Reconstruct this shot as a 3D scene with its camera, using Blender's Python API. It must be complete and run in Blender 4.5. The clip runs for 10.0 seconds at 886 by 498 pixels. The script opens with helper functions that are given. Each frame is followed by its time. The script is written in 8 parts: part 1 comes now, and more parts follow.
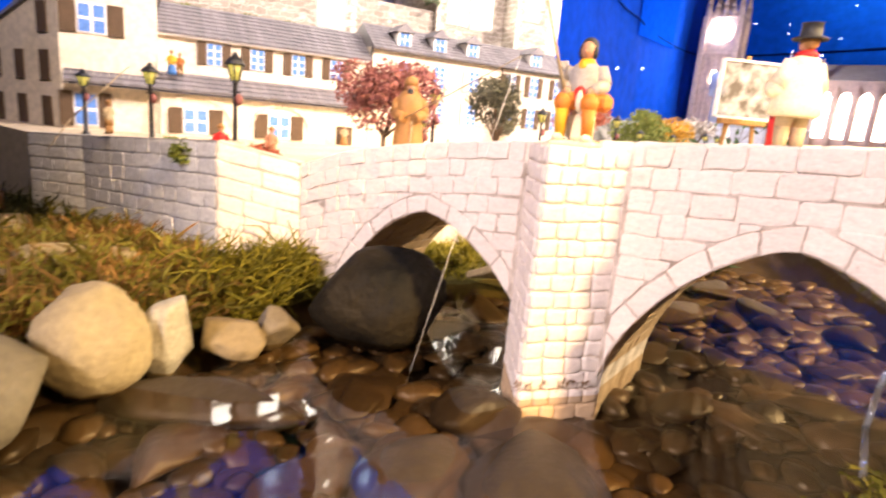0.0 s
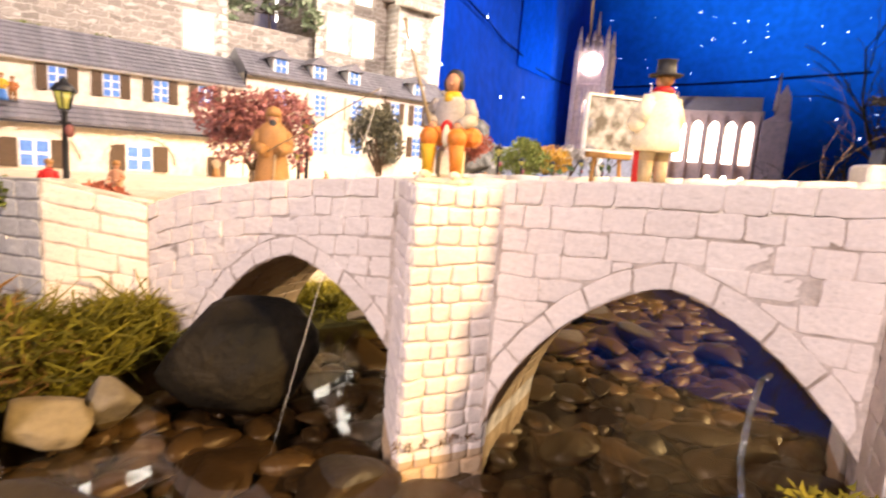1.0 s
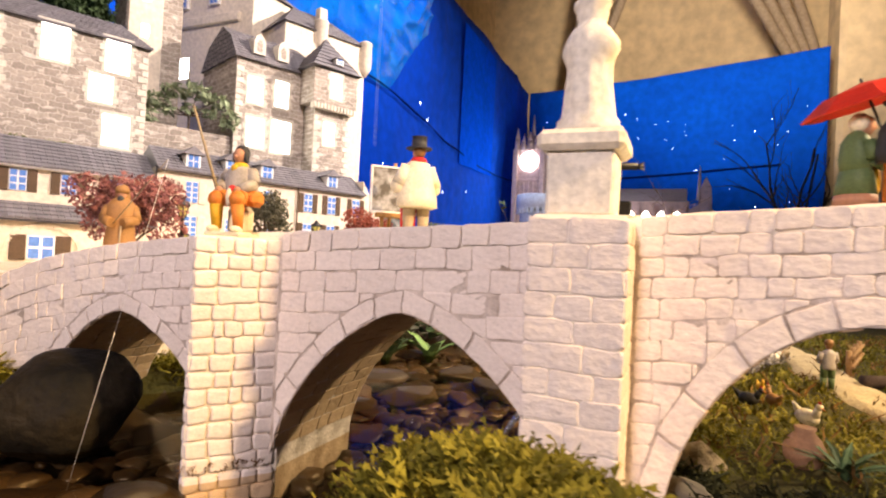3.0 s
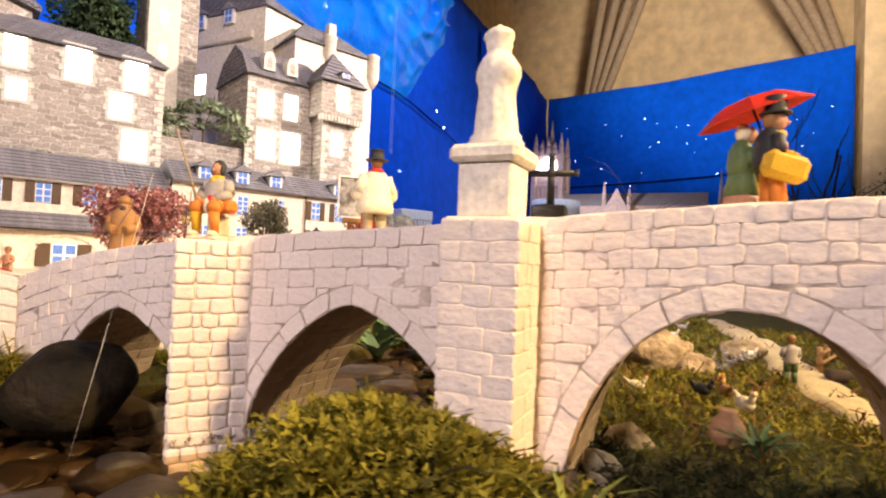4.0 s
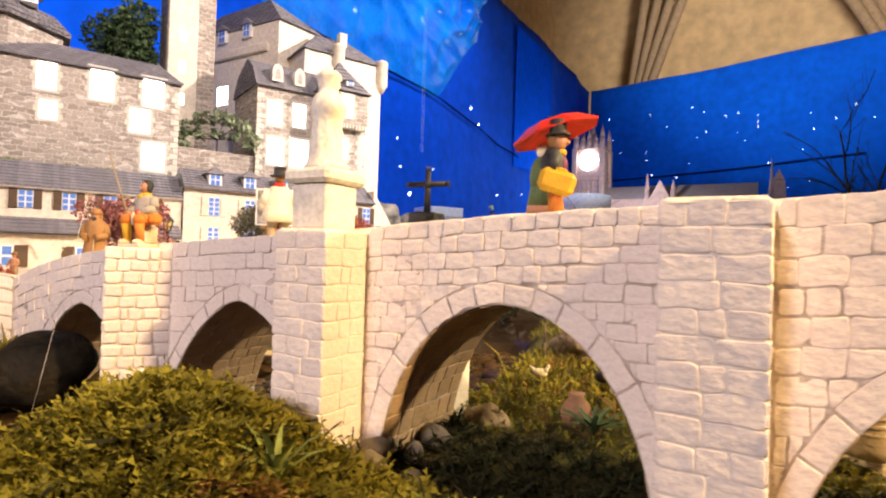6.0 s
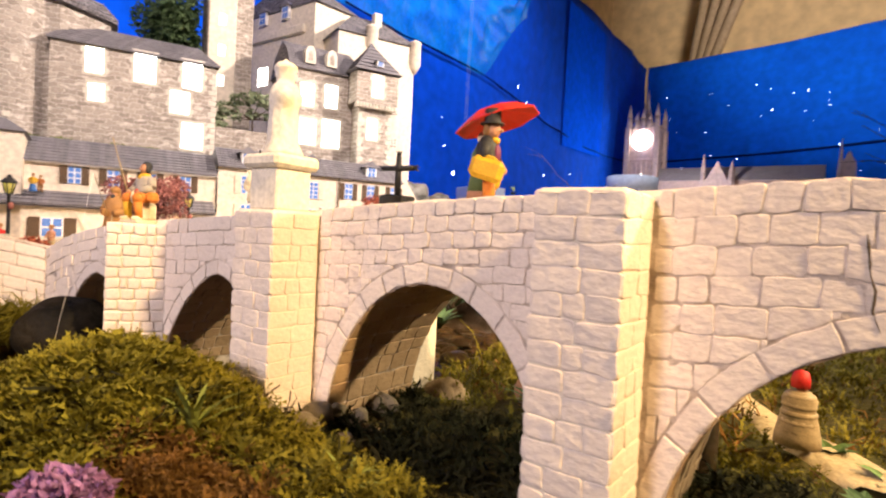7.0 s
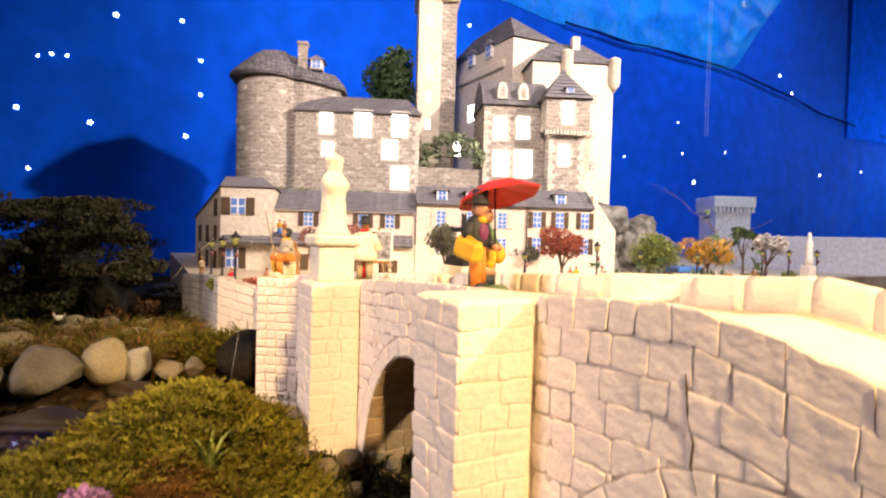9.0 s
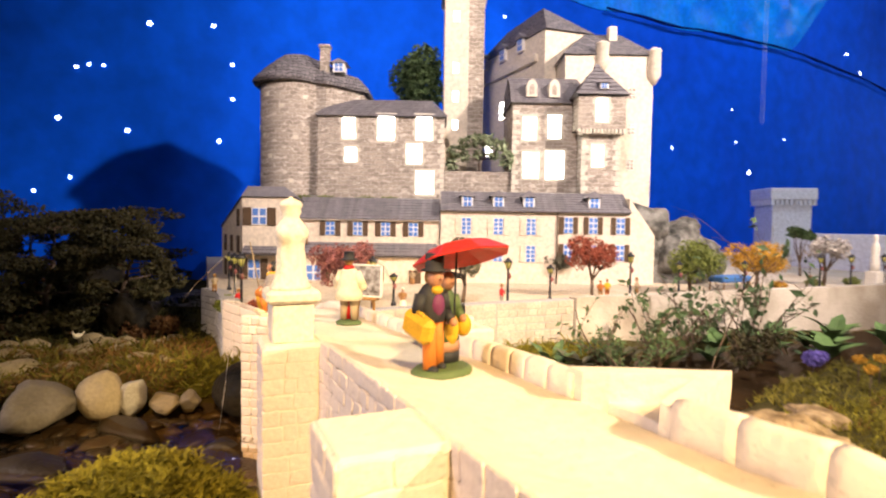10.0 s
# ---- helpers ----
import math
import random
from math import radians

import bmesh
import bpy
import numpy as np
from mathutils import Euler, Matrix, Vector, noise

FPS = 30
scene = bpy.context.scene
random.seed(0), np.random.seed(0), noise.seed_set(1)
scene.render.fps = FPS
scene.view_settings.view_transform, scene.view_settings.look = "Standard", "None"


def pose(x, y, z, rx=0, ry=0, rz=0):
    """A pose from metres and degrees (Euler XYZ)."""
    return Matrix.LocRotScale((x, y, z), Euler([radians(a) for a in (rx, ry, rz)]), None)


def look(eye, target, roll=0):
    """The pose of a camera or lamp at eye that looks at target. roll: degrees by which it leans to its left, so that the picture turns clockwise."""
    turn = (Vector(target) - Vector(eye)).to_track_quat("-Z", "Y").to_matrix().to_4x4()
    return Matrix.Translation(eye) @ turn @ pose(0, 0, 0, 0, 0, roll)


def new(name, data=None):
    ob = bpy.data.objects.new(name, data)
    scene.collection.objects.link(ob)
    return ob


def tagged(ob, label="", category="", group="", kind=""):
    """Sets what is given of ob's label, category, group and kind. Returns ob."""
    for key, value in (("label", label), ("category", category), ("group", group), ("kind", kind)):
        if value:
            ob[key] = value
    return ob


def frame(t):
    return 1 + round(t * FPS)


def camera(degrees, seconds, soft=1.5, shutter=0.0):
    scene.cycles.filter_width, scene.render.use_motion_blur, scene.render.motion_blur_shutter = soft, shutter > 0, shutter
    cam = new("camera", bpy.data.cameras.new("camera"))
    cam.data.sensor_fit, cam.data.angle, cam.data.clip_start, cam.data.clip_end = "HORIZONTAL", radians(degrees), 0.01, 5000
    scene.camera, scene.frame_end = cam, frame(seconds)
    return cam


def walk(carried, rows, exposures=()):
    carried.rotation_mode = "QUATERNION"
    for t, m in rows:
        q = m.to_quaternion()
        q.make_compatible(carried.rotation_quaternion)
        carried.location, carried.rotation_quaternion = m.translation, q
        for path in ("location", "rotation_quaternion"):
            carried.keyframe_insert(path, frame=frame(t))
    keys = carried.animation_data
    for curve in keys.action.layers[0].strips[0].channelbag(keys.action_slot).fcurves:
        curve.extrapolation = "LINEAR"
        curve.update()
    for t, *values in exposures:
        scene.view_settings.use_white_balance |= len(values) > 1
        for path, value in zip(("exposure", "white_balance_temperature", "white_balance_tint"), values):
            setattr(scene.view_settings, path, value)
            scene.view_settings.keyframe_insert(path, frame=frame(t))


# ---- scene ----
cam = camera(77.3, 10.0, soft=2.1, shutter=0.5)
PATH = [
    (0, (-0.119, -0.309, 0.177), (-1.3, 1.244, -0.263), 5.0),
    (0.5, (-0.125, -0.286, 0.185), (-1.151, 1.387, -0.2), 4.8),
    (1, (-0.124, -0.27, 0.185), (-1.011, 1.493, -0.137), 4.5),
    (1.5, (-0.103, -0.254, 0.188), (-0.851, 1.59, -0.016), 4.6),
    (2, (-0.065, -0.253, 0.188), (-0.794, 1.604, 0.046), 4.0),
    (2.5, (-0.02, -0.262, 0.172), (-0.757, 1.597, 0.161), 3.5),
    (4, (0.095, -0.3, 0.16), (-0.766, 1.505, 0.207), 2.4),
    (4.5, (0.134, -0.293, 0.161), (-0.73, 1.509, 0.22), 2.6),
    (5, (0.179, -0.289, 0.158), (-0.721, 1.497, 0.203), 2.4),
    (5.5, (0.225, -0.289, 0.164), (-0.748, 1.458, 0.203), 1.6),
    (7, (0.351, -0.263, 0.177), (-0.823, 1.355, 0.118), 3.0),
    (7.5, (0.403, -0.224, 0.176), (-0.942, 1.253, 0.073), 2.0),
    (8, (0.441, -0.195, 0.19), (-1.071, 1.113, 0.131), 2.0),
    (8.5, (0.478, -0.166, 0.202), (-1.197, 0.926, 0.167), 2.7),
    (9, (0.497, -0.133, 0.236), (-1.264, 0.814, 0.182), 1.6),
    (9.5, (0.492, -0.099, 0.273), (-1.291, 0.802, 0.181), -0.2),
    (10, (0.462, -0.042, 0.291), (-1.371, 0.751, 0.197), 0.9),
]
walk(cam, [(t, look(eye, target, roll)) for t, eye, target, roll in PATH], exposures=[(0, 0.80), (0.5, 0.52), (1, 0.42), (2.5, 0.04), (4.5, -0.03), (7.5, -0.06), (9, -0.1), (10, -0.2)])

# ---- light ----
world = bpy.data.worlds.new("world")
scene.world = world
world.use_nodes = True
world.node_tree.nodes["Background"].inputs[0].default_value = (1.0, 0.8, 0.6, 1)
world.node_tree.nodes["Background"].inputs[1].default_value = 0.0025


def at_(x, y, z):
    return Matrix.Translation((x, y, z))


def lamp(name, kind, m, energy, color, size=0.3, spread=None, blend=0.6):
    data = bpy.data.lights.new(name, kind)
    data.energy, data.color = energy, color
    if kind == "AREA":
        data.shape, data.size = "DISK", size
    else:
        data.shadow_soft_size = size
    if kind == "SPOT":
        data.spot_size, data.spot_blend = radians(spread), blend
    ob = new(name, data)
    ob.matrix_world = m
    return ob


# warm show spotlight from the far end of the bridge, neutral spot on its front, lights on village, cloth and apse
lamp("show_spotlight", "SPOT", look((1.9, -0.22, 1.55), (-0.12, 0.28, 0.12)), 450, (1.0, 0.655, 0.29), 0.06, 26)
lamp("front_spotlight", "SPOT", look((-0.20, -2.2, 1.15), (-0.13, 0.08, 0.15)), 204, (1.0, 0.82, 0.81), 0.20, 35, 0.8)
lamp("village_spotlight", "SPOT", look((0.85, -0.5, 1.9), (-1.2, 1.72, 0.75)), 315, (1.0, 0.83, 0.80), 0.12, 78, 0.5)
lamp("castle_spotlight", "SPOT", look((0.9, 1.82, 1.58), (-1.45, 1.0, 0.5)), 510, (1.0, 0.81, 0.70), 0.05, 64, 0.7)
lamp("meadow_spotlight", "SPOT", look((1.7, 1.45, 1.55), (0.14, 0.46, 0.05)), 390, (1.0, 0.78, 0.46), 0.06, 34)
lamp("apse_light", "SPOT", look((0.7, 5.6, 4.0), (0.5, 11.4, 4.2)), 1050, (1.0, 0.78, 0.55), 0.6, 84, 0.6)
lamp("cathedral_floodlight", "POINT", at_(-1.35, 6.9, 1.1), 36, (1.0, 0.95, 0.95), 0.04)
lamp("cloth_light", "SPOT", look((-0.6, 3.2, 3.6), (-2.4, 3.1, 1.45)), 325, (0.72, 0.83, 1.0), 0.3, 112)

# ---- helpers ----
VILLAGE = Matrix.Rotation(radians(67.02), 4, "Z")   # village frame: x along the house fronts, y away from the river


def part(name, bm, material, parent=None, label="", smooth=False):
    me = bpy.data.meshes.new(name)
    bm.to_mesh(me)
    bm.free()
    for mt in (material if isinstance(material, (list, tuple)) else [material]):
        me.materials.append(mt)
    if smooth:
        for p in me.polygons:
            p.use_smooth = True
    ob = new(name, me)
    ob.parent = parent
    if label:
        ob["label"] = label
    return ob


def from_data(name, verts, faces, material, parent=None, smooth=False, mats=None):
    me = bpy.data.meshes.new(name)
    me.from_pydata([tuple(v) for v in verts], [], [tuple(f) for f in faces])
    for mt in (material if isinstance(material, (list, tuple)) else [material]):
        me.materials.append(mt)
    if mats is not None:
        me.polygons.foreach_set("material_index", mats)
    if smooth:
        me.polygons.foreach_set("use_smooth", [True] * len(me.polygons))
    me.update()
    ob = new(name, me)
    ob.parent = parent
    return ob


def thing(name, label, category, m=None, group="", kind=""):
    ob = new(name)
    ob.empty_display_size = 0.01
    if m is not None:
        ob.matrix_world = m
    return tagged(ob, label, category, group, kind)


def at(x, y, z, rz=0.0):
    return Matrix.Translation((x, y, z)) @ Matrix.Rotation(radians(rz), 4, "Z")


def box(bm, x0, x1, y0, y1, z0, z1, bevel=0.0, mat=0, m=None):
    r = bmesh.ops.create_cube(bm, size=1.0)
    vs = r["verts"]
    t = Matrix.Translation(((x0 + x1) / 2, (y0 + y1) / 2, (z0 + z1) / 2)) @ Matrix.Diagonal((x1 - x0, y1 - y0, z1 - z0, 1))
    bmesh.ops.transform(bm, matrix=(m @ t) if m else t, verts=vs)
    fs = {f for v in vs for f in v.link_faces}
    for f in fs:
        f.material_index = mat
    if bevel:
        es = list({e for v in vs for e in v.link_edges})
        r = bmesh.ops.bevel(bm, geom=es, offset=bevel, segments=1, affect="EDGES", material=mat)
    return vs


def tube(bm, p0, p1, r0, r1=None, seg=8, mat=0):
    r1 = r0 if r1 is None else r1
    a, b = Vector(p0), Vector(p1)
    d = b - a
    r = bmesh.ops.create_cone(bm, cap_ends=True, segments=seg, radius1=r0, radius2=max(r1, 1e-5), depth=d.length)
    m = Matrix.Translation((a + b) / 2) @ d.to_track_quat("Z", "Y").to_matrix().to_4x4()
    bmesh.ops.transform(bm, matrix=m, verts=r["verts"])
    for f in {f for v in r["verts"] for f in v.link_faces}:
        f.material_index = mat
        f.smooth = len(f.verts) == 4
    return r["verts"]


def ball(bm, c, r, seg=12, mat=0, m=None):
    rr = bmesh.ops.create_uvsphere(bm, u_segments=seg, v_segments=max(6, seg * 2 // 3), radius=1.0)
    rx, ry, rz = r if isinstance(r, (tuple, list)) else (r, r, r)
    t = Matrix.Translation(c) @ (m or Matrix()) @ Matrix.Diagonal((rx, ry, rz, 1))
    bmesh.ops.transform(bm, matrix=t, verts=rr["verts"])
    for f in {f for v in rr["verts"] for f in v.link_faces}:
        f.material_index = mat
        f.smooth = True
    return rr["verts"]


def lathe(bm, profile, seg=14, mat=0, m=None, squash=1.0):
    rings = []
    for r, z in profile:
        ring = []
        for i in range(seg):
            a = 2 * math.pi * i / seg
            p = Vector((r * math.cos(a), r * math.sin(a) * squash, z))
            ring.append(bm.verts.new(m @ p if m else p))
        rings.append(ring)
    for a, b in zip(rings, rings[1:]):
        for i in range(seg):
            f = bm.faces.new((a[i], a[(i + 1) % seg], b[(i + 1) % seg], b[i]))
            f.material_index, f.smooth = mat, True
    for ring, flip in ((rings[0], True), (rings[-1], False)):
        f = bm.faces.new(list(reversed(ring)) if flip else ring)
        f.material_index = mat


def prism(bm, pts, y0, y1, mat=0):
    """A polygon in x and z (anticlockwise seen from -y), pulled from y0 to y1."""
    a = [bm.verts.new((x, y0, z)) for x, z in pts]
    b = [bm.verts.new((x, y1, z)) for x, z in pts]
    n = len(pts)
    fs = [bm.faces.new(a), bm.faces.new(list(reversed(b)))]
    for i in range(n):
        fs.append(bm.faces.new((a[i], b[i], b[(i + 1) % n], a[(i + 1) % n])))
    for f in fs:
        f.material_index = mat


def rough(bm, amp, freq, seed=0.0):
    for v in bm.verts:
        v.co += noise.noise_vector(v.co * freq + Vector((seed, seed * 1.7, 3.1))) * amp


# ---- materials ----
def mat(name, base, rough_=0.8, spec=0.3, metal=0.0, second=None, scale=40.0, amount=0.5, bump=0.0, bump_scale=200.0,
        island=0.0, per_object=0.0, fine=None, emit=None, strength=0.0, sheen=0.0, pits=0.0, coat=0.0):
    """A procedural surface: two tones mixed by coarse noise, fine grain, bump and a change from piece to piece."""
    m = bpy.data.materials.new(name)
    m.use_nodes = True
    nt = m.node_tree
    N, L = nt.nodes, nt.links
    bsdf = N["Principled BSDF"]
    bsdf.inputs["Roughness"].default_value = rough_
    bsdf.inputs["Specular IOR Level"].default_value = spec
    bsdf.inputs["Metallic"].default_value = metal
    geo = N.new("ShaderNodeNewGeometry")
    tone = N.new("ShaderNodeTexNoise")
    tone.inputs["Scale"].default_value, tone.inputs["Detail"].default_value = scale, 5
    L.new(geo.outputs["Position"], tone.inputs["Vector"])
    ramp = N.new("ShaderNodeMapRange")
    ramp.inputs[1].default_value, ramp.inputs[2].default_value = 0.35, 0.65
    ramp.inputs[4].default_value = amount
    L.new(tone.outputs["Fac"], ramp.inputs[0])
    mix = N.new("ShaderNodeMix")
    mix.data_type = "RGBA"
    mix.inputs[6].default_value = (*base, 1)
    mix.inputs[7].default_value = (*(second or tuple(c * 0.7 for c in base)), 1)
    L.new(ramp.outputs[0], mix.inputs[0])
    col = mix.outputs[2]
    grain = N.new("ShaderNodeTexNoise")
    grain.inputs["Scale"].default_value, grain.inputs["Detail"].default_value = fine or scale * 8, 3
    L.new(geo.outputs["Position"], grain.inputs["Vector"])
    gr = N.new("ShaderNodeMapRange")
    gr.inputs[1].default_value, gr.inputs[2].default_value = 0.3, 0.7
    gr.inputs[3].default_value, gr.inputs[4].default_value = (0.93, 1.05) if pits else (0.82, 1.12)
    L.new(grain.outputs["Fac"], gr.inputs[0])
    hsv = N.new("ShaderNodeHueSaturation")
    L.new(gr.outputs[0], hsv.inputs["Value"])
    L.new(col, hsv.inputs["Color"])
    col = hsv.outputs[0]
    for amt, src in ((island, geo.outputs["Random Per Island"]), (per_object, None)):
        if amt:
            if src is None:
                src = N.new("ShaderNodeObjectInfo").outputs["Random"]
            mr = N.new("ShaderNodeMapRange")
            mr.inputs[3].default_value, mr.inputs[4].default_value = 1 - amt, 1 + amt
            L.new(src, mr.inputs[0])
            h2 = N.new("ShaderNodeHueSaturation")
            L.new(mr.outputs[0], h2.inputs["Value"])
            L.new(col, h2.inputs["Color"])
            col = h2.outputs[0]
    if pits:   # small dark flecks drawn out along the courses
        mp = N.new("ShaderNodeMapping")
        mp.inputs["Scale"].default_value = (170, 170, 300)
        L.new(geo.outputs["Position"], mp.inputs["Vector"])
        pt = N.new("ShaderNodeTexNoise")
        pt.inputs["Scale"].default_value, pt.inputs["Detail"].default_value = 1.0, 4
        L.new(mp.outputs[0], pt.inputs["Vector"])
        pr = N.new("ShaderNodeMapRange")
        pr.inputs[1].default_value, pr.inputs[2].default_value = 0.63, 0.76
        pr.inputs[3].default_value, pr.inputs[4].default_value = 1.0, 1 - pits
        L.new(pt.outputs["Fac"], pr.inputs[0])
        h3 = N.new("ShaderNodeHueSaturation")
        L.new(pr.outputs[0], h3.inputs["Value"])
        L.new(col, h3.inputs["Color"])
        col = h3.outputs[0]
    L.new(col, bsdf.inputs["Base Color"])
    if bump:
        bt = N.new("ShaderNodeTexNoise")
        bt.inputs["Scale"].default_value, bt.inputs["Detail"].default_value = bump_scale, 6
        if pits:   # tool marks run along the courses
            bm_ = N.new("ShaderNodeMapping")
            bm_.inputs["Scale"].default_value = (1, 1, 1.5)
            L.new(geo.outputs["Position"], bm_.inputs["Vector"])
            L.new(bm_.outputs[0], bt.inputs["Vector"])
        else:
            L.new(geo.outputs["Position"], bt.inputs["Vector"])
        b = N.new("ShaderNodeBump")
        b.inputs["Strength"].default_value, b.inputs["Distance"].default_value = 1.0, bump
        L.new(bt.outputs["Fac"], b.inputs["Height"])
        L.new(b.outputs[0], bsdf.inputs["Normal"])
    if emit:
        bsdf.inputs["Emission Color"].default_value = (*emit, 1)
        bsdf.inputs["Emission Strength"].default_value = strength
    if coat:
        bsdf.inputs["Coat Weight"].default_value, bsdf.inputs["Coat Roughness"].default_value = coat, 0.08
    if sheen:
        bsdf.inputs["Sheen Weight"].default_value = sheen
    return m


def masonry(name, base, second, joint, w, h, pale=0.7):
    """Small rubble masonry for far walls, laid on the upright faces of the village frame."""
    m = mat(name, base, 0.9, 0.2, second=second, scale=25, bump=0.0)
    nt = m.node_tree
    N, L = nt.nodes, nt.links
    bsdf = N["Principled BSDF"]
    tc = N.new("ShaderNodeTexCoord")
    sep = N.new("ShaderNodeSeparateXYZ")
    L.new(tc.outputs["Object"], sep.inputs[0])
    add = N.new("ShaderNodeMath")
    L.new(sep.outputs[0], add.inputs[0])
    L.new(sep.outputs[1], add.inputs[1])
    wob = N.new("ShaderNodeTexNoise")
    wob.inputs["Scale"].default_value = 48
    L.new(tc.outputs["Object"], wob.inputs["Vector"])
    ws = N.new("ShaderNodeMath")
    ws.operation = "MULTIPLY_ADD"
    ws.inputs[1].default_value = 0.018
    L.new(wob.outputs["Fac"], ws.inputs[0])
    L.new(sep.outputs[2], ws.inputs[2])
    comb = N.new("ShaderNodeCombineXYZ")
    wu = N.new("ShaderNodeMath")
    wu.operation = "MULTIPLY_ADD"
    wu.inputs[1].default_value = 0.02
    L.new(wob.outputs["Fac"], wu.inputs[0])
    L.new(add.outputs[0], wu.inputs[2])
    L.new(wu.outputs[0], comb.inputs[0])
    L.new(ws.outputs[0], comb.inputs[1])
    br = N.new("ShaderNodeTexBrick")
    br.inputs["Scale"].default_value = 1.0
    br.inputs["Brick Width"].default_value, br.inputs["Row Height"].default_value = w, h
    br.inputs["Mortar Size"].default_value, br.inputs["Mortar Smooth"].default_value = 0.0014, 0.4
    br.inputs["Color1"].default_value, br.inputs["Color2"].default_value = (*base, 1), (*second, 1)
    br.inputs["Mortar"].default_value = (*joint, 1)
    br.inputs["Bias"].default_value = -0.2
    L.new(comb.outputs[0], br.inputs["Vector"])
    hs = [n for n in N if n.bl_idname == "ShaderNodeHueSaturation"][0]
    sp = N.new("ShaderNodeTexNoise")   # scattered pale stones
    sp.inputs["Scale"].default_value, sp.inputs["Detail"].default_value = 1.0, 1
    ms = N.new("ShaderNodeMapping")
    ms.inputs["Scale"].default_value = (0.9 / w, 0.9 / h, 1)
    L.new(comb.outputs[0], ms.inputs["Vector"])
    L.new(ms.outputs[0], sp.inputs["Vector"])
    sr = N.new("ShaderNodeMapRange")
    sr.inputs[1].default_value, sr.inputs[2].default_value, sr.inputs[4].default_value = 0.60, 0.68, pale
    L.new(sp.outputs["Fac"], sr.inputs[0])
    pm = N.new("ShaderNodeMix")
    pm.data_type = "RGBA"
    pm.inputs[7].default_value = (0.72, 0.67, 0.60, 1)
    L.new(sr.outputs[0], pm.inputs[0])
    L.new(br.outputs["Color"], pm.inputs[6])
    L.new(pm.outputs[2], hs.inputs["Color"])
    bp = N.new("ShaderNodeBump")
    bp.inputs["Distance"].default_value = 0.003
    bp.invert = True
    L.new(br.outputs["Fac"], bp.inputs["Height"])
    L.new(bp.outputs[0], bsdf.inputs["Normal"])
    return m


M_STONE = mat("bridge_plaster_stone", (0.80, 0.715, 0.66), 0.92, 0.12, second=(0.745, 0.655, 0.60), scale=28, bump=0.0011, bump_scale=150, per_object=0.03, fine=420, pits=0.22)
# Browner, darker copy of the bridge stone, toned for the shade under the arches.
M_SOFFIT = mat("shaded_plaster_soffit", (0.50, 0.36, 0.235), 0.95, 0.1, second=(0.33, 0.23, 0.145), scale=30, bump=0.0009, bump_scale=180, per_object=0.10, fine=600, pits=0.4)
M_JOINT = mat("bridge_joint", (0.72, 0.63, 0.57), 0.95, 0.1, second=(0.25, 0.19, 0.14), scale=60, amount=0.75, bump=0.001, bump_scale=400)
M_DECK = mat("bridge_deck_plaster", (0.82, 0.75, 0.66), 0.92, 0.15, second=(0.75, 0.67, 0.56), scale=16, bump=0.0012, bump_scale=160, pits=0.3)
M_QUAY = mat("quay_grey_stone", (0.70, 0.69, 0.69), 0.92, 0.15, second=(0.50, 0.49, 0.49), scale=22, bump=0.0012, bump_scale=160, per_object=0.07)
M_ROCK = mat("river_rock", (0.055, 0.040, 0.025), 0.5, 0.35, second=(0.03, 0.022, 0.014), scale=22, bump=0.0015, bump_scale=120, per_object=0.35)
M_ROCK_GREY = mat("grey_bank_rock", (0.20, 0.165, 0.115), 0.65, 0.3, second=(0.12, 0.095, 0.06), scale=26, bump=0.002, bump_scale=130)
M_ROCK_WHITE = mat("pale_grey_rock", (0.38, 0.345, 0.28), 0.7, 0.3, second=(0.25, 0.22, 0.17), scale=40, bump=0.002, bump_scale=150)
M_ROCK_PALE = mat("pale_rock", (0.34, 0.27, 0.16), 0.7, 0.3, second=(0.22, 0.17, 0.10), scale=22, bump=0.0015, bump_scale=140, per_object=0.12)
M_ROCK_TAN = mat("tan_rock", (0.40, 0.30, 0.18), 0.8, 0.2, second=(0.14, 0.095, 0.05), scale=42, amount=1.0, bump=0.005, bump_scale=110)
# Near-black tone carries the shade that the boulder and bank crags lie in.
M_ROCK_SHADED = mat("shaded_rock", (0.005, 0.005, 0.005), 0.6, 0.10, second=(0.030, 0.023, 0.013), scale=24, amount=0.7, bump=0.003, bump_scale=110)
M_COBBLE = mat("wet_cobble", (0.054, 0.035, 0.017), 0.4, 0.35, second=(0.020, 0.014, 0.008), scale=30, bump=0.001, bump_scale=160, per_object=0.6)
M_PAVE = mat("sandy_paving", (0.55, 0.46, 0.34), 0.95, 0.1, second=(0.44, 0.36, 0.26), scale=14, bump=0.001, bump_scale=120)
M_RIVERWALL = mat("river_wall_stone", (0.46, 0.40, 0.32), 0.92, 0.15, second=(0.33, 0.28, 0.215), scale=24, bump=0.0009, bump_scale=170, per_object=0.08)
M_RENDERED = mat("stained_wall_render", (0.56, 0.50, 0.41), 0.92, 0.15, second=(0.30, 0.25, 0.185), scale=9, amount=0.85, bump=0.0016, bump_scale=90, fine=300, pits=0.3)
M_QJOINT = mat("quay_joint", (0.36, 0.345, 0.335), 0.95, 0.1, scale=60)
M_BED = mat("river_bed", (0.045, 0.03, 0.018), 0.8, 0.3, second=(0.025, 0.018, 0.012), scale=18, bump=0.004, bump_scale=60)
M_SOIL = mat("soil_and_moss", (0.06, 0.055, 0.015), 0.95, 0.1, second=(0.05, 0.035, 0.015), scale=14, bump=0.004, bump_scale=150)
M_MOSS = mat("moss", (0.21, 0.18, 0.018), 0.8, 0.2, second=(0.05, 0.05, 0.006), scale=18, island=0.35)
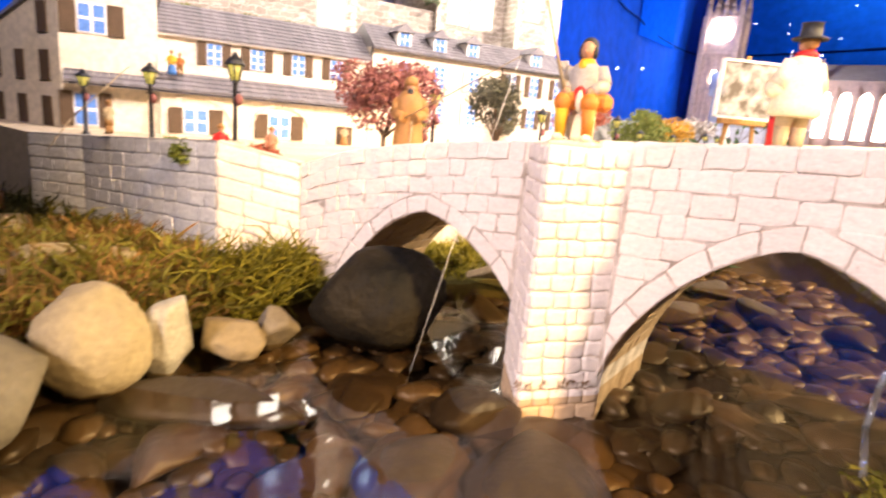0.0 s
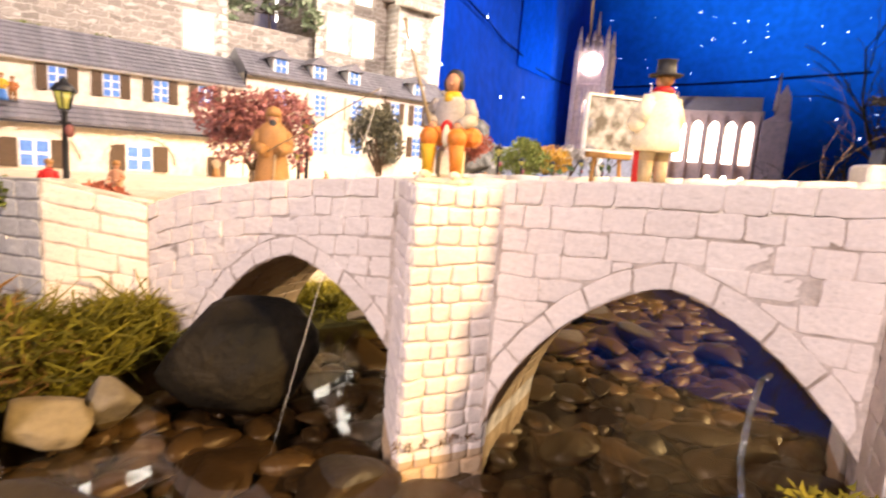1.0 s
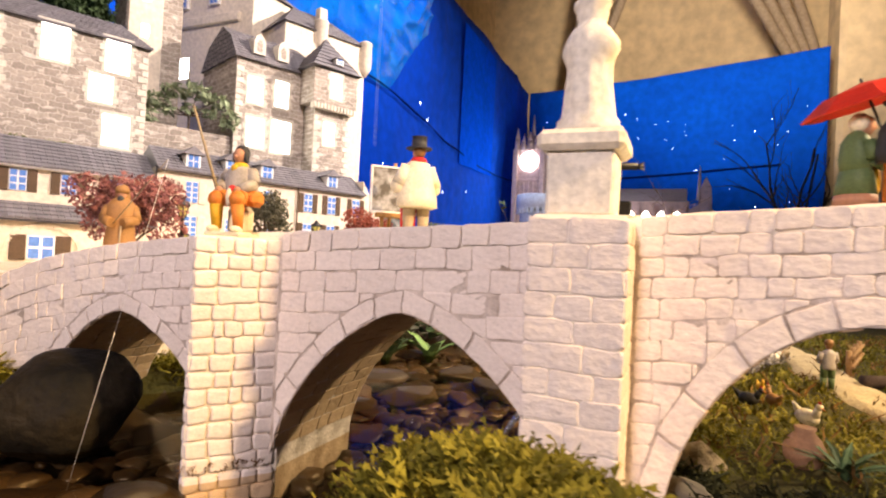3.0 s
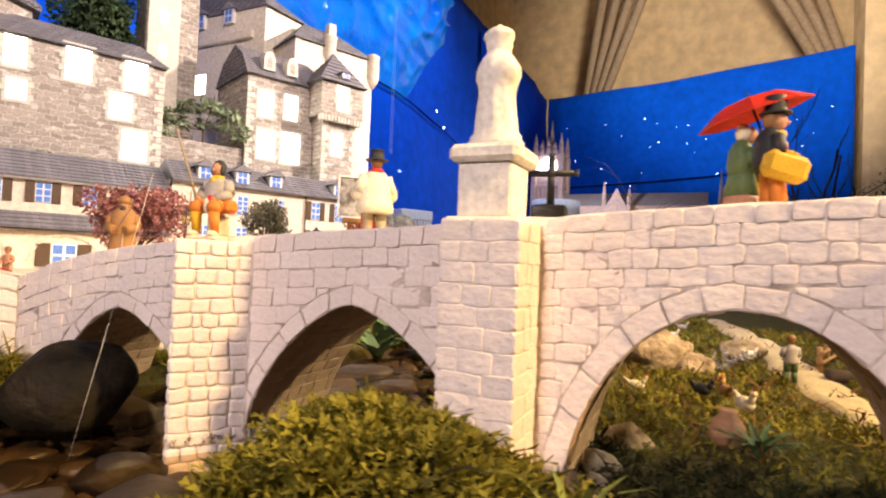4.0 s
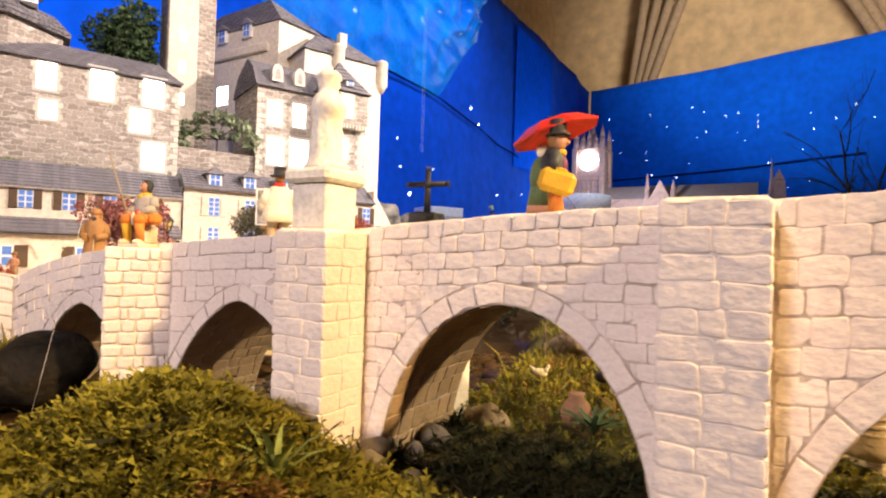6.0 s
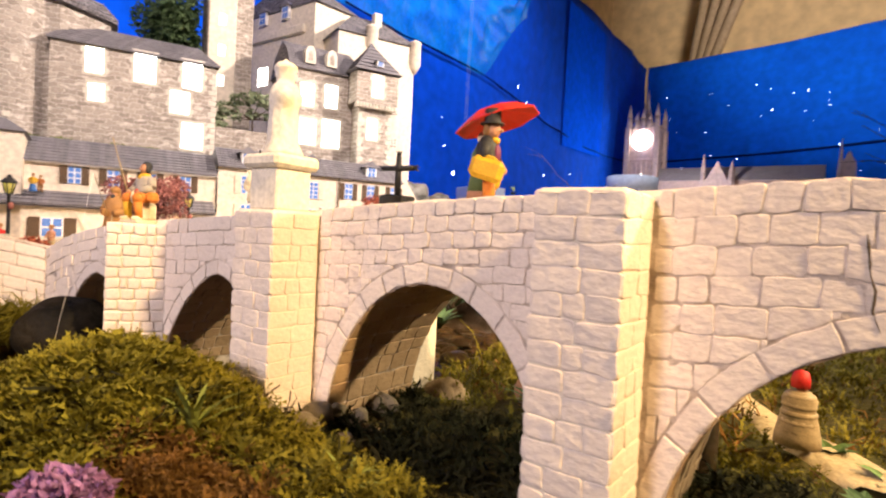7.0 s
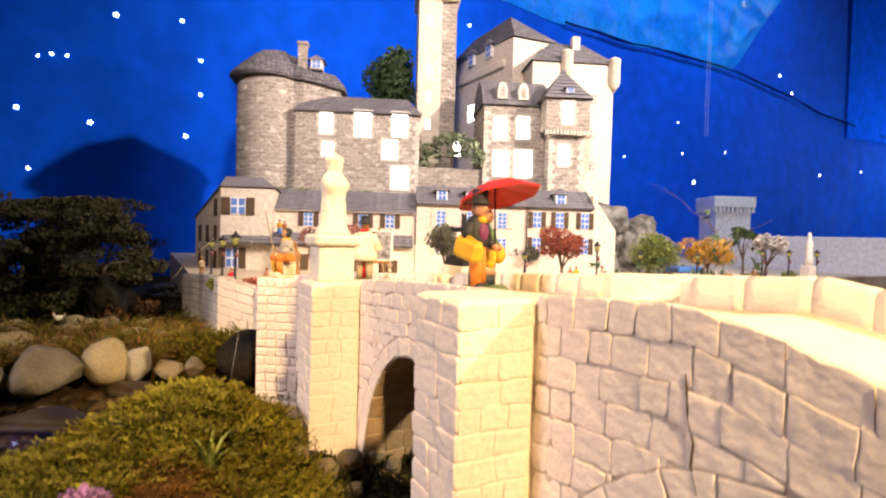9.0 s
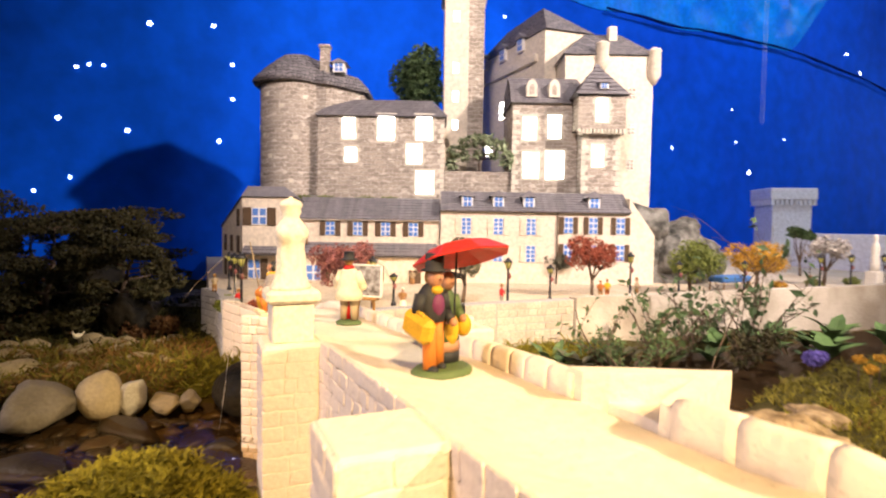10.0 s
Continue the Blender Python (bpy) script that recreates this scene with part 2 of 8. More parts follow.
M_MOSS_BANK = mat("bank_moss", (0.17, 0.15, 0.02), 0.8, 0.2, second=(0.08, 0.06, 0.015), scale=18, island=0.35)
M_MOSS_BROWN = mat("dry_moss", (0.21, 0.105, 0.03), 0.85, 0.2, second=(0.13, 0.085, 0.028), scale=18, island=0.35)
# Near-black green: the shade under bridge and trees is put into the moss.
M_MOSS_SHADED = mat("dark_moss", (0.020, 0.024, 0.007), 0.85, 0.15, second=(0.026, 0.018, 0.007), scale=18, island=0.35)
M_HOUSE = mat("cream_render", (0.72, 0.63, 0.50), 0.9, 0.15, second=(0.64, 0.55, 0.42), scale=12, bump=0.0006, bump_scale=180)
M_TILE = mat("grey_slate", (0.16, 0.15, 0.165), 0.7, 0.3, second=(0.25, 0.235, 0.24), scale=40, island=0.15, bump=0.0006, bump_scale=300)
M_SHUTTER = mat("brown_shutter", (0.11, 0.07, 0.04), 0.7, 0.25, scale=60)
M_PANE = mat("blue_window_pane", (0.12, 0.25, 0.62), 0.25, 0.5, scale=20, amount=0.2)
M_WHITE = mat("white_paint", (0.85, 0.83, 0.80), 0.6, 0.3, scale=50, amount=0.2)
M_GLOW = mat("lit_window", (0.9, 0.8, 0.6), 0.6, 0.2, scale=20, amount=0.1, emit=(1.0, 0.94, 0.84), strength=10.0)
M_IRON = mat("black_iron", (0.025, 0.025, 0.03), 0.45, 0.5, metal=0.4, scale=80)
M_LAMP = mat("lamp_glass", (0.16, 0.12, 0.04), 0.3, 0.5, emit=(1.0, 0.8, 0.15), strength=0.45)
M_CASTLE = masonry("castle_rubble", (0.42, 0.365, 0.31), (0.25, 0.215, 0.18), (0.56, 0.50, 0.43), 0.028, 0.0135)
M_SLATES = masonry("slate_courses", (0.17, 0.16, 0.17), (0.26, 0.24, 0.25), (0.05, 0.048, 0.05), 0.018, 0.013, 0.0)
M_QUOIN = mat("pale_quoin", (0.72, 0.67, 0.57), 0.9, 0.15, scale=40, bump=0.0006, bump_scale=200, per_object=0.08)
M_PALE = mat("pale_castle_render", (0.74, 0.66, 0.54), 0.9, 0.15, second=(0.64, 0.56, 0.44), scale=10, bump=0.0006, bump_scale=160)
M_CLIFF = mat("grey_cliff", (0.24, 0.23, 0.205), 0.9, 0.2, second=(0.035, 0.035, 0.03), scale=26, amount=1.0, bump=0.008, bump_scale=60)
M_CLOTH = mat("blue_velvet_cloth", (0.001, 0.092, 0.78), 0.85, 0.05, second=(0.001, 0.054, 0.54), scale=1.2, bump=0.01, bump_scale=2.5, sheen=0.02)
M_STAR = mat("star_light", (0.9, 0.95, 1.0), 0.4, 0.3, emit=(0.85, 0.92, 1.0), strength=9.0)
M_CHURCH = mat("church_plaster", (0.74, 0.60, 0.40), 0.95, 0.1, second=(0.70, 0.56, 0.365), scale=0.6, bump=0.004, bump_scale=8)
M_RIB = mat("church_rib_stone", (0.42, 0.34, 0.26), 0.95, 0.1, second=(0.34, 0.27, 0.2), scale=2.5, bump=0.006, bump_scale=14)
M_FLOORS = mat("church_floor_stone", (0.22, 0.19, 0.16), 0.8, 0.2, scale=2)
M_PINK = mat("pink_cathedral_stone", (0.64, 0.47, 0.42), 0.9, 0.15, second=(0.52, 0.37, 0.33), scale=2.5, bump=0.004, bump_scale=25)
M_STATUE = mat("white_statue_plaster", (0.80, 0.75, 0.66), 0.8, 0.2, second=(0.70, 0.64, 0.54), scale=30, bump=0.0005, bump_scale=250)
M_BARK = mat("bark", (0.10, 0.07, 0.05), 0.95, 0.1, second=(0.16, 0.12, 0.09), scale=60, bump=0.001, bump_scale=200)
M_WOOD = mat("wood", (0.36, 0.20, 0.07), 0.7, 0.25, second=(0.24, 0.13, 0.05), scale=60)
M_SLATE_PALE = mat("pale_weathered_slate", (0.42, 0.37, 0.36), 0.8, 0.2, second=(0.34, 0.30, 0.30), scale=6, bump=0.003, bump_scale=60)
M_BLUEGREY = mat("pale_blue_tower", (0.70, 0.73, 0.80), 0.9, 0.15, second=(0.60, 0.63, 0.71), scale=8, bump=0.001, bump_scale=60)


def plain(name, c, r=0.6, second=None):
    return mat(name, c, r, 0.35, second=second, scale=90, amount=0.5, bump=0.0004, bump_scale=260)


C_SKIN, C_WHITE, C_RED = plain("paint_skin", (0.46, 0.23, 0.14)), plain("paint_cream", (0.78, 0.70, 0.52)), plain("paint_red", (0.55, 0.02, 0.02))
C_BLACK, C_BROWN, C_YELLOW = plain("paint_black", (0.025, 0.025, 0.03)), plain("paint_brown", (0.30, 0.15, 0.05)), plain("paint_yellow", (0.62, 0.36, 0.02))
C_GREY, C_ORANGE, C_GREEN = plain("paint_grey", (0.38, 0.34, 0.31)), plain("paint_orange", (0.62, 0.20, 0.03)), plain("paint_green", (0.10, 0.15, 0.06))
C_RUST, C_BLUE, C_UMB = plain("paint_rust", (0.38, 0.13, 0.03)), plain("paint_blue", (0.05, 0.16, 0.42)), plain("paint_umbrella_red", (0.62, 0.035, 0.02), 0.45)
C_PURPLE = plain("paint_purple", (0.16, 0.03, 0.10))
C_SAND = plain("paint_sand", (0.36, 0.275, 0.17))

# water
M_WATER = bpy.data.materials.new("water")
M_WATER.use_nodes = True
_n, _l = M_WATER.node_tree.nodes, M_WATER.node_tree.links
_n.remove(_n["Principled BSDF"])
_clear, _gloss, _mix = _n.new("ShaderNodeBsdfTransparent"), _n.new("ShaderNodeBsdfGlossy"), _n.new("ShaderNodeMixShader")
_clear.inputs["Color"].default_value = (0.70, 0.56, 0.38, 1)
_gloss.inputs["Roughness"].default_value = 0.03
_mix.inputs[0].default_value = 0.07
_t = _n.new("ShaderNodeTexNoise")
_t.inputs["Scale"].default_value, _t.inputs["Detail"].default_value = 16, 3
_u = _n.new("ShaderNodeBump")
_u.inputs["Distance"].default_value, _u.inputs["Strength"].default_value = 0.0014, 0.5
_l.new(_t.outputs["Fac"], _u.inputs["Height"])
_l.new(_u.outputs[0], _gloss.inputs["Normal"])
_l.new(_clear.outputs[0], _mix.inputs[1])
_l.new(_gloss.outputs[0], _mix.inputs[2])
_l.new(_mix.outputs[0], _n["Material Output"].inputs[0])

# ---- room: floor, church walls, hanging cloth ----
CLOTH_X, CLOTH_Y = -2.4, 9.6


def slab(name, x0, x1, y0, y1, z0, z1, material):
    bm = bmesh.new()
    box(bm, x0, x1, y0, y1, z0, z1)
    return tagged(part(name, bm, material), kind="structure")


tagged(slab("floor", -4.2, 6.2, -4.2, 11.7, -0.95, -0.85, M_FLOORS), "worn grey stone church floor", "floor")
tagged(slab("wall_west", -4.2, -4.0, -4.2, 11.7, -0.85, 7.0, M_CHURCH), "cream plastered church wall", "wall")
tagged(slab("wall_east", 6.0, 6.2, -4.2, 11.7, -0.85, 7.0, M_CHURCH), "cream plastered church wall", "wall")
tagged(slab("wall_south", -4.0, 6.0, -4.2, -4.0, -0.85, 7.0, M_CHURCH), "cream plastered church wall", "wall")
tagged(slab("wall_north", -4.0, 6.0, 11.5, 11.7, -0.85, 7.0, M_CHURCH), "cream plastered church end wall", "wall")
tagged(slab("ceiling", -4.2, 6.2, -4.2, 11.7, 7.0, 7.2, M_CHURCH), "cream plastered church vault", "ceiling")


def fold(x, z, folds):
    """How far the cloth stands out at x, z."""
    d = 0.035 * noise.noise((x * folds, z * 0.35, 4.0)) + 0.012 * noise.noise((x * folds * 4, z * 0.8, 9.0))
    return d + 0.05 * noise.noise((x * 0.8 + z * 0.6, z * 0.9, 2.0))


def cloth(name, length, top, bottom, m, folds, label):
    """A hanging cloth along local x, with soft folds; top is a function of x."""
    nx, nz = int(length * 24), 26
    vs, fs = [], []
    for i in range(nx + 1):
        x = length * i / nx
        for j in range(nz + 1):
            z = bottom + (top(x) - bottom) * j / nz
            vs.append((x, fold(x, z, folds), z))
    for i in range(nx):
        for j in range(nz):
            a = i * (nz + 1) + j
            fs.append((a, a + nz + 1, a + nz + 2, a + 1))
    ob = from_data(name, vs, fs, M_CLOTH, smooth=True)
    mod = ob.modifiers.new("thickness", "SOLIDIFY")
    mod.thickness = 0.004
    ob.matrix_world = m
    return tagged(ob, label, "cloth")


WEST_CLOTH = Matrix.Translation((CLOTH_X + 0.09, -4.0, 0)) @ Matrix.Rotation(radians(91.26), 4, "Z")
NORTH_CLOTH = Matrix.Translation((CLOTH_X - 0.2, CLOTH_Y, 0))
cloth("backdrop_cloth", 13.6, lambda x: 3.2 if x > 9 else 3.1 + 0.02 * math.sin(x * 2), -0.8, WEST_CLOTH, 1.4, "deep blue night-sky cloth hung behind the village")
cloth("backdrop_cloth", 4.6, lambda x: 3.22 + 0.09 * x - 0.05 * math.sin(x * 0.7 * math.pi / 3.2), -0.8, NORTH_CLOTH, 1.1, "deep blue night-sky cloth hung behind the cathedral")

# church pier and vault ribs
bm = bmesh.new()
box(bm, 2.12, 3.0, 9.6, 10.5, -0.85, 7.0, 0.08)
tagged(part("pillar", bm, M_CHURCH), "cream limestone church pillar", "pillar", kind="structure")


def rib(points, r):
    cu = bpy.data.curves.new("vault_rib", "CURVE")
    cu.dimensions, cu.bevel_depth, cu.bevel_resolution = "3D", r, 2
    sp = cu.splines.new("POLY")
    sp.points.add(len(points) - 1)
    for p, q in zip(sp.points, points):
        p.co = (*q, 1)
    cu.materials.append(M_RIB)
    return tagged(new("vault_rib", cu), "grey-brown moulded stone vault rib", "vault rib", "vault ribs", "structure")


def rib_arc(p0, p1, rise, r, n=16):
    a, b = Vector(p0), Vector(p1)
    rib([a.lerp(b, k / n) + Vector((0, 0, rise * math.sin(math.pi * 0.5 * k / n))) for k in range(n + 1)], r)


for k in range(4):   # bundles of ribs rising from the two corbels
    rib_arc((-2.30 + 0.05 * k, 10.95, 2.7), (-1.75 + 0.42 * k, 10.7 - 0.25 * k, 6.2), 0.35, 0.085)
    rib_arc((2.35 - 0.06 * k, 10.95, 2.9), (1.15 - 0.45 * k, 10.6 - 0.2 * k, 4.6 + 0.1 * k), 1.5, 0.085)

# ---- ground, river bed and water ----
def smooth(a, b, x):
    t = min(1.0, max(0.0, (x - a) / (b - a)))
    return t * t * (3 - 2 * t)


def table(x, rows):
    if x <= rows[0][0]:
        return rows[0][1]
    for (a, u), (b, v) in zip(rows, rows[1:]):
        if x <= b:
            return u + (v - u) * (x - a) / (b - a)
    return rows[-1][1]


RIVER_L = [(-0.9, -0.36), (-0.3, -0.50), (-0.08, -0.50), (0.0, -0.52), (0.08, -0.53), (0.2, -0.45), (0.6, -0.44), (1.0, -0.50), (3, -0.52)]
RIVER_R = [(-0.9, -0.02), (-0.45, -0.10), (-0.2, -0.16), (-0.03, -0.13), (0.02, -0.06), (0.2, -0.05), (0.5, -0.10), (0.9, -0.22), (1.6, -0.34), (3, -0.36)]


def ground_z(x, y):
    l, r = table(y, RIVER_L), table(y, RIVER_R)
    n1, n2 = noise.noise((x * 6, y * 6, 1.0)), noise.noise((x * 22, y * 22, 5.0))
    bed = -0.04 + 0.012 * n1
    left = 0.022 - 0.012 * smooth(-0.6, -1.0, x) + 0.012 * n1
    right = 0.018 + 0.010 * n1 + 0.02 * smooth(0.5, 1.4, y)
    right += 0.061 * math.exp(-((x + 0.035) / 0.085) ** 2 - ((y + 0.095) / 0.085) ** 2)
    right += 0.018 * math.exp(-((x - 0.02) / 0.10) ** 2 - ((y + 0.14) / 0.10) ** 2)
    tl, tr = smooth(l + 0.03, l - 0.04, x), smooth(r - 0.01, r + 0.06, x)
    z = bed * (1 - tl) * (1 - tr) + left * tl + right * tr
    return z + 0.004 * n2


def axis(a, b, fine0, fine1, coarse, fine):
    v, out = a, []
    while v < b:
        out.append(v)
        v += fine if fine0 <= v < fine1 else coarse
    return out + [b]


gx, gy = axis(-2.45, 3.0, -1.0, 0.75, 0.06, 0.014), axis(-1.6, 9.7, -0.6, 1.0, 0.07, 0.014)
verts = [(x, y, ground_z(x, y)) for x in gx for y in gy]
faces, mats_ = [], []
for i in range(len(gx) - 1):
    for j in range(len(gy) - 1):
        a = i * len(gy) + j
        faces.append((a, a + len(gy), a + len(gy) + 1, a + 1))
        mats_.append(1 if verts[a][2] < -0.004 else 0)
ground = tagged(from_data("ground", verts, faces, [M_SOIL, M_BED], smooth=True, mats=mats_), "mossy brown earth with a stony river bed", "ground", kind="structure")
bm = bmesh.new()
bmesh.ops.create_grid(bm, x_segments=2, y_segments=2, size=1.0, matrix=Matrix.Translation((-0.32, 1.0, 0)) @ Matrix.Diagonal((0.5, 2.4, 1, 1)))
water = tagged(part("water", bm, M_WATER), "clear shallow brown river water", "water", kind="structure")
water.visible_shadow = False

# ---- bridge ----
WALL_Y, BACK_Y = 0.047, 0.157
TOP = [(-0.60, 0.119), (-0.58, 0.124), (-0.523, 0.142), (-0.45, 0.156), (-0.39, 0.164), (-0.316, 0.171), (-0.25, 0.175), (0.0, 0.191), (0.108, 0.199), (0.18, 0.203),
       (0.27, 0.206), (0.352, 0.212), (0.385, 0.207), (0.42, 0.198), (0.60, 0.15), (0.85, 0.09)]
ARCHES = [(-0.41, 0.104, 0.102, 0.113), (-0.145, 0.125, 0.103, 0.115), (0.115, 0.140, 0.100, 0.097), (0.40, 0.142, 0.125, 0.125)]  # crown x, crown z, left and right half
BOW = [(1.5, 0.6), (1.5, 0.6), (2.0, 0.5), (2.0, 0.5)]  # how pointed or round each arch is


def top_z(x):
    return table(x, TOP)


def arch_z(x, grow=0.0):
    """Height of the arch's line over x, 0 outside; grow: the ring's thickness."""
    z = 0.0
    for (xm, zm, hl, hr), (p, q) in zip(ARCHES, BOW):
        h = (hl if x < xm else hr) + grow
        t = abs(x - xm) / h
        if t < 1:
            z = max(z, (zm + grow) * (1 - t ** p) ** q)
    return z


bridge = thing("stone_bridge", "off-white miniature stone bridge with four pointed arches over the river", "bridge")
xs = [-0.58 + 0.006 * i for i in range(int(1.45 / 0.006))]
for xm, zm, hl, hr in ARCHES:
    xs += [xm - hl + 0.0005, xm - hl * 0.985, xm, xm + hr * 0.985, xm + hr - 0.0005]
xs = sorted(set(xs))
LIP = 0.011


def wall_strip(bm, y0, y1, ztop, zbot, y_in=None):
    """Closed upright wall between two y planes over all xs; ztop and zbot are functions of x."""
    rows = [[bm.verts.new((x, y, z)) for y, z in ((y0, zbot(x)), (y0, ztop(x)), (y1, ztop(x)), (y1, zbot(x)))] for x in xs]
    for a, b in zip(rows, rows[1:]):
        for k in range(4):
            bm.faces.new((a[k], a[(k + 1) % 4], b[(k + 1) % 4], b[k]))
    bm.faces.new(rows[0])
    bm.faces.new(list(reversed(rows[-1])))


def under(x):
    z = arch_z(x)
    return z if z > 0 else -0.05


bm = bmesh.new()
wall_strip(bm, WALL_Y, BACK_Y, lambda x: top_z(x) - LIP - 0.005, under)
bmesh.ops.recalc_face_normals(bm, faces=bm.faces)
bridge_body = part("bridge_body", bm, M_JOINT, bridge, "carved plaster core with recessed joints")
bm = bmesh.new()
DECK = [(WALL_Y + 0.001, 0.0), (WALL_Y + 0.004, -0.0004), (0.060, -0.003), (0.075, -0.0065), (0.095, LIP * -0.8), (0.12, -LIP * 0.86), (BACK_Y - 0.0125, LIP * -0.82)]
rows_ = []
for x in xs:
    z = top_z(x)
    r = [bm.verts.new((x, WALL_Y + 0.001, z - LIP - 0.012))]
    r += [bm.verts.new((x, y, z + d + 0.0011 * noise.noise((x * 30, y * 30, 1)) + 0.0005 * noise.noise((x * 110, y * 110, 4)))) for y, d in DECK]
    rows_.append(r + [bm.verts.new((x, BACK_Y - 0.0125, z - LIP - 0.012))])
for a, b in zip(rows_, rows_[1:]):
    for k in range(len(a)):
        bm.faces.new((a[k], a[(k + 1) % len(a)], b[(k + 1) % len(a)], b[k]))
bm.faces.new(rows_[0])
bm.faces.new(list(reversed(rows_[-1])))
bmesh.ops.recalc_face_normals(bm, faces=bm.faces)
part("deck", bm, M_DECK, bridge, "worn cream plaster roadway", smooth=True)
REFUGES = [(-0.033, 0.006), (0.214, 0.284)]


def back_parapet(x0, x1, rise):
    """A run of worn plaster stones along the far edge of the road."""
    x = x0
    while x < x1 - 0.004:
        e = min(x + random.uniform(0.018, 0.034), x1)
        e = x1 if x1 - e < 0.010 else e
        bm = bmesh.new()
        n = 5
        rows = []
        for i in range(n + 1):
            px = x + 0.0001 + (e - x - 0.0002) * i / n
            z1, z0 = top_z(px) + rise, top_z(px) - LIP - 0.004
            rim = 0.0003 if i in (0, n) else 0.0
            ring = [(BACK_Y - 0.0135 + rim * 0.4, z0), (BACK_Y - 0.0135 + rim * 0.4, (z0 + z1) / 2), (BACK_Y - 0.0128 + rim * 0.4, z1 - 0.003), (BACK_Y - 0.0105, z1 - 0.0006 - rim * 0.5),
                    (BACK_Y - 0.0060, z1 - rim * 0.5), (BACK_Y - 0.0020, z1 - 0.0012), (BACK_Y - 0.0006, z1 - 0.004), (BACK_Y - 0.0006, z0)]
            rows.append([bm.verts.new(Vector((px, y, z)) + noise.noise_vector((px * 90, y * 90, z * 90)) * 0.0009) for y, z in ring])
        for a, b in zip(rows, rows[1:]):
            for k in range(8):
                bm.faces.new((a[k], a[(k + 1) % 8], b[(k + 1) % 8], b[k]))
        bm.faces.new(rows[0])
        bm.faces.new(rows[-1][::-1])
        bmesh.ops.recalc_face_normals(bm, faces=bm.faces)
        stone = part("parapet_stone", bm, M_DECK, bridge, smooth=True)
        for face in stone.data.polygons:
            face.use_smooth = len(face.vertices) == 4
        x = e


edges = [-0.58] + [e for r in REFUGES for e in r] + [0.86]
for a, b, rise in zip(edges[::2], edges[1::2], (0.003, 0.006, 0.009)):
    back_parapet(a, b, rise)
for a, b in REFUGES[:1]:  # bay over the rear buttresses, with a floor and three low walls
    z = top_z((a + b) / 2)
    bm = bmesh.new()
    box(bm, a, b, BACK_Y + 0.001, 0.21, -0.05, z - LIP + 0.001, 0.002)
    box(bm, a, a + 0.012, BACK_Y - 0.012, 0.21, z - LIP, z + 0.002, 0.002)
    box(bm, b - 0.012, b, BACK_Y - 0.012, 0.21, z - LIP, z + 0.002, 0.002)
    box(bm, a + 0.011, b - 0.011, 0.198, 0.2095, z - LIP, z + 0.002, 0.002)
    part("rear_buttress", bm, M_DECK, bridge, "cream plaster refuge above the rear buttress")

# pointed refuge over the rear cutwater, with a floor and two slanting walls
z = top_z(0.245) + 0.006
tri = [Vector((0.208, BACK_Y - 0.012, 0)), Vector((0.290, BACK_Y - 0.012, 0)), Vector((0.249, 0.224, 0))]
bm = bmesh.new()


def pointed(pts, z0, z1):
    lo, hi = [bm.verts.new((p.x, p.y, z0)) for p in pts], [bm.verts.new((p.x, p.y, z1)) for p in pts]
    n = len(pts)
    bm.faces.new(list(reversed(lo)))
    bm.faces.new(hi)
    for k in range(n):
        bm.faces.new((lo[k], lo[(k + 1) % n], hi[(k + 1) % n], hi[k]))


pointed([tri[0] + Vector((0.002, 0.013, 0)), tri[1] + Vector((-0.002, 0.013, 0)), tri[2] - Vector((0, 0.002, 0))], -0.05, z - 0.006 - LIP * 0.8)
inner = [tri[0] + Vector((0.0135, 0, 0)), tri[1] - Vector((0.0135, 0, 0)), tri[2] - Vector((0, 0.024, 0))]
pointed([tri[0], inner[0], inner[2], tri[2]], z - LIP - 0.010, z + 0.001)
pointed([inner[1], tri[1], tri[2], inner[2]], z - LIP - 0.010, z + 0.001)
bmesh.ops.subdivide_edges(bm, edges=bm.edges, cuts=3, use_grid_fill=True)
rough(bm, 0.0011, 70)
bmesh.ops.recalc_face_normals(bm, faces=bm.faces)
part("rear_buttress", bm, M_DECK, bridge, "pointed cream plaster refuge above the rear cutwater")

PIERS = [("rect", -0.052, 0.0, 0.0, 0.188), ("rect", 0.216, 0.267, 0.0, 0.2035)]
pier_parts = []
bm = bmesh.new()   # triangular cutwater
cut = [(-0.322, WALL_Y + 0.006), (-0.281, 0.0015), (-0.2445, WALL_Y + 0.006)]
va = [bm.verts.new((x, y, -0.05)) for x, y in cut]
vb = [bm.verts.new((x, y, 0.170)) for x, y in cut]
bm.faces.new(vb)
for k in range(3):
    bm.faces.new((va[k], va[(k + 1) % 3], vb[(k + 1) % 3], vb[k]))
bmesh.ops.recalc_face_normals(bm, faces=bm.faces)
cutwater = part("cutwater", bm, M_DECK, bridge, "triangular plaster cutwater of squared blocks")
for _, x0, x1, y0, z in PIERS:
    bm = bmesh.new()
    box(bm, x0 + 0.0018, x1 - 0.0018, y0 + 0.0018, WALL_Y + 0.005, -0.05, z - 0.001, 0.0015)
    box(bm, x0 + 0.001, x1 - 0.001, y0 + 0.001, WALL_Y + 0.004, z - 0.006, z, 0.003)
    pier_parts.append(part("buttress", bm, M_DECK, bridge, "rectangular plaster buttress"))


# blocks: raised stones over the recessed core
PUFF = 1.0   # how far the rubbed edges of a block reach in


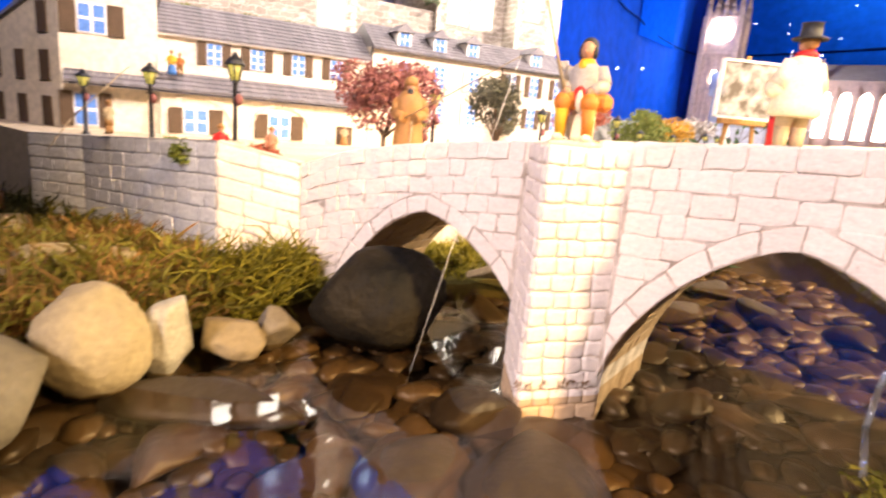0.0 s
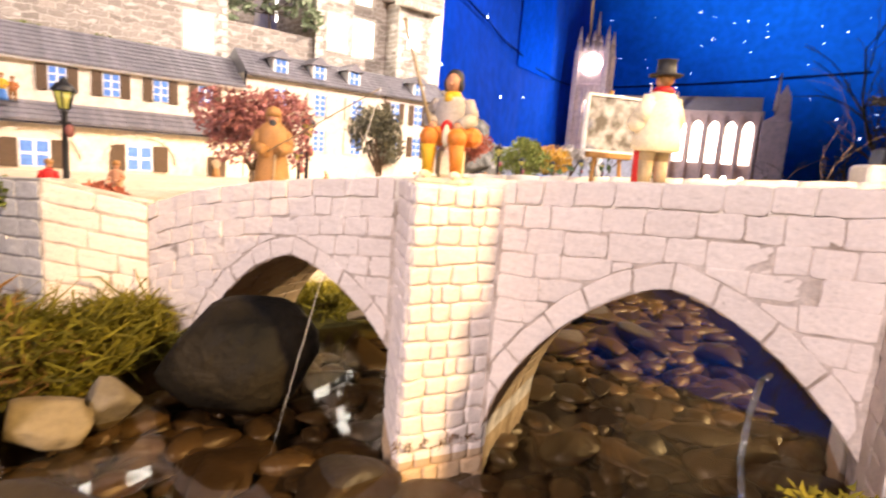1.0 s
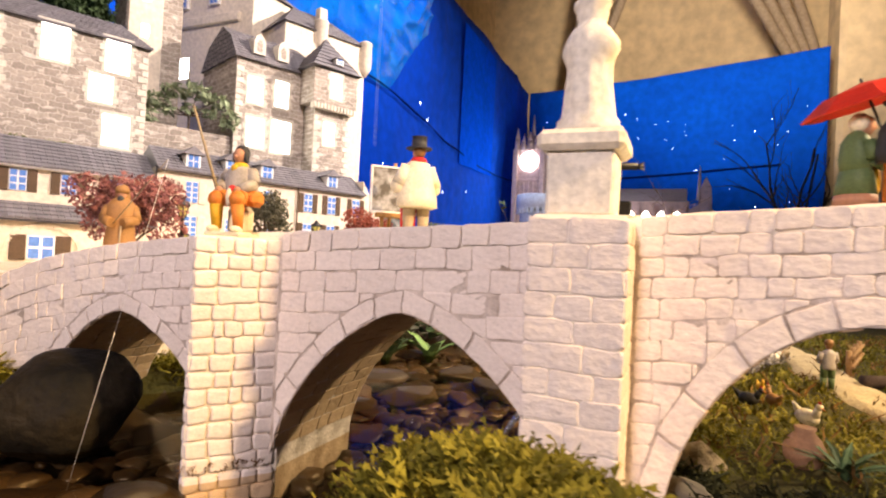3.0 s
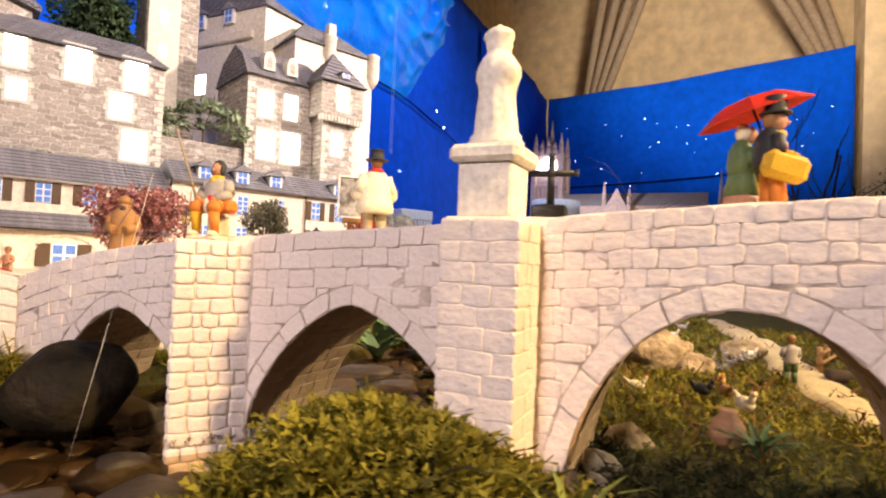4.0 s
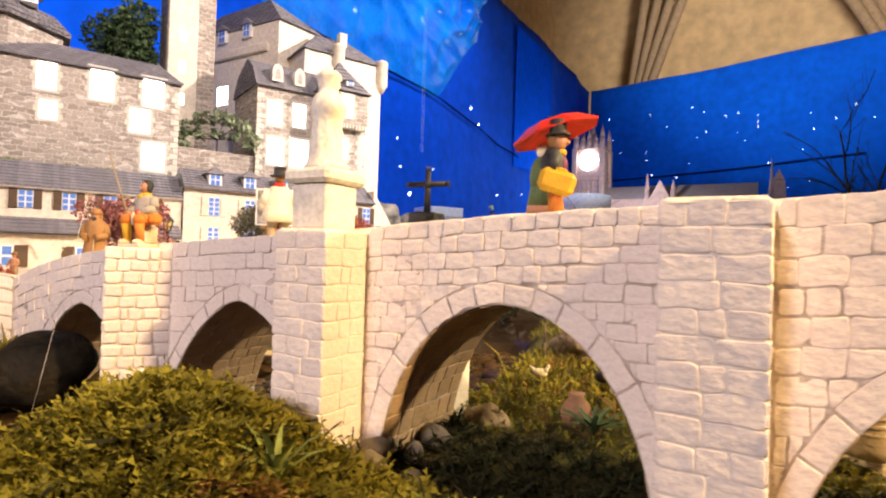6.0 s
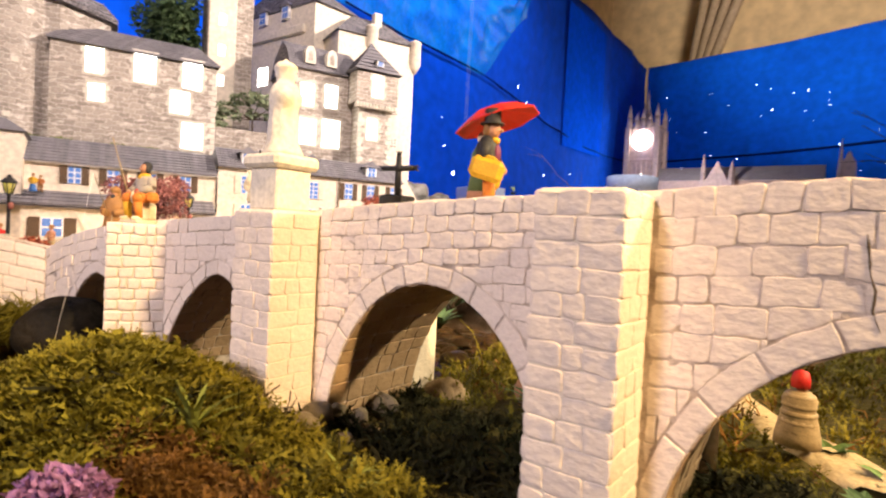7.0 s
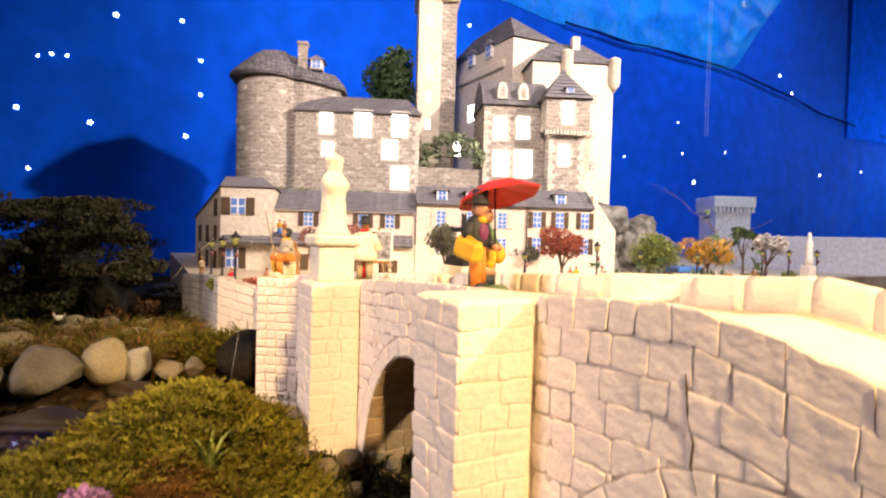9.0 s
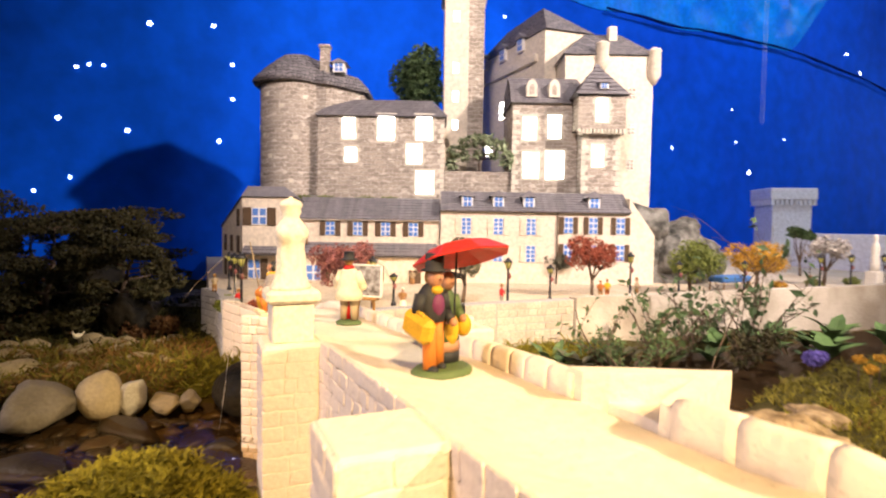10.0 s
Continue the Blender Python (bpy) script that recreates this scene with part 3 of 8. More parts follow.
def block(parent, pts, origin, ux, uy, un, lift, name="block"):
    """A worn stone from an outline in the face's two axes; un points out of the wall. Neighbours waver together."""
    n0 = len(pts)
    cx, cy = sum(p[0] for p in pts) / n0, sum(p[1] for p in pts) / n0
    out = []
    for k in range(n0):
        (ax, ay), (bx, by), (wx, wy) = pts[k], pts[(k + 1) % n0], pts[k - 1]
        l, lw = math.hypot(bx - ax, by - ay), math.hypot(wx - ax, wy - ay)
        cut = 0.0013
        if n0 == 4 and l > 0.006 and lw > 0.006:   # rubbed corner
            out += [(ax + (wx - ax) * cut / lw, ay + (wy - ay) * cut / lw), (ax + (bx - ax) * cut / l, ay + (by - ay) * cut / l)]
        else:
            out.append((ax, ay))
        m = int(l / 0.0055)
        out += [(ax + (bx - ax) * i / (m + 1), ay + (by - ay) * i / (m + 1)) for i in range(1, m + 1)]
    pts = []
    for px, py in out:
        w = origin + ux * px + uy * py
        d = noise.noise_vector(w * 95) * 0.0011 + noise.noise_vector(w * 300) * 0.0004
        pts.append((px + d.dot(ux) + random.uniform(-0.00015, 0.00015), py + d.dot(uy) + random.uniform(-0.00015, 0.00015)))
    n = len(pts)
    w = max(p[0] for p in pts) - min(p[0] for p in pts)
    h = max(p[1] for p in pts) - min(p[1] for p in pts)
    tilt = (random.uniform(-0.03, 0.03), random.uniform(-0.03, 0.03))
    vs, fs = [], []
    for inset, up in ((0.0, -0.8), (0.0002, 0.55), (0.0006, 0.92), (0.0016, 1.0), (0.0070, 1.0)):
        sx, sy = max(0.35, 1 - inset * PUFF / max(w, 1e-4)), max(0.35, 1 - inset * PUFF / max(h, 1e-4))
        for px, py in pts:
            qx, qy = cx + (px - cx) * sx, cy + (py - cy) * sy
            p = origin + ux * qx + uy * qy
            hgt = lift * up
            if inset:
                hgt += tilt[0] * (qx - cx) + tilt[1] * (qy - cy) + 0.0004 * noise.noise(p * 130) + 0.0003 * noise.noise(p * 330)
            vs.append(p + un * hgt)
    for r in range(4):
        for k in range(n):
            fs.append((r * n + k, r * n + (k + 1) % n, (r + 1) * n + (k + 1) % n, (r + 1) * n + k))
    fs.append(tuple(range(4 * n, 5 * n)))
    me = bpy.data.meshes.new(name)
    me.from_pydata([tuple(v) for v in vs], [], fs)
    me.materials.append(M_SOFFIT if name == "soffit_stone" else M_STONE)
    me.polygons.foreach_set("use_smooth", [k >= n for k in range(len(fs))])
    ob = new(name, me)
    ob.parent = parent
    return ob


X, Y, Z = Vector((1, 0, 0)), Vector((0, 1, 0)), Vector((0, 0, 1))
JOINT = 0.0005


def face_blocks(parent, width, z0, z1, origin, ux, un, course, wlo, whi, lift=0.0009):
    """Courses of blocks on a plain upright rectangle."""
    rows = max(1, round((z1 - z0) / course))
    h = (z1 - z0) / rows
    for r in range(rows):
        a, b = z0 + r * h, z0 + (r + 1) * h
        n = max(1, round(width / random.uniform(wlo, whi)))
        cuts = [0.0] + [(i + 1 + random.uniform(-0.22, 0.22)) * width / n for i in range(n - 1)] + [width]
        for c0, c1 in zip(cuts, cuts[1:]):
            s = [random.uniform(-0.0007, 0.0007) for _ in range(4)]
            e0, e1 = (random.uniform(-0.0011, 0.0002) if c0 == 0.0 else 0.0), (random.uniform(-0.0002, 0.0011) if c1 == width else 0.0)   # ragged corners
            pts = [(c0 + e0 + JOINT / 2, a + JOINT / 2 + s[0]), (c1 + e1 - JOINT / 2, a + JOINT / 2 + s[1]), (c1 + e1 - JOINT / 2, b - JOINT / 2 + s[2]), (c0 + e0 + JOINT / 2, b - JOINT / 2 + s[3])]
            block(parent, pts, origin, ux, Z, un, lift)


RING = 0.0145
SPANS = [(-0.58, -0.3225, 0.0138), (-0.2435, -0.053, 0.0145), (0.001, 0.215, 0.0114), (0.268, 0.60, 0.0152)]  # each bay of wall and its course height
bays = []
for (x0, x1, course), (xm, zm, hl, hr), (bow_p, bow_q) in zip(SPANS, ARCHES, BOW):
    bm = bmesh.new()
    box(bm, x0 + 0.01, x0 + 0.02, WALL_Y + 0.02, WALL_Y + 0.03, 0.10, 0.11)
    bay = part("bay", bm, M_JOINT, bridge, "front wall of one arch, in coursed blocks")
    bays.append(bay)
    # arch ring
    def arch_pt(u, grow):
        """u from -1 to 1 along the arch."""
        h = (hl if u < 0 else hr) + grow
        a = abs(u)
        t = math.sin(a * math.pi / 2) ** 1.15
        z = (zm + grow) * max(0.0, 1 - t ** bow_p) ** bow_q
        return xm + math.copysign(t * h, u), z
    n = 7
    us = [-1 + (i + random.uniform(-0.12, 0.12) * (0 < i < 2 * n)) / n for i in range(2 * n + 1)]
    for a, b in zip(us, us[1:]):
        g, lip = RING * random.uniform(0.93, 1.04), random.uniform(0.0002, 0.0014)
        d = 0.0035
        p = [arch_pt(a + d, lip), arch_pt((a + b) / 2, lip * 0.6), arch_pt(b - d, lip), arch_pt(b - d, g), arch_pt((a + b) / 2, g), arch_pt(a + d, g)]
        p = [(px, pz) for px, pz in p]
        if max(q[0] for q in p) > x1 + 0.004 or min(q[0] for q in p) < x0 - 0.004:
            p = [(min(max(px, x0 + 0.0005), x1 - 0.0005), pz) for px, pz in p]
            if max(q[0] for q in p) - min(q[0] for q in p) < 0.004:
                continue
        block(bay, p, Vector((0, WALL_Y, 0)), X, Z, -Y, random.uniform(0.0004, 0.0010), "voussoir")
        # soffit stones along the depth, two courses to a voussoir
        for a2, b2 in ((a, (a + b) / 2), ((a + b) / 2, b)):
            (ax, az), (bx, bz) = arch_pt(a2 + 0.001, 0.0), arch_pt(b2 - 0.001, 0.0)
            ux = Vector((bx - ax, 0, bz - az))
            w = ux.length
            if w < 0.003:
                continue
            ux.normalize()
            un = Vector((ux.z, 0, -ux.x))
            k = 6
            off = random.uniform(-0.007, 0.007)
            cuts = [0.0] + [(i + 1) * 0.109 / k + off + random.uniform(-0.003, 0.003) for i in range(k - 1)] + [0.109]
            for c0, c1 in zip(cuts, cuts[1:]):
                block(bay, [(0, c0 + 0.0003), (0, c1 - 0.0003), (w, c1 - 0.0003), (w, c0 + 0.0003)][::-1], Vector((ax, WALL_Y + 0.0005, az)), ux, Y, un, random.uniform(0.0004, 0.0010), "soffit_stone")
    # courses above the ring, following the rise of the road
    nrow = int(0.25 / course)
    for r in range(nrow):
        def level(x, k):
            ztop = top_z(x)
            return ztop - (nrow - k) * course if k < nrow else ztop
        x = x0
        shift = random.uniform(0.3, 1.0)
        while x < x1 - 0.002:
            w = course * (random.uniform(0.9, 1.7) if x0 > 0.2 else random.uniform(1.0, 2.1)) * (shift if x == x0 else 1)
            if x1 - (x + w) < course * 0.6:
                w = x1 - x
            e = x + w
            gap = random.choice((0.2, 0.6, 2.6)) * JOINT if x0 > 0.2 else JOINT * random.uniform(0.5, 1.3)
            cols = [x + gap / 2 + (w - gap) * i / 8 for i in range(9)]
            lo, hi = [], []
            s = [random.uniform(-0.0008, 0.0008) for _ in range(2)]
            for cx in cols:
                ext = arch_z(cx, RING + 0.0006)
                b_, t_ = max(level(cx, r) + JOINT / 2 + s[0], ext, -0.04), level(cx, r + 1) - JOINT / 2 + s[1] * (r < nrow - 1)
                lo.append((cx, b_))
                hi.append((cx, t_))
            good = [i for i in range(9) if hi[i][1] - lo[i][1] > 0.0016]
            if len(good) >= 2 and max(h[1] for h in hi) > 0.0:
                if len(good) == 9 and max(q[1] for q in lo) - min(q[1] for q in lo) < 0.002:
                    ids = [0, 8]
                else:
                    ids = good
                pts = [lo[i] for i in ids] + [hi[i] for i in reversed(ids)]
                block(bay, pts, Vector((0, WALL_Y, 0)), X, Z, -Y, (random.choice((0.0002, 0.0003, 0.0005)) if x0 > 0.2 else random.choice((0.0002, 0.0006, 0.0009))) + random.uniform(0.0, 0.0003))
            x = e

# blocks of the piers
dl, dr = Vector((-0.281 + 0.322, 0.0015 - WALL_Y - 0.006, 0)), Vector((-0.2445 + 0.281, WALL_Y + 0.0045, 0))
PUFF = 2.6
for o, d in ((Vector((-0.322, WALL_Y + 0.006, 0)), dl), (Vector((-0.281, 0.0015, 0)), dr)):
    u_ = d.normalized()
    face_blocks(cutwater, d.length - 0.003, -0.03, 0.1695, o + u_ * 0.0005, u_, Vector((u_.y, -u_.x, 0)), 0.0118, 0.011, 0.018, 0.0021)
PUFF = 1.0
for pier, (_, x0, x1, y0, z) in zip(pier_parts, PIERS):
    c = 0.0128
    face_blocks(pier, x1 - x0 - 0.003, -0.02, z - 0.0015, Vector((x0 + 0.0015, y0 + 0.0018, 0)), X, -Y, c, 0.014, 0.026, 0.0007)
    face_blocks(pier, WALL_Y - y0 - 0.003, -0.02, z - 0.0015, Vector((x1 - 0.0018, y0 + 0.0016, 0)), Y, X, c, 0.013, 0.030, 0.0008)
    face_blocks(pier, WALL_Y - y0 - 0.003, -0.02, z - 0.0015, Vector((x0 + 0.0018, WALL_Y - 0.0005, 0)), -Y, -X, c, 0.013, 0.030, 0.0008)

# ---- quay, promenade and river wall ----
def wall_run(name, pts, top, bottom, thick, material, label, course=0.018, blocks=True):
    """An upright wall along a line of plan points (outer face on the right of the line), with block courses."""
    ob = thing(name, label, "wall", kind="structure")
    for (x0, y0, z0), (x1, y1, z1) in zip(pts, pts[1:]):
        d = Vector((x1 - x0, y1 - y0, 0))
        u_ = d.normalized()
        nrm = Vector((u_.y, -u_.x, 0))
        bm = bmesh.new()
        a, b = Vector((x0, y0, 0)), Vector((x1, y1, 0))
        q = [a, b, b - nrm * thick, a - nrm * thick]
        lo = [bm.verts.new((p.x, p.y, bottom)) for p in q]
        hi = [bm.verts.new((p.x, p.y, z)) for p, z in zip(q, (z0, z1, z1, z0))]
        bm.faces.new(hi)
        for k in range(4):
            bm.faces.new((lo[k], lo[(k + 1) % 4], hi[(k + 1) % 4], hi[k]))
        bmesh.ops.recalc_face_normals(bm, faces=bm.faces)
        seg = part("wall_section", bm, material if not blocks else M_JOINT if material is M_STONE else M_QJOINT, ob)
        if blocks:
            face_blocks(seg, d.length - 0.002, bottom, z0 - 0.001, a + u_ * 0.001, u_ + Z * ((z1 - z0) / d.length), nrm, course, course * 1.5, course * 2.6, 0.0008 if material is M_QUAY else 0.0010)
            for ch in seg.children:
                ch.data.materials[0] = material
    return ob


JOINT = 0.0016
wall_run("quay_wall", [(-1.06, -0.048, 0.117), (-0.95, -0.018, 0.122), (-0.637, -0.010, 0.142)], 0.139, -0.03, 0.03, M_QUAY, "grey weathered block quay wall beside the bridge", 0.0165)
wall_run("quay_wing_wall", [(-0.637, -0.010, 0.142), (-0.577, 0.046, 0.126)], 0.139, -0.03, 0.02, M_STONE, "cream block wing wall joining the quay to the bridge", 0.0165)
JOINT = 0.0008
wall_run("river_wall", [(-0.555, 0.158, 0.122), (-0.568, 0.53, 0.122), (-0.555, 0.72, 0.124)], 0.12, -0.05, 0.03, M_RIVERWALL, "pale block river wall along the promenade", 0.015)
wall_run("river_wall", [(-0.552, 0.725, 0.128), (-0.50, 2.3, 0.128)], 0.12, -0.05, 0.03, M_RENDERED, "long stained plaster river wall along the promenade", blocks=False)
bm = bmesh.new()
street = [(-0.640, 0.012), (-0.585, 0.06), (-0.575, 0.165), (-0.58, 0.53), (-0.57, 0.72), (-0.53, 2.3), (-0.53, 4.2), (-2.38, 4.2), (-2.38, -0.03), (-1.06, -0.03), (-0.95, -0.003)]
lo = [bm.verts.new((x, y, -0.05)) for x, y in street]
hi = [bm.verts.new((x, y, 0.113)) for x, y in street]
bm.faces.new(hi)
for k in range(len(street)):
    bm.faces.new((lo[k], lo[(k + 1) % len(street)], hi[(k + 1) % len(street)], hi[k]))
bmesh.ops.recalc_face_normals(bm, faces=bm.faces)
tagged(part("pavement", bm, M_PAVE), "pale sandy village promenade", "pavement", kind="structure")


# ---- village ----
def tile_roof(parent, x0, x1, y0, z0, y1, z1, rows, hip=0.0, width=0.011):
    """A roof slope from the eave (y0, z0) to the ridge (y1, z1), in overlapping courses of slates; hip draws the ridge's ends in."""
    roof = None
    for r in range(rows):
        f0, f1 = r / rows, (r + 1.25) / rows
        f1 = min(f1, 1.0)
        vs, fs = [], []
        a0, a1 = x0 + hip * f0, x1 - hip * f0
        n = max(3, int((a1 - a0) / width))
        for i in range(n):
            c0, c1 = a0 + (a1 - a0) * i / n, a0 + (a1 - a0) * (i + 1) / n
            k0, k1 = c0 + 0.0004, c1 - 0.0004
            dz = random.uniform(-0.0004, 0.0010)
            b = len(vs)
            ya, za, yb, zb = y0 + (y1 - y0) * f0, z0 + (z1 - z0) * f0, y0 + (y1 - y0) * f1, z0 + (z1 - z0) * f1
            vs += [(k0, ya - 0.0012, za + 0.0034 + dz), (k1, ya - 0.0012, za + 0.0034 + dz), (k1, yb, zb + 0.0008), (k0, yb, zb + 0.0008), (k0, ya, za - 0.0005), (k1, ya, za - 0.0005)]
            fs += [(b, b + 1, b + 2, b + 3), (b + 4, b + 5, b + 1, b), (b + 4, b, b + 3), (b + 1, b + 5, b + 2)]
        ob = from_data("slate_course", vs, fs, M_TILE, parent)
    return roof


def frame_window(parent, x, z, w, h, y, shutters=True, pane=None, rows=3, cols=2, shutter_mat=None):
    """A window in the front plane y: pane, white bars, surround and two shutters."""
    bm = bmesh.new()
    box(bm, x - w / 2, x + w / 2, y - 0.0016, y + 0.002, z - h / 2, z + h / 2)
    win = part("window", bm, M_WHITE, parent)
    for i in range(cols):
        for j in range(rows):
            pw, ph = w / cols, h / rows
            bm = bmesh.new()
            cx, cz = x - w / 2 + pw * (i + 0.5), z - h / 2 + ph * (j + 0.5)
            box(bm, cx - pw * 0.38, cx + pw * 0.38, y - 0.0026, y - 0.0014, cz - ph * 0.4, cz + ph * 0.4)
            part("pane", bm, pane or M_PANE, win)
    if shutters:
        for sgn in (-1, 1):
            bm = bmesh.new()
            a, b = sorted((x + sgn * w * 0.53, x + sgn * w * 1.1))
            box(bm, a, b, y - 0.003, y + 0.001, z - h * 0.52, z + h * 0.52, 0.0006)
            for k in range(5):
                zz = z - h * 0.42 + k * h * 0.21
                box(bm, a + 0.001, b - 0.001, y - 0.0036, y - 0.0028, zz - h * 0.05, zz + h * 0.05)
            part("shutter", bm, shutter_mat or M_SHUTTER, win, "brown wooden shutter")
    return win


def dormer(parent, x, y, z, w, h, roof_rise, deep, glass=True):
    bm = bmesh.new()
    prism(bm, [(x - w * 0.62, z - h / 2), (x + w * 0.62, z - h / 2), (x + w * 0.62, z + h / 2), (x - w * 0.62, z + h / 2)], y, y + deep)
    d = part("dormer", bm, M_WHITE if glass else M_QUOIN, parent)
    bm = bmesh.new()
    prism(bm, [(x - w * 0.95, z + h * 0.46), (x + w * 0.95, z + h * 0.46), (x, z + h * 0.5 + roof_rise)], y - 0.005, y + deep * 1.3)
    part("dormer_roof", bm, M_TILE, d, "small grey pitched dormer roof")
    for i in range(2):
        for j in range(2):
            bm = bmesh.new()
            cx, cz = x + (i - 0.5) * w * 0.48, z + (j - 0.5) * h * 0.46
            box(bm, cx - w * 0.19, cx + w * 0.19, y - 0.001, y + 0.001, cz - h * 0.19, cz + h * 0.19)
            part("pane", bm, M_PANE, d)
    return d


FY = 1.215
BASE = 0.105
# left house, gable side towards the quay
h1 = thing("village_house", "cream rendered corner house with brown shutters and slate roof", "house", VILLAGE, "village houses")
foot = [(-0.435, FY - 0.03), (-0.284, FY - 0.03), (-0.284, FY + 0.26), (-0.578, FY + 0.185)]
tops = [0.362, 0.362, 0.335, 0.268]
bm = bmesh.new()
lo = [bm.verts.new((x, y, BASE)) for x, y in foot]
hi = [bm.verts.new((x, y, z)) for (x, y), z in zip(foot, tops)]
bm.faces.new(hi)
for k in range(4):
    bm.faces.new((lo[k], lo[(k + 1) % 4], hi[(k + 1) % 4], hi[k]))
bmesh.ops.recalc_face_normals(bm, faces=bm.faces)
part("wall", bm, M_HOUSE, h1)
bm = bmesh.new()
cx_, cy_ = -0.42, FY + 0.10
lo = [bm.verts.new((cx_ + (x - cx_) * 1.06, cy_ + (y - cy_) * 1.06, z - 0.002)) for (x, y), z in zip(foot, tops)]
hi = [bm.verts.new((cx_ + (x - cx_) * 0.72, cy_ + (y - cy_) * 0.72, z + 0.030)) for (x, y), z in zip(foot, tops)]
bm.faces.new(hi)
bm.faces.new(lo[::-1])
for k in range(4):
    bm.faces.new((lo[k], lo[(k + 1) % 4], hi[(k + 1) % 4], hi[k]))
bmesh.ops.recalc_face_normals(bm, faces=bm.faces)
part("roof", bm, M_TILE, h1, "low grey slate roof")
frame_window(h1, -0.385, 0.302, 0.044, 0.050, FY - 0.031, rows=2)
frame_window(h1, -0.400, 0.148, 0.036, 0.058, FY - 0.031, rows=2)
ga, gb = Vector((-0.435, FY - 0.03, 0)), Vector((-0.578, FY + 0.185, 0))
gu = (gb - ga).normalized()
for d_ in (0.045, 0.125, 0.205):   # shuttered windows on the side wall
    for zz in (0.298, 0.218, 0.140):
        if zz > 0.36 - d_ * 0.38 - 0.03:
            continue
        c_ = ga + gu * d_ + Vector((0, 0, zz))
        bm = bmesh.new()
        box(bm, -0.015, 0.015, -0.0025, 0.0025, -0.026, 0.026, 0.0008, m=Matrix.Translation(c_) @ Matrix.Rotation(math.atan2(gu.y, gu.x), 4, "Z"))
        part("shutter", bm, M_SHUTTER, h1, "closed brown shutter")

# middle house with the long pent roof and arcade
h2 = thing("village_house", "long cream house with pent roof and two arched bays", "house", VILLAGE, "village houses")
bm = bmesh.new()
box(bm, -0.2835, 0.142, FY, FY + 0.22, BASE, 0.302)
part("wall", bm, M_HOUSE, h2)
tile_roof(h2, -0.288, 0.143, FY - 0.012, 0.298, FY + 0.085, 0.365, 8)
bm = bmesh.new()
prism(bm, [(-0.288, 0.295), (0.143, 0.295), (0.143, 0.30), (-0.288, 0.30)], FY - 0.01, FY + 0.09)
part("eave", bm, M_WHITE, h2)
bm = bmesh.new()
v = [(-0.286, FY - 0.008, 0.300), (0.142, FY - 0.008, 0.300), (0.142, FY + 0.083, 0.364), (-0.286, FY + 0.083, 0.364), (-0.286, FY + 0.22, 0.30), (0.142, FY + 0.22, 0.30)]
q = [bm.verts.new(p) for p in v]
for f in ((0, 1, 2, 3), (3, 2, 5, 4), (0, 3, 4), (1, 5, 2), (0, 4, 5, 1)):
    bm.faces.new([q[i] for i in f])
part("roof", bm, M_TILE, h2, "grey slate roof")
for s_ in (-0.184, -0.102, -0.019, 0.064):
    frame_window(h2, s_, 0.270, 0.028, 0.042, FY, rows=3)
bm = bmesh.new()
box(bm, -0.2835, 0.125, FY - 0.045, FY, BASE, 0.197)
part("arcade_wall", bm, M_HOUSE, h2)
tile_roof(h2, -0.43, 0.135, FY - 0.060, 0.194, FY - 0.001, 0.228, 4)
bm = bmesh.new()
v = [(-0.43, FY - 0.058, 0.190), (0.135, FY - 0.058, 0.190), (0.135, FY - 0.001, 0.226), (-0.43, FY - 0.001, 0.226), (0.135, FY - 0.001, 0.19), (-0.43, FY - 0.001, 0.19)]
q = [bm.verts.new(p) for p in v]
for f in ((0, 1, 2, 3), (0, 3, 5), (1, 4, 2), (0, 5, 4, 1)):
    bm.faces.new([q[i] for i in f])
part("pent_roof", bm, M_TILE, h2, "grey slate pent roof over the arcade")
for s_, r_ in ((-0.219, 0.066), (-0.062, 0.062)):   # shallow arched surrounds
    bm = bmesh.new()
    for k in range(14):
        a0, a1 = math.pi * k / 14, math.pi * (k + 0.9) / 14
        p = [(s_ + r_ * math.cos(a0), 0.135 + r_ * 0.85 * math.sin(a0)), (s_ + r_ * math.cos(a1), 0.135 + r_ * 0.85 * math.sin(a1)),
             (s_ + r_ * 0.9 * math.cos(a1), 0.135 + r_ * 0.74 * math.sin(a1)), (s_ + r_ * 0.9 * math.cos(a0), 0.135 + r_ * 0.74 * math.sin(a0))]
        prism(bm, p[::-1], FY - 0.049, FY - 0.044)
    part("arch_surround", bm, M_HOUSE, h2, "raised cream stone arch")
    frame_window(h2, s_ - 0.004, 0.141, 0.044, 0.046, FY - 0.0455, rows=2)
bm = bmesh.new()
box(bm, 0.055, 0.09, FY - 0.049, FY - 0.044, BASE, 0.152)
part("door", bm, M_SHUTTER, h2, "dark brown plank door")

# right house
h3 = thing("village_house", "tall cream house with four dormers in a slate roof", "house", VILLAGE, "village houses")
bm = bmesh.new()
prism(bm, [(0.1445, BASE), (0.71, BASE), (0.71, 0.332), (0.1445, 0.332)], FY, FY + 0.24)
part("wall", bm, M_HOUSE, h3)
tile_roof(h3, 0.1445, 0.713, FY - 0.012, 0.328, FY + 0.075, 0.389, 8)
bm = bmesh.new()
v = [(0.146, FY - 0.008, 0.328), (0.711, FY - 0.008, 0.328), (0.711, FY + 0.073, 0.388), (0.146, FY + 0.073, 0.388), (0.146, FY + 0.24, 0.32), (0.711, FY + 0.24, 0.24)]
q = [bm.verts.new(p) for p in v]
for f in ((0, 1, 2, 3), (3, 2, 5, 4), (0, 3, 4), (1, 5, 2), (0, 4, 5, 1)):
    bm.faces.new([q[i] for i in f])
part("roof", bm, M_TILE, h3, "grey slate roof")
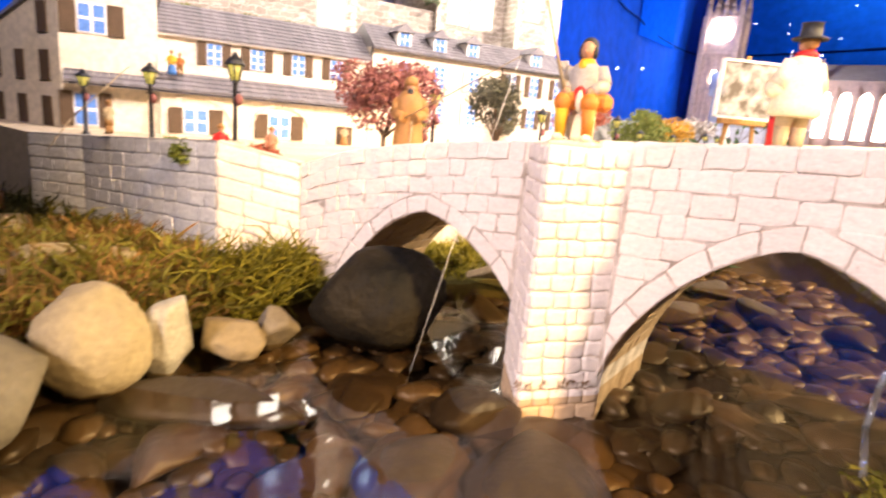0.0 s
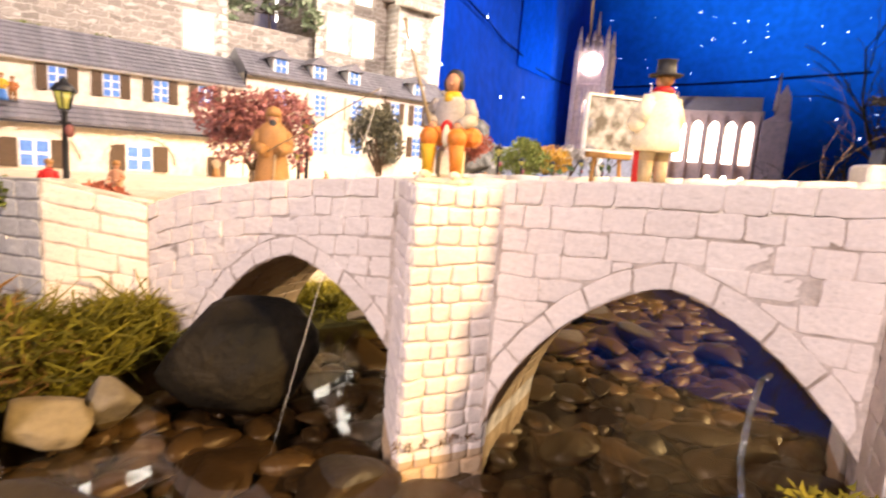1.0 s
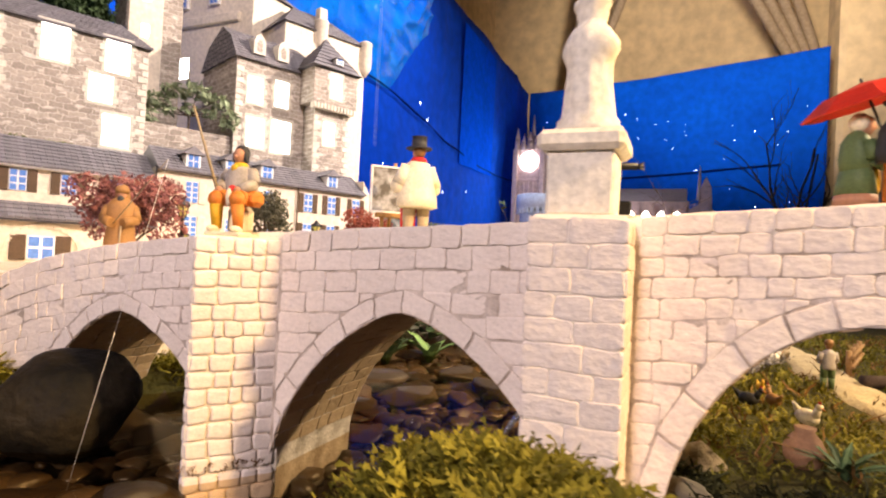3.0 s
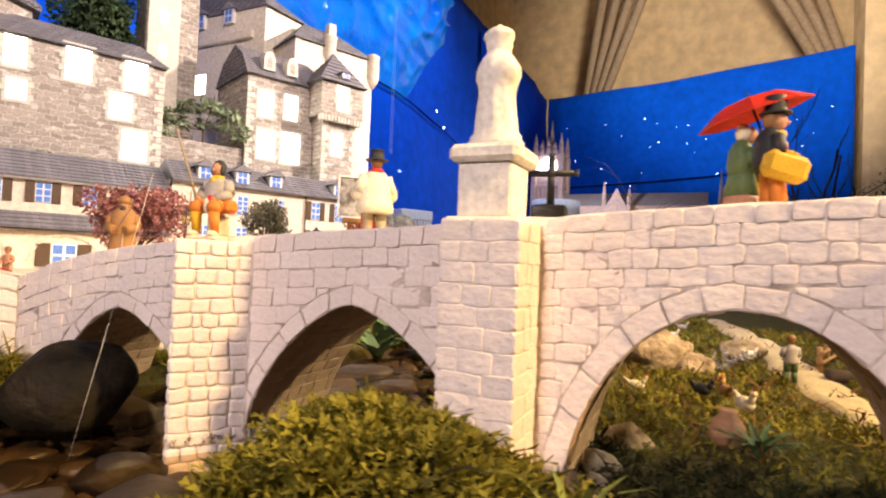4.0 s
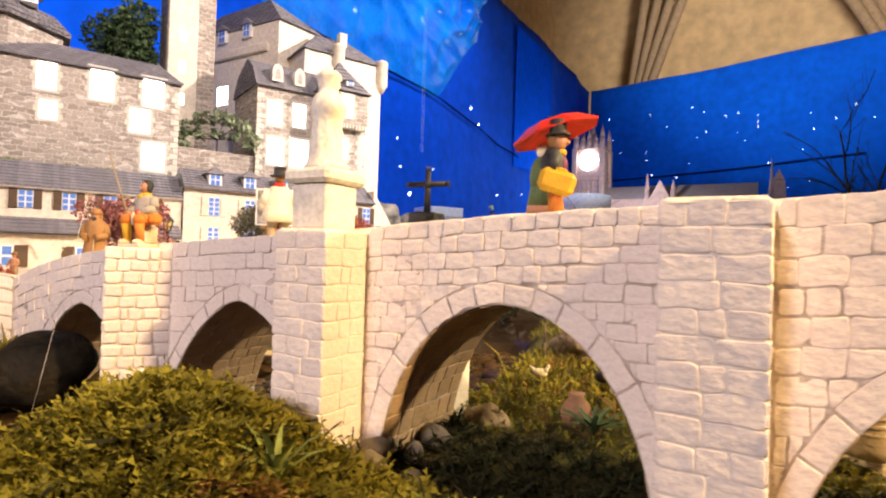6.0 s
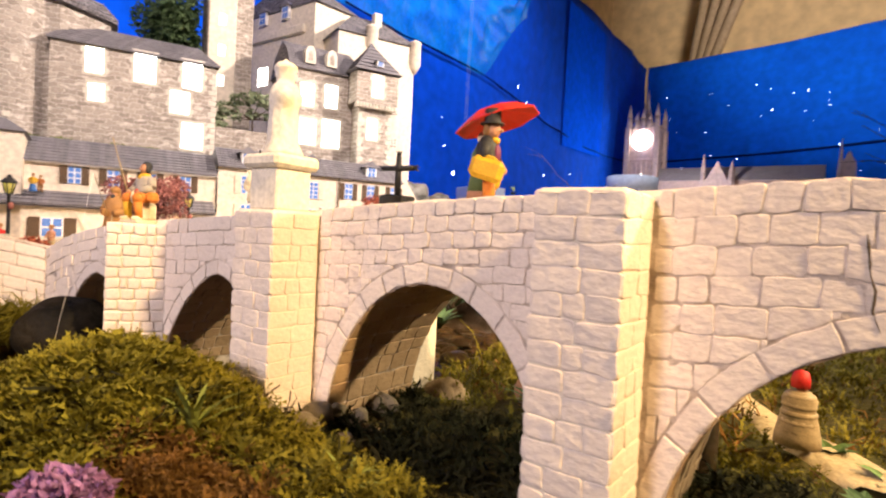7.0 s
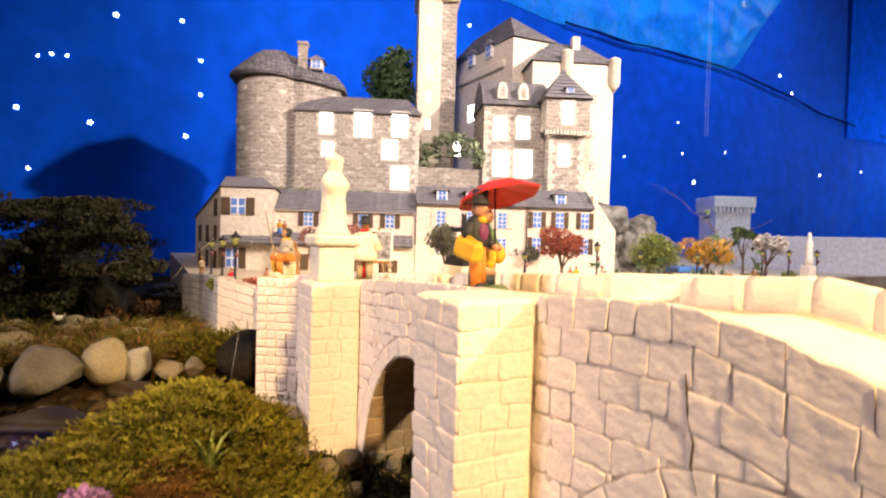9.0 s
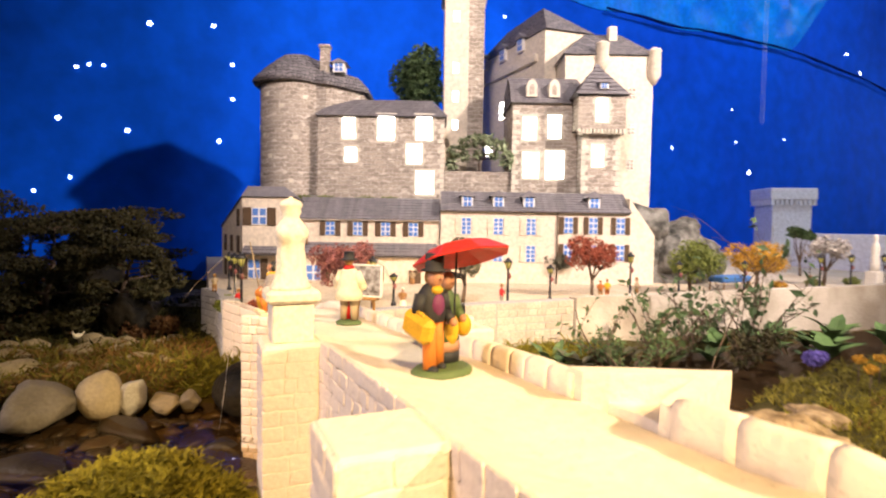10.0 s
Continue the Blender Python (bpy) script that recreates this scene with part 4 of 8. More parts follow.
for s_ in (0.225, 0.318, 0.410, 0.606):
    dormer(h3, s_, FY + 0.006, 0.357, 0.027, 0.034, 0.018, 0.045)
for s_ in (0.222, 0.318, 0.416):
    frame_window(h3, s_, 0.283, 0.029, 0.050, FY, rows=4, shutter_mat=M_HOUSE)
    frame_window(h3, s_, 0.202, 0.029, 0.050, FY, rows=4, shutter_mat=M_HOUSE)
for s_ in (0.528, 0.602, 0.684):
    frame_window(h3, s_, 0.289, 0.026, 0.050, FY, rows=3)
    frame_window(h3, s_, 0.208, 0.026, 0.050, FY, rows=3)
bm = bmesh.new()
tube(bm, (0.495, FY - 0.004, BASE), (0.495, FY - 0.004, 0.33), 0.0022, seg=6)
part("drainpipe", bm, M_SHUTTER, h3)
bm = bmesh.new()
tube(bm, (0.1435, FY - 0.003, 0.20), (0.1435, FY - 0.003, 0.335), 0.0022, seg=6)
part("drainpipe", bm, M_IRON, h3)
# side wing falling away behind the right gable
bm = bmesh.new()
yw = FY + 0.002
v = [(0.7105, yw, BASE), (0.80, yw + 0.03, BASE), (0.80, yw + 0.03, 0.262), (0.7105, yw, 0.372), (0.7105, yw + 0.2, BASE), (0.80, yw + 0.2, BASE), (0.80, yw + 0.2, 0.262), (0.7105, yw + 0.2, 0.372)]
q = [bm.verts.new(p) for p in v]
for f in ((0, 1, 2, 3), (1, 5, 6, 2), (5, 4, 7, 6), (3, 2, 6, 7), (0, 3, 7, 4), (0, 4, 5, 1)):
    bm.faces.new([q[i] for i in f])
bmesh.ops.recalc_face_normals(bm, faces=bm.faces)
part("side_wall", bm, M_HOUSE, h3, "cream rendered gable wall")

# castle hill under the upper buildings
bm = bmesh.new()
bmesh.ops.create_grid(bm, x_segments=60, y_segments=30, size=1.0, matrix=Matrix.Translation((0.16, 1.75, 0)) @ Matrix.Diagonal((0.95, 0.50, 1, 1)))
for vtx in bm.verts:
    e = smooth(-0.52, -0.40, vtx.co.x) * smooth(1.11, 0.80, vtx.co.x) * smooth(1.25, 1.34, vtx.co.y) * smooth(2.25, 1.9, vtx.co.y)
    vtx.co.z = 0.02 + 0.34 * e + 0.10 * smooth(1.4, 1.7, vtx.co.y) * e + 0.02 * noise.noise(vtx.co * 9)
hill = part("castle_hill", bm, M_CLIFF, smooth=True)
hill.matrix_world = VILLAGE
tagged(hill, "dark rocky hill under the castle", "hill", kind="structure")


def quoins(parent, x, y, z0, z1, h=0.016, w=0.022, side=1, deep=0.004):
    k, z = 0, z0
    while z + h < z1:
        bm = bmesh.new()
        ww = w if k % 2 else w * 0.6
        a, b = sorted((x, x - side * ww))
        box(bm, a, b, y - 0.002, y + deep, z + 0.0008, z + h - 0.0008, 0.001)
        part("quoin", bm, M_QUOIN, parent)
        z += h
        k += 1


def lit_window(parent, x, z, w, h, y, surround=True):
    bm = bmesh.new()
    box(bm, x - w / 2, x + w / 2, y - 0.0008, y + 0.004, z - h / 2, z + h / 2)
    win = part("lit_window", bm, M_GLOW, parent, "brightly lit window")
    if surround:
        n = max(3, int(h / 0.014))
        for k in range(n):
            for sgn in (-1, 1):
                ww = 0.013 if (k + (sgn > 0)) % 2 else 0.008
                a, b = sorted((x + sgn * w / 2, x + sgn * (w / 2 + ww)))
                bm = bmesh.new()
                box(bm, a, b, y - 0.0022, y + 0.002, z - h / 2 + h * k / n + 0.0006, z - h / 2 + h * (k + 1) / n - 0.0006)
                part("surround_stone", bm, M_QUOIN, win)
        for zz in (z + h / 2 + 0.0045, z - h / 2 - 0.0045):
            bm = bmesh.new()
            box(bm, x - w / 2 - 0.008, x + w / 2 + 0.008, y - 0.0026, y + 0.002, zz - 0.0042, zz + 0.0042)
            part("surround_stone", bm, M_QUOIN, win)
    return win


CY = 1.36
castle = thing("castle_range", "grey rubble castle range with brightly lit windows", "castle", VILLAGE, "castle buildings")
bm = bmesh.new()
box(bm, -0.254, 0.154, CY, CY + 0.22, 0.34, 0.632)
part("wall", bm, M_CASTLE, castle)
tile_roof(castle, -0.262, 0.162, CY - 0.01, 0.630, CY + 0.085, 0.70, 9, hip=0.055)
bm = bmesh.new()
v = [(-0.26, CY - 0.006, 0.630), (0.16, CY - 0.006, 0.630), (0.105, CY + 0.085, 0.699), (-0.205, CY + 0.085, 0.699), (-0.26, CY + 0.22, 0.63), (0.16, CY + 0.22, 0.63)]
q = [bm.verts.new(p) for p in v]
for f in ((0, 1, 2, 3), (1, 5, 2), (5, 4, 3, 2), (4, 0, 3), (0, 4, 5, 1)):
    bm.faces.new([q[i] for i in f])
part("roof", bm, M_SLATES, castle, "hipped grey slate roof")
for s_, z_, w_, h_ in ((-0.154, 0.592, 0.040, 0.066), (-0.034, 0.594, 0.052, 0.078), (0.088, 0.595, 0.050, 0.076), (-0.148, 0.507, 0.036, 0.044), (0.057, 0.513, 0.048, 0.062), (0.092, 0.420, 0.056, 0.072)):
    lit_window(castle, s_, z_, w_, h_, CY)
quoins(castle, 0.154, CY, 0.37, 0.62)

# round tower
tower = thing("round_tower", "round grey rubble tower with a bowed slate roof", "tower", VILLAGE, "castle buildings")
bm = bmesh.new()
TX, TY, TR = -0.355, 1.47, 0.113
outline = [(TX + TR * math.cos(a), TY + TR * math.sin(a)) for a in [math.pi + math.pi * k / 18 for k in range(15)]] + [(-0.235, CY + 0.03), (-0.12, CY + 0.10), (-0.12, CY + 0.30), (TX - TR, CY + 0.30)]
lo = [bm.verts.new((x, y, 0.33)) for x, y in outline]
hi = [bm.verts.new((x, y, 0.745)) for x, y in outline]
bm.faces.new(hi)
for k in range(len(outline)):
    bm.faces.new((lo[k], lo[(k + 1) % len(outline)], hi[(k + 1) % len(outline)], hi[k]))
bmesh.ops.recalc_face_normals(bm, faces=bm.faces)
part("wall", bm, M_CASTLE, tower)
bm = bmesh.new()
cx_, cy_ = -0.27, 1.55
rings = []
for grow, zz, sh in ((1.10, 0.742, 0), (1.12, 0.752, 0), (0.92, 0.795, 0.15), (0.60, 0.845, 0.45), (0.45, 0.852, 0.6)):
    rings.append([bm.verts.new((cx_ + (x - cx_) * grow - 0.05 * sh, cy_ + (y - cy_) * grow, zz - 0.10 * max(0, x + 0.30) * (1 if zz < 0.8 else 2.4))) for x, y in outline])
for a, b in zip(rings, rings[1:]):
    for k in range(len(outline)):
        bm.faces.new((a[k], a[(k + 1) % len(outline)], b[(k + 1) % len(outline)], b[k]))
bm.faces.new(rings[-1])
bm.faces.new(list(reversed(rings[0])))
bmesh.ops.recalc_face_normals(bm, faces=bm.faces)
part("roof", bm, M_SLATES, tower, "bowed grey slate roof")
bm = bmesh.new()
box(bm, -0.258, -0.228, 1.40, 1.43, 0.76, 0.862, 0.002)
box(bm, -0.262, -0.224, 1.396, 1.434, 0.858, 0.868, 0.002)
part("chimney", bm, M_CASTLE, tower, "square stone chimney")
dormer(tower, -0.196, 1.40, 0.795, 0.03, 0.03, 0.014, 0.05)
for a_, z_ in ((200, 0.60), (233, 0.70), (262, 0.66), (285, 0.56), (240, 0.50), (278, 0.42), (215, 0.44), (300, 0.69), (225, 0.57)):
    p = (TX + (TR - 0.001) * math.cos(radians(a_)), TY + (TR - 0.001) * math.sin(radians(a_)), z_)
    bm = bmesh.new()
    box(bm, -0.003, 0.003, -0.009, 0.009, -0.007, 0.007, 0.001, m=Matrix.Translation(p) @ Matrix.Rotation(radians(a_), 4, "Z"))
    part("pale_stone", bm, M_QUOIN, tower)
lw = lit_window(tower, 0, 0.585, 0.016, 0.034, 0, False)
lw.matrix_local = Matrix.Translation((TX + (TR - 0.002) * math.cos(radians(232)), TY + (TR - 0.002) * math.sin(radians(232)), 0)) @ Matrix.Rotation(radians(232 + 90), 4, "Z")

# terrace wall between the ranges
terr = thing("terrace_wall", "low rubble terrace wall below the castle garden", "wall", VILLAGE)
bm = bmesh.new()
box(bm, 0.1545, 0.372, CY + 0.01, CY + 0.05, 0.34, 0.460, 0.003)
part("wall", bm, M_CASTLE, terr)

# right wing with the corner oriel
wing = thing("castle_wing", "rubble castle wing with dormers and a corner oriel", "castle", VILLAGE, "castle buildings")
bm = bmesh.new()
box(bm, 0.372, 0.60, CY, CY + 0.24, 0.34, 0.682)
part("wall", bm, M_CASTLE, wing)
tile_roof(wing, 0.365, 0.60, CY - 0.010, 0.680, CY + 0.035, 0.745, 7)
tile_roof(wing, 0.365, 0.60, CY + 0.035, 0.745, CY + 0.10, 0.785, 4)
bm = bmesh.new()
v = [(CY - 0.006, 0.681), (CY + 0.035, 0.743), (CY + 0.10, 0.784), (CY + 0.19, 0.745), (CY + 0.246, 0.681)]
a = [bm.verts.new((0.366, y, z)) for y, z in v]
b = [bm.verts.new((0.60, y, z)) for y, z in v]
bm.faces.new(a)
bm.faces.new(list(reversed(b)))
for k in range(5):
    bm.faces.new((a[k], b[k], b[(k + 1) % 5], a[(k + 1) % 5]))
bmesh.ops.recalc_face_normals(bm, faces=bm.faces)
part("roof", bm, M_SLATES, wing, "mansard grey slate roof")
for s_ in (0.432, 0.504):
    bm = bmesh.new()
    prism(bm, [(s_ - 0.017, 0.700), (s_ + 0.017, 0.700), (s_ + 0.017, 0.735), (s_ + 0.011, 0.75), (s_, 0.757), (s_ - 0.011, 0.75), (s_ - 0.017, 0.735)], CY - 0.008, CY + 0.05)
    d_ = part("dormer", bm, M_QUOIN, wing, "pale round-headed stone dormer")
    bm = bmesh.new()
    prism(bm, [(s_ - 0.008, 0.706), (s_ + 0.008, 0.706), (s_ + 0.008, 0.732), (s_, 0.742), (s_ - 0.008, 0.732)], CY - 0.0085, CY)
    part("pane", bm, M_CASTLE, d_)
for s_, z_, w_, h_ in ((0.428, 0.600, 0.042, 0.070), (0.508, 0.606, 0.042, 0.074), (0.434, 0.482, 0.050, 0.080), (0.512, 0.484, 0.058, 0.090)):
    lit_window(wing, s_, z_, w_, h_, CY)
quoins(wing, 0.372, CY, 0.37, 0.67, side=-1)
bm = bmesh.new()
box(bm, 0.582, 0.702, 1.30, CY + 0.06, 0.34, 0.585)
part("oriel_base", bm, M_CASTLE, wing, "square rubble corner tower")
bm = bmesh.new()
box(bm, 0.565, 0.712, 1.278, CY + 0.06, 0.590, 0.690)
part("oriel", bm, M_CASTLE, wing, "overhanging rubble oriel")
for k in range(13):
    bm = bmesh.new()
    box(bm, 0.567 + k * 0.0113, 0.574 + k * 0.0113, 1.277, 1.30, 0.574, 0.590, 0.001)
    part("corbel", bm, M_QUOIN, wing)
for row in range(8):
    f0, f1 = row / 8, (row + 1.2) / 8
    bm = bmesh.new()
    r0, r1 = 1 - f0, 1 - min(f1, 0.97)
    x_, y_ = 0.636, 1.345
    a = [bm.verts.new((x_ + sx * 0.085 * r0, y_ + sy * 0.08 * r0, 0.689 + 0.112 * f0 + 0.004)) for sx, sy in ((-1, -1), (1, -1), (1, 1), (-1, 1))]
    b = [bm.verts.new((x_ + sx * 0.085 * r1, y_ + sy * 0.08 * r1, 0.689 + 0.112 * f1)) for sx, sy in ((-1, -1), (1, -1), (1, 1), (-1, 1))]
    bm.faces.new(list(reversed(a)))
    bm.faces.new(b)
    for k in range(4):
        bm.faces.new((a[k], a[(k + 1) % 4], b[(k + 1) % 4], b[k]))
    part("slate_course", bm, M_TILE, wing)
dormer(wing, 0.640, 1.268, 0.718, 0.020, 0.018, 0.008, 0.03)
lit_window(wing, 0.637, 0.645, 0.034, 0.066, 1.278)
lit_window(wing, 0.633, 0.508, 0.034, 0.066, 1.30)
quoins(wing, 0.702, 1.30, 0.35, 0.58)
quoins(wing, 0.582, 1.30, 0.35, 0.58, side=-1)

# tall back house of the castle
back = thing("castle_back_house", "tall pale castle house with corner turrets and slate roof", "castle", VILLAGE, "castle buildings")
bm = bmesh.new()
box(bm, 0.56, 0.86, CY + 0.10, CY + 0.42, 0.33, 0.87)
part("wall", bm, M_PALE, back)
bm = bmesh.new()
v = [(0.55, CY + 0.09, 0.868), (0.87, CY + 0.09, 0.868), (0.87, CY + 0.43, 0.868), (0.55, CY + 0.43, 0.868), (0.66, CY + 0.25, 0.985), (0.79, CY + 0.25, 0.985)]
q = [bm.verts.new(p) for p in v]
for f in ((0, 1, 5, 4), (1, 2, 5), (2, 3, 4, 5), (3, 0, 4), (3, 2, 1, 0)):
    bm.faces.new([q[i] for i in f])
part("roof", bm, M_SLATES, back, "hipped grey slate roof")
for s_, y_, z0, z1 in ((0.685, CY + 0.10, 0.84, 0.90), (0.862, CY + 0.10, 0.80, 0.88)):
    bm = bmesh.new()
    lathe(bm, [(0.006, z0 - 0.03), (0.022, z0), (0.022, z1), (0.025, z1 + 0.003), (0.020, z1 + 0.008), (0.004, z1 + 0.016)], 12, m=Matrix.Translation((s_, y_, 0)))
    part("turret", bm, M_PALE, back, "small round corner turret")
for s_ in (0.79,):
    for z_ in (0.74, 0.62, 0.50):
        frame_window(back, s_, z_, 0.024, 0.036, CY + 0.10, shutters=False, rows=3, pane=M_CASTLE)
bm = bmesh.new()
box(bm, 0.735, 0.765, CY + 0.20, CY + 0.23, 0.94, 1.0, 0.002)
part("chimney", bm, M_PALE, back)

# great hall with steep roof, and the keep
hall = thing("castle_hall", "pale rendered castle hall under a steep slate roof", "castle", VILLAGE, "castle buildings")
HA, HB, HC, HL = (0.516, 1.60), (0.70, 1.66), (0.489, 2.16), (0.305, 2.10)
bm = bmesh.new()
lo = [bm.verts.new((x, y, 0.35)) for x, y in (HA, HB, HC, HL)]
hi = [bm.verts.new((x, y, 1.005)) for x, y in (HA, HB, HC, HL)]
bm.faces.new(hi)
for k in range(4):
    bm.faces.new((lo[k], lo[(k + 1) % 4], hi[(k + 1) % 4], hi[k]))
bmesh.ops.recalc_face_normals(bm, faces=bm.faces)
part("wall", bm, M_PALE, hall)
bm = bmesh.new()
mx, my = 0.5025, 1.88
q = [bm.verts.new((mx + (x - mx) * 1.05, my + (y - my) * 1.05, 1.0)) for x, y in (HA, HB, HC, HL)] + [bm.verts.new((0.535, 1.76, 1.135)), bm.verts.new((0.43, 2.05, 1.135))]
for f in ((0, 1, 4), (1, 2, 5, 4), (2, 3, 5), (3, 0, 4, 5), (3, 2, 1, 0)):
    bm.faces.new([q[i] for i in f])
bmesh.ops.recalc_face_normals(bm, faces=bm.faces)
part("roof", bm, M_SLATES, hall, "steep hipped slate roof")
side = Vector((HL[0] - HA[0], HL[1] - HA[1], 0))
HM = Matrix.Translation((HA[0], HA[1], 0)) @ Matrix.Rotation(math.atan2(-side.y, -side.x), 4, "Z")   # x runs along the long wall towards the front corner
bm = bmesh.new()
box(bm, -0.535, -0.05, -0.014, 0.004, 0.895, 0.925, 0.003)
ob = part("cornice", bm, M_PALE, hall)
ob.matrix_local = HM
for d_ in (-0.46, -0.30, -0.16):
    dormer(hall, d_, -0.012, 0.985, 0.035, 0.05, 0.022, 0.10).matrix_local = HM
for d_, z_ in ((-0.16, 0.76), (-0.30, 0.76), (-0.16, 0.60), (-0.42, 0.62)):
    lit_window(hall, d_, z_, 0.06, 0.07, 0.0, False).matrix_local = HM
keep = thing("castle_keep", "tall square pale stone keep with lit windows", "tower", VILLAGE, "castle buildings")
bm = bmesh.new()
KY = 1.56
box(bm, 0.148, 0.292, KY, KY + 0.13, 0.35, 1.10, 0.002)
part("wall", bm, M_CASTLE, keep)
bm = bmesh.new()
box(bm, 0.150, 0.236, KY - 0.012, KY + 0.06, 0.35, 1.10, 0.002)
part("stair_turret", bm, M_PALE, keep, "pale rendered stair turret")
bm = bmesh.new()
box(bm, 0.138, 0.302, KY - 0.022, KY + 0.14, 1.095, 1.17, 0.004)
part("parapet", bm, M_PALE, keep)
for k in range(5):
    bm = bmesh.new()
    box(bm, 0.138 + k * 0.034, 0.156 + k * 0.034, KY - 0.022, KY, 1.17, 1.195, 0.002)
    part("merlon", bm, M_PALE, keep)
for z_ in (0.64, 0.74, 0.84, 1.02):
    lit_window(keep, 0.192, z_, 0.018, 0.034, KY - 0.012, False)

# ---- rocks ----
def rock_mesh(name, seed, flat=0.6, rough_=0.25, material=None, sub=3, facets=0, lumps=0.0, fine=0.03, lim=(0.66, 0.88)):
    bm = bmesh.new()
    bmesh.ops.create_icosphere(bm, subdivisions=sub, radius=1.0)
    o = Vector((seed * 3.7, seed * 1.3, seed * 7.1))
    for v in bm.verts:
        d = v.co.normalized()
        r = 1 + rough_ * noise.noise(d * 0.9 + o) + lumps * abs(noise.noise(d * 3.4 + o)) + rough_ * 0.45 * noise.noise(d * 2.2 + o) + fine * noise.noise(d * 7 + o)
        v.co = d * r
    rr = random.Random(seed * 13 + 1)
    for _ in range(facets):   # worn flat sides
        n = Vector((rr.gauss(0, 1), rr.gauss(0, 1), rr.gauss(0, 1))).normalized()
        far = rr.uniform(*lim)
        for v in bm.verts:
            over = v.co.dot(n) - far
            if over > 0:
                v.co -= n * over * 0.85
    me = bpy.data.meshes.new(name)
    bm.to_mesh(me)
    bm.free()
    me.materials.append(material or M_ROCK)
    me.polygons.foreach_set("use_smooth", [True] * len(me.polygons))
    return me


def rock(name, me, x, y, z, rx, ry, rz, turn, label, group="", tilt=(0, 0), category="stone"):
    ob = new(name, me)
    ob.matrix_world = Matrix.Translation((x, y, z)) @ Euler((radians(tilt[0]), radians(tilt[1]), radians(turn))).to_matrix().to_4x4() @ Matrix.Diagonal((rx, ry, rz, 1))
    return tagged(ob, label, category, group)


rock("boulder", rock_mesh("boulder", 1, material=M_ROCK_SHADED, rough_=0.17, sub=4, facets=3, lumps=0.03), -0.432, 0.018, 0.028, 0.056, 0.046, 0.043, 35, "large wet boulder in the first arch, coloured dark for shade", tilt=(0, -12), category="boulder")
PALE = [(-0.470, -0.345, 0.020, 0.060, 0.055, 0.040, 20, 0), (-0.482, -0.252, 0.022, 0.050, 0.062, 0.042, 75, 0), (-0.484, -0.182, 0.026, 0.033, 0.031, 0.036, 60, 0), (-0.474, -0.141, 0.022, 0.018, 0.023, 0.034, 50, 14),
        (-0.470, -0.098, 0.010, 0.027, 0.021, 0.019, 40, 0), (-0.466, -0.062, 0.010, 0.018, 0.016, 0.023, 10, 20)]
for k, (x, y, z, a, b, c, turn, tl) in enumerate(PALE):
    rock("bank_stone", rock_mesh("bank_stone", 5 + k, material=(M_ROCK_GREY, M_ROCK_GREY, M_ROCK_PALE, M_ROCK_WHITE, M_ROCK_PALE, M_ROCK_GREY)[k], rough_=(0.22, 0.25, 0.16, 0.25, 0.3, 0.35)[k], facets=(5, 9, 2, 9, 11, 10)[k], lim=(0.60, 0.80), sub=4, lumps=0.04), x, y, z, a, b, c, turn, ("rounded pale cream river stone on the bank", "smooth grey-brown boulder on the bank")[k in (0, 1)], "bank stones", tilt=(0, tl))
for k, (x, y, z, a, b, c, turn) in enumerate([(-0.425, -0.140, -0.010, 0.070, 0.022, 0.016, 38), (-0.225, -0.065, -0.010, 0.056, 0.040, 0.022, 130), (-0.262, 0.005, -0.026, 0.045, 0.032, 0.020, 20),
                                           (-0.315, -0.238, -0.006, 0.070, 0.035, 0.016, 60), (-0.300, -0.018, -0.014, 0.034, 0.026, 0.024, 70), (-0.285, -0.100, -0.012, 0.05, 0.03, 0.014, 95)]):
    rock("river_stone", rock_mesh("river_stone", 20 + k, rough_=0.25, facets=8, lim=(0.6, 0.85), lumps=0.05), x, y, z, a, b, c, turn, "large wet brown river stone in the shallows", "river stones")
variants = [rock_mesh("cobble", 40 + k, rough_=0.4, sub=3, material=M_COBBLE, facets=11, lim=(0.5, 0.8)) for k in range(8)]
pale_variants = [rock_mesh("rubble_stone", 60 + k, rough_=0.26, sub=3, material=M_ROCK_PALE, facets=7) for k in range(4)]
rnd = random.Random(7)
count = 0
while count < 295:
    y = rnd.uniform(-0.45, 0.62) if count > 90 else rnd.uniform(-0.3, 0.25)
    l, r = table(y, RIVER_L), table(y, RIVER_R)
    x = rnd.uniform(l + 0.01, r + 0.01)
    if -0.33 < x < -0.235 and 0.0 < y < 0.16:
        continue
    s = rnd.uniform(0.010, 0.034)
    rock("cobble", variants[count % 8], x, y, -0.028 + 0.008 * smooth(0.0, 0.2, y) + s * rnd.uniform(-0.1, 0.40), s * rnd.uniform(0.9, 1.5), s * rnd.uniform(0.7, 1.0), s * rnd.uniform(0.28, 0.45), rnd.uniform(0, 360), "rounded brown cobble on the river bed", "river bed cobbles")
    count += 1
vs, fs = [], []
tmpl = [rock_mesh("pebble", 140 + k, rough_=0.4, sub=2, facets=9, lim=(0.5, 0.8)) for k in range(3)]
for k in range(1300):   # smaller stones between the cobbles
    y = rnd.uniform(-0.42, 0.70)
    x = rnd.uniform(table(y, RIVER_L) + 0.01, table(y, RIVER_R) + 0.015)
    s, me, b = rnd.uniform(0.007, 0.019), tmpl[k % 3], len(vs)
    m = at(x, y, -0.030 + rnd.uniform(0, 0.012), rnd.uniform(0, 360)) @ Matrix.Diagonal((s * 1.3, s, s * 0.5, 1))
    vs += [m @ v.co for v in me.vertices]
    fs += [tuple(b + i for i in p.vertices) for p in me.polygons]
for me in tmpl:
    bpy.data.meshes.remove(me)
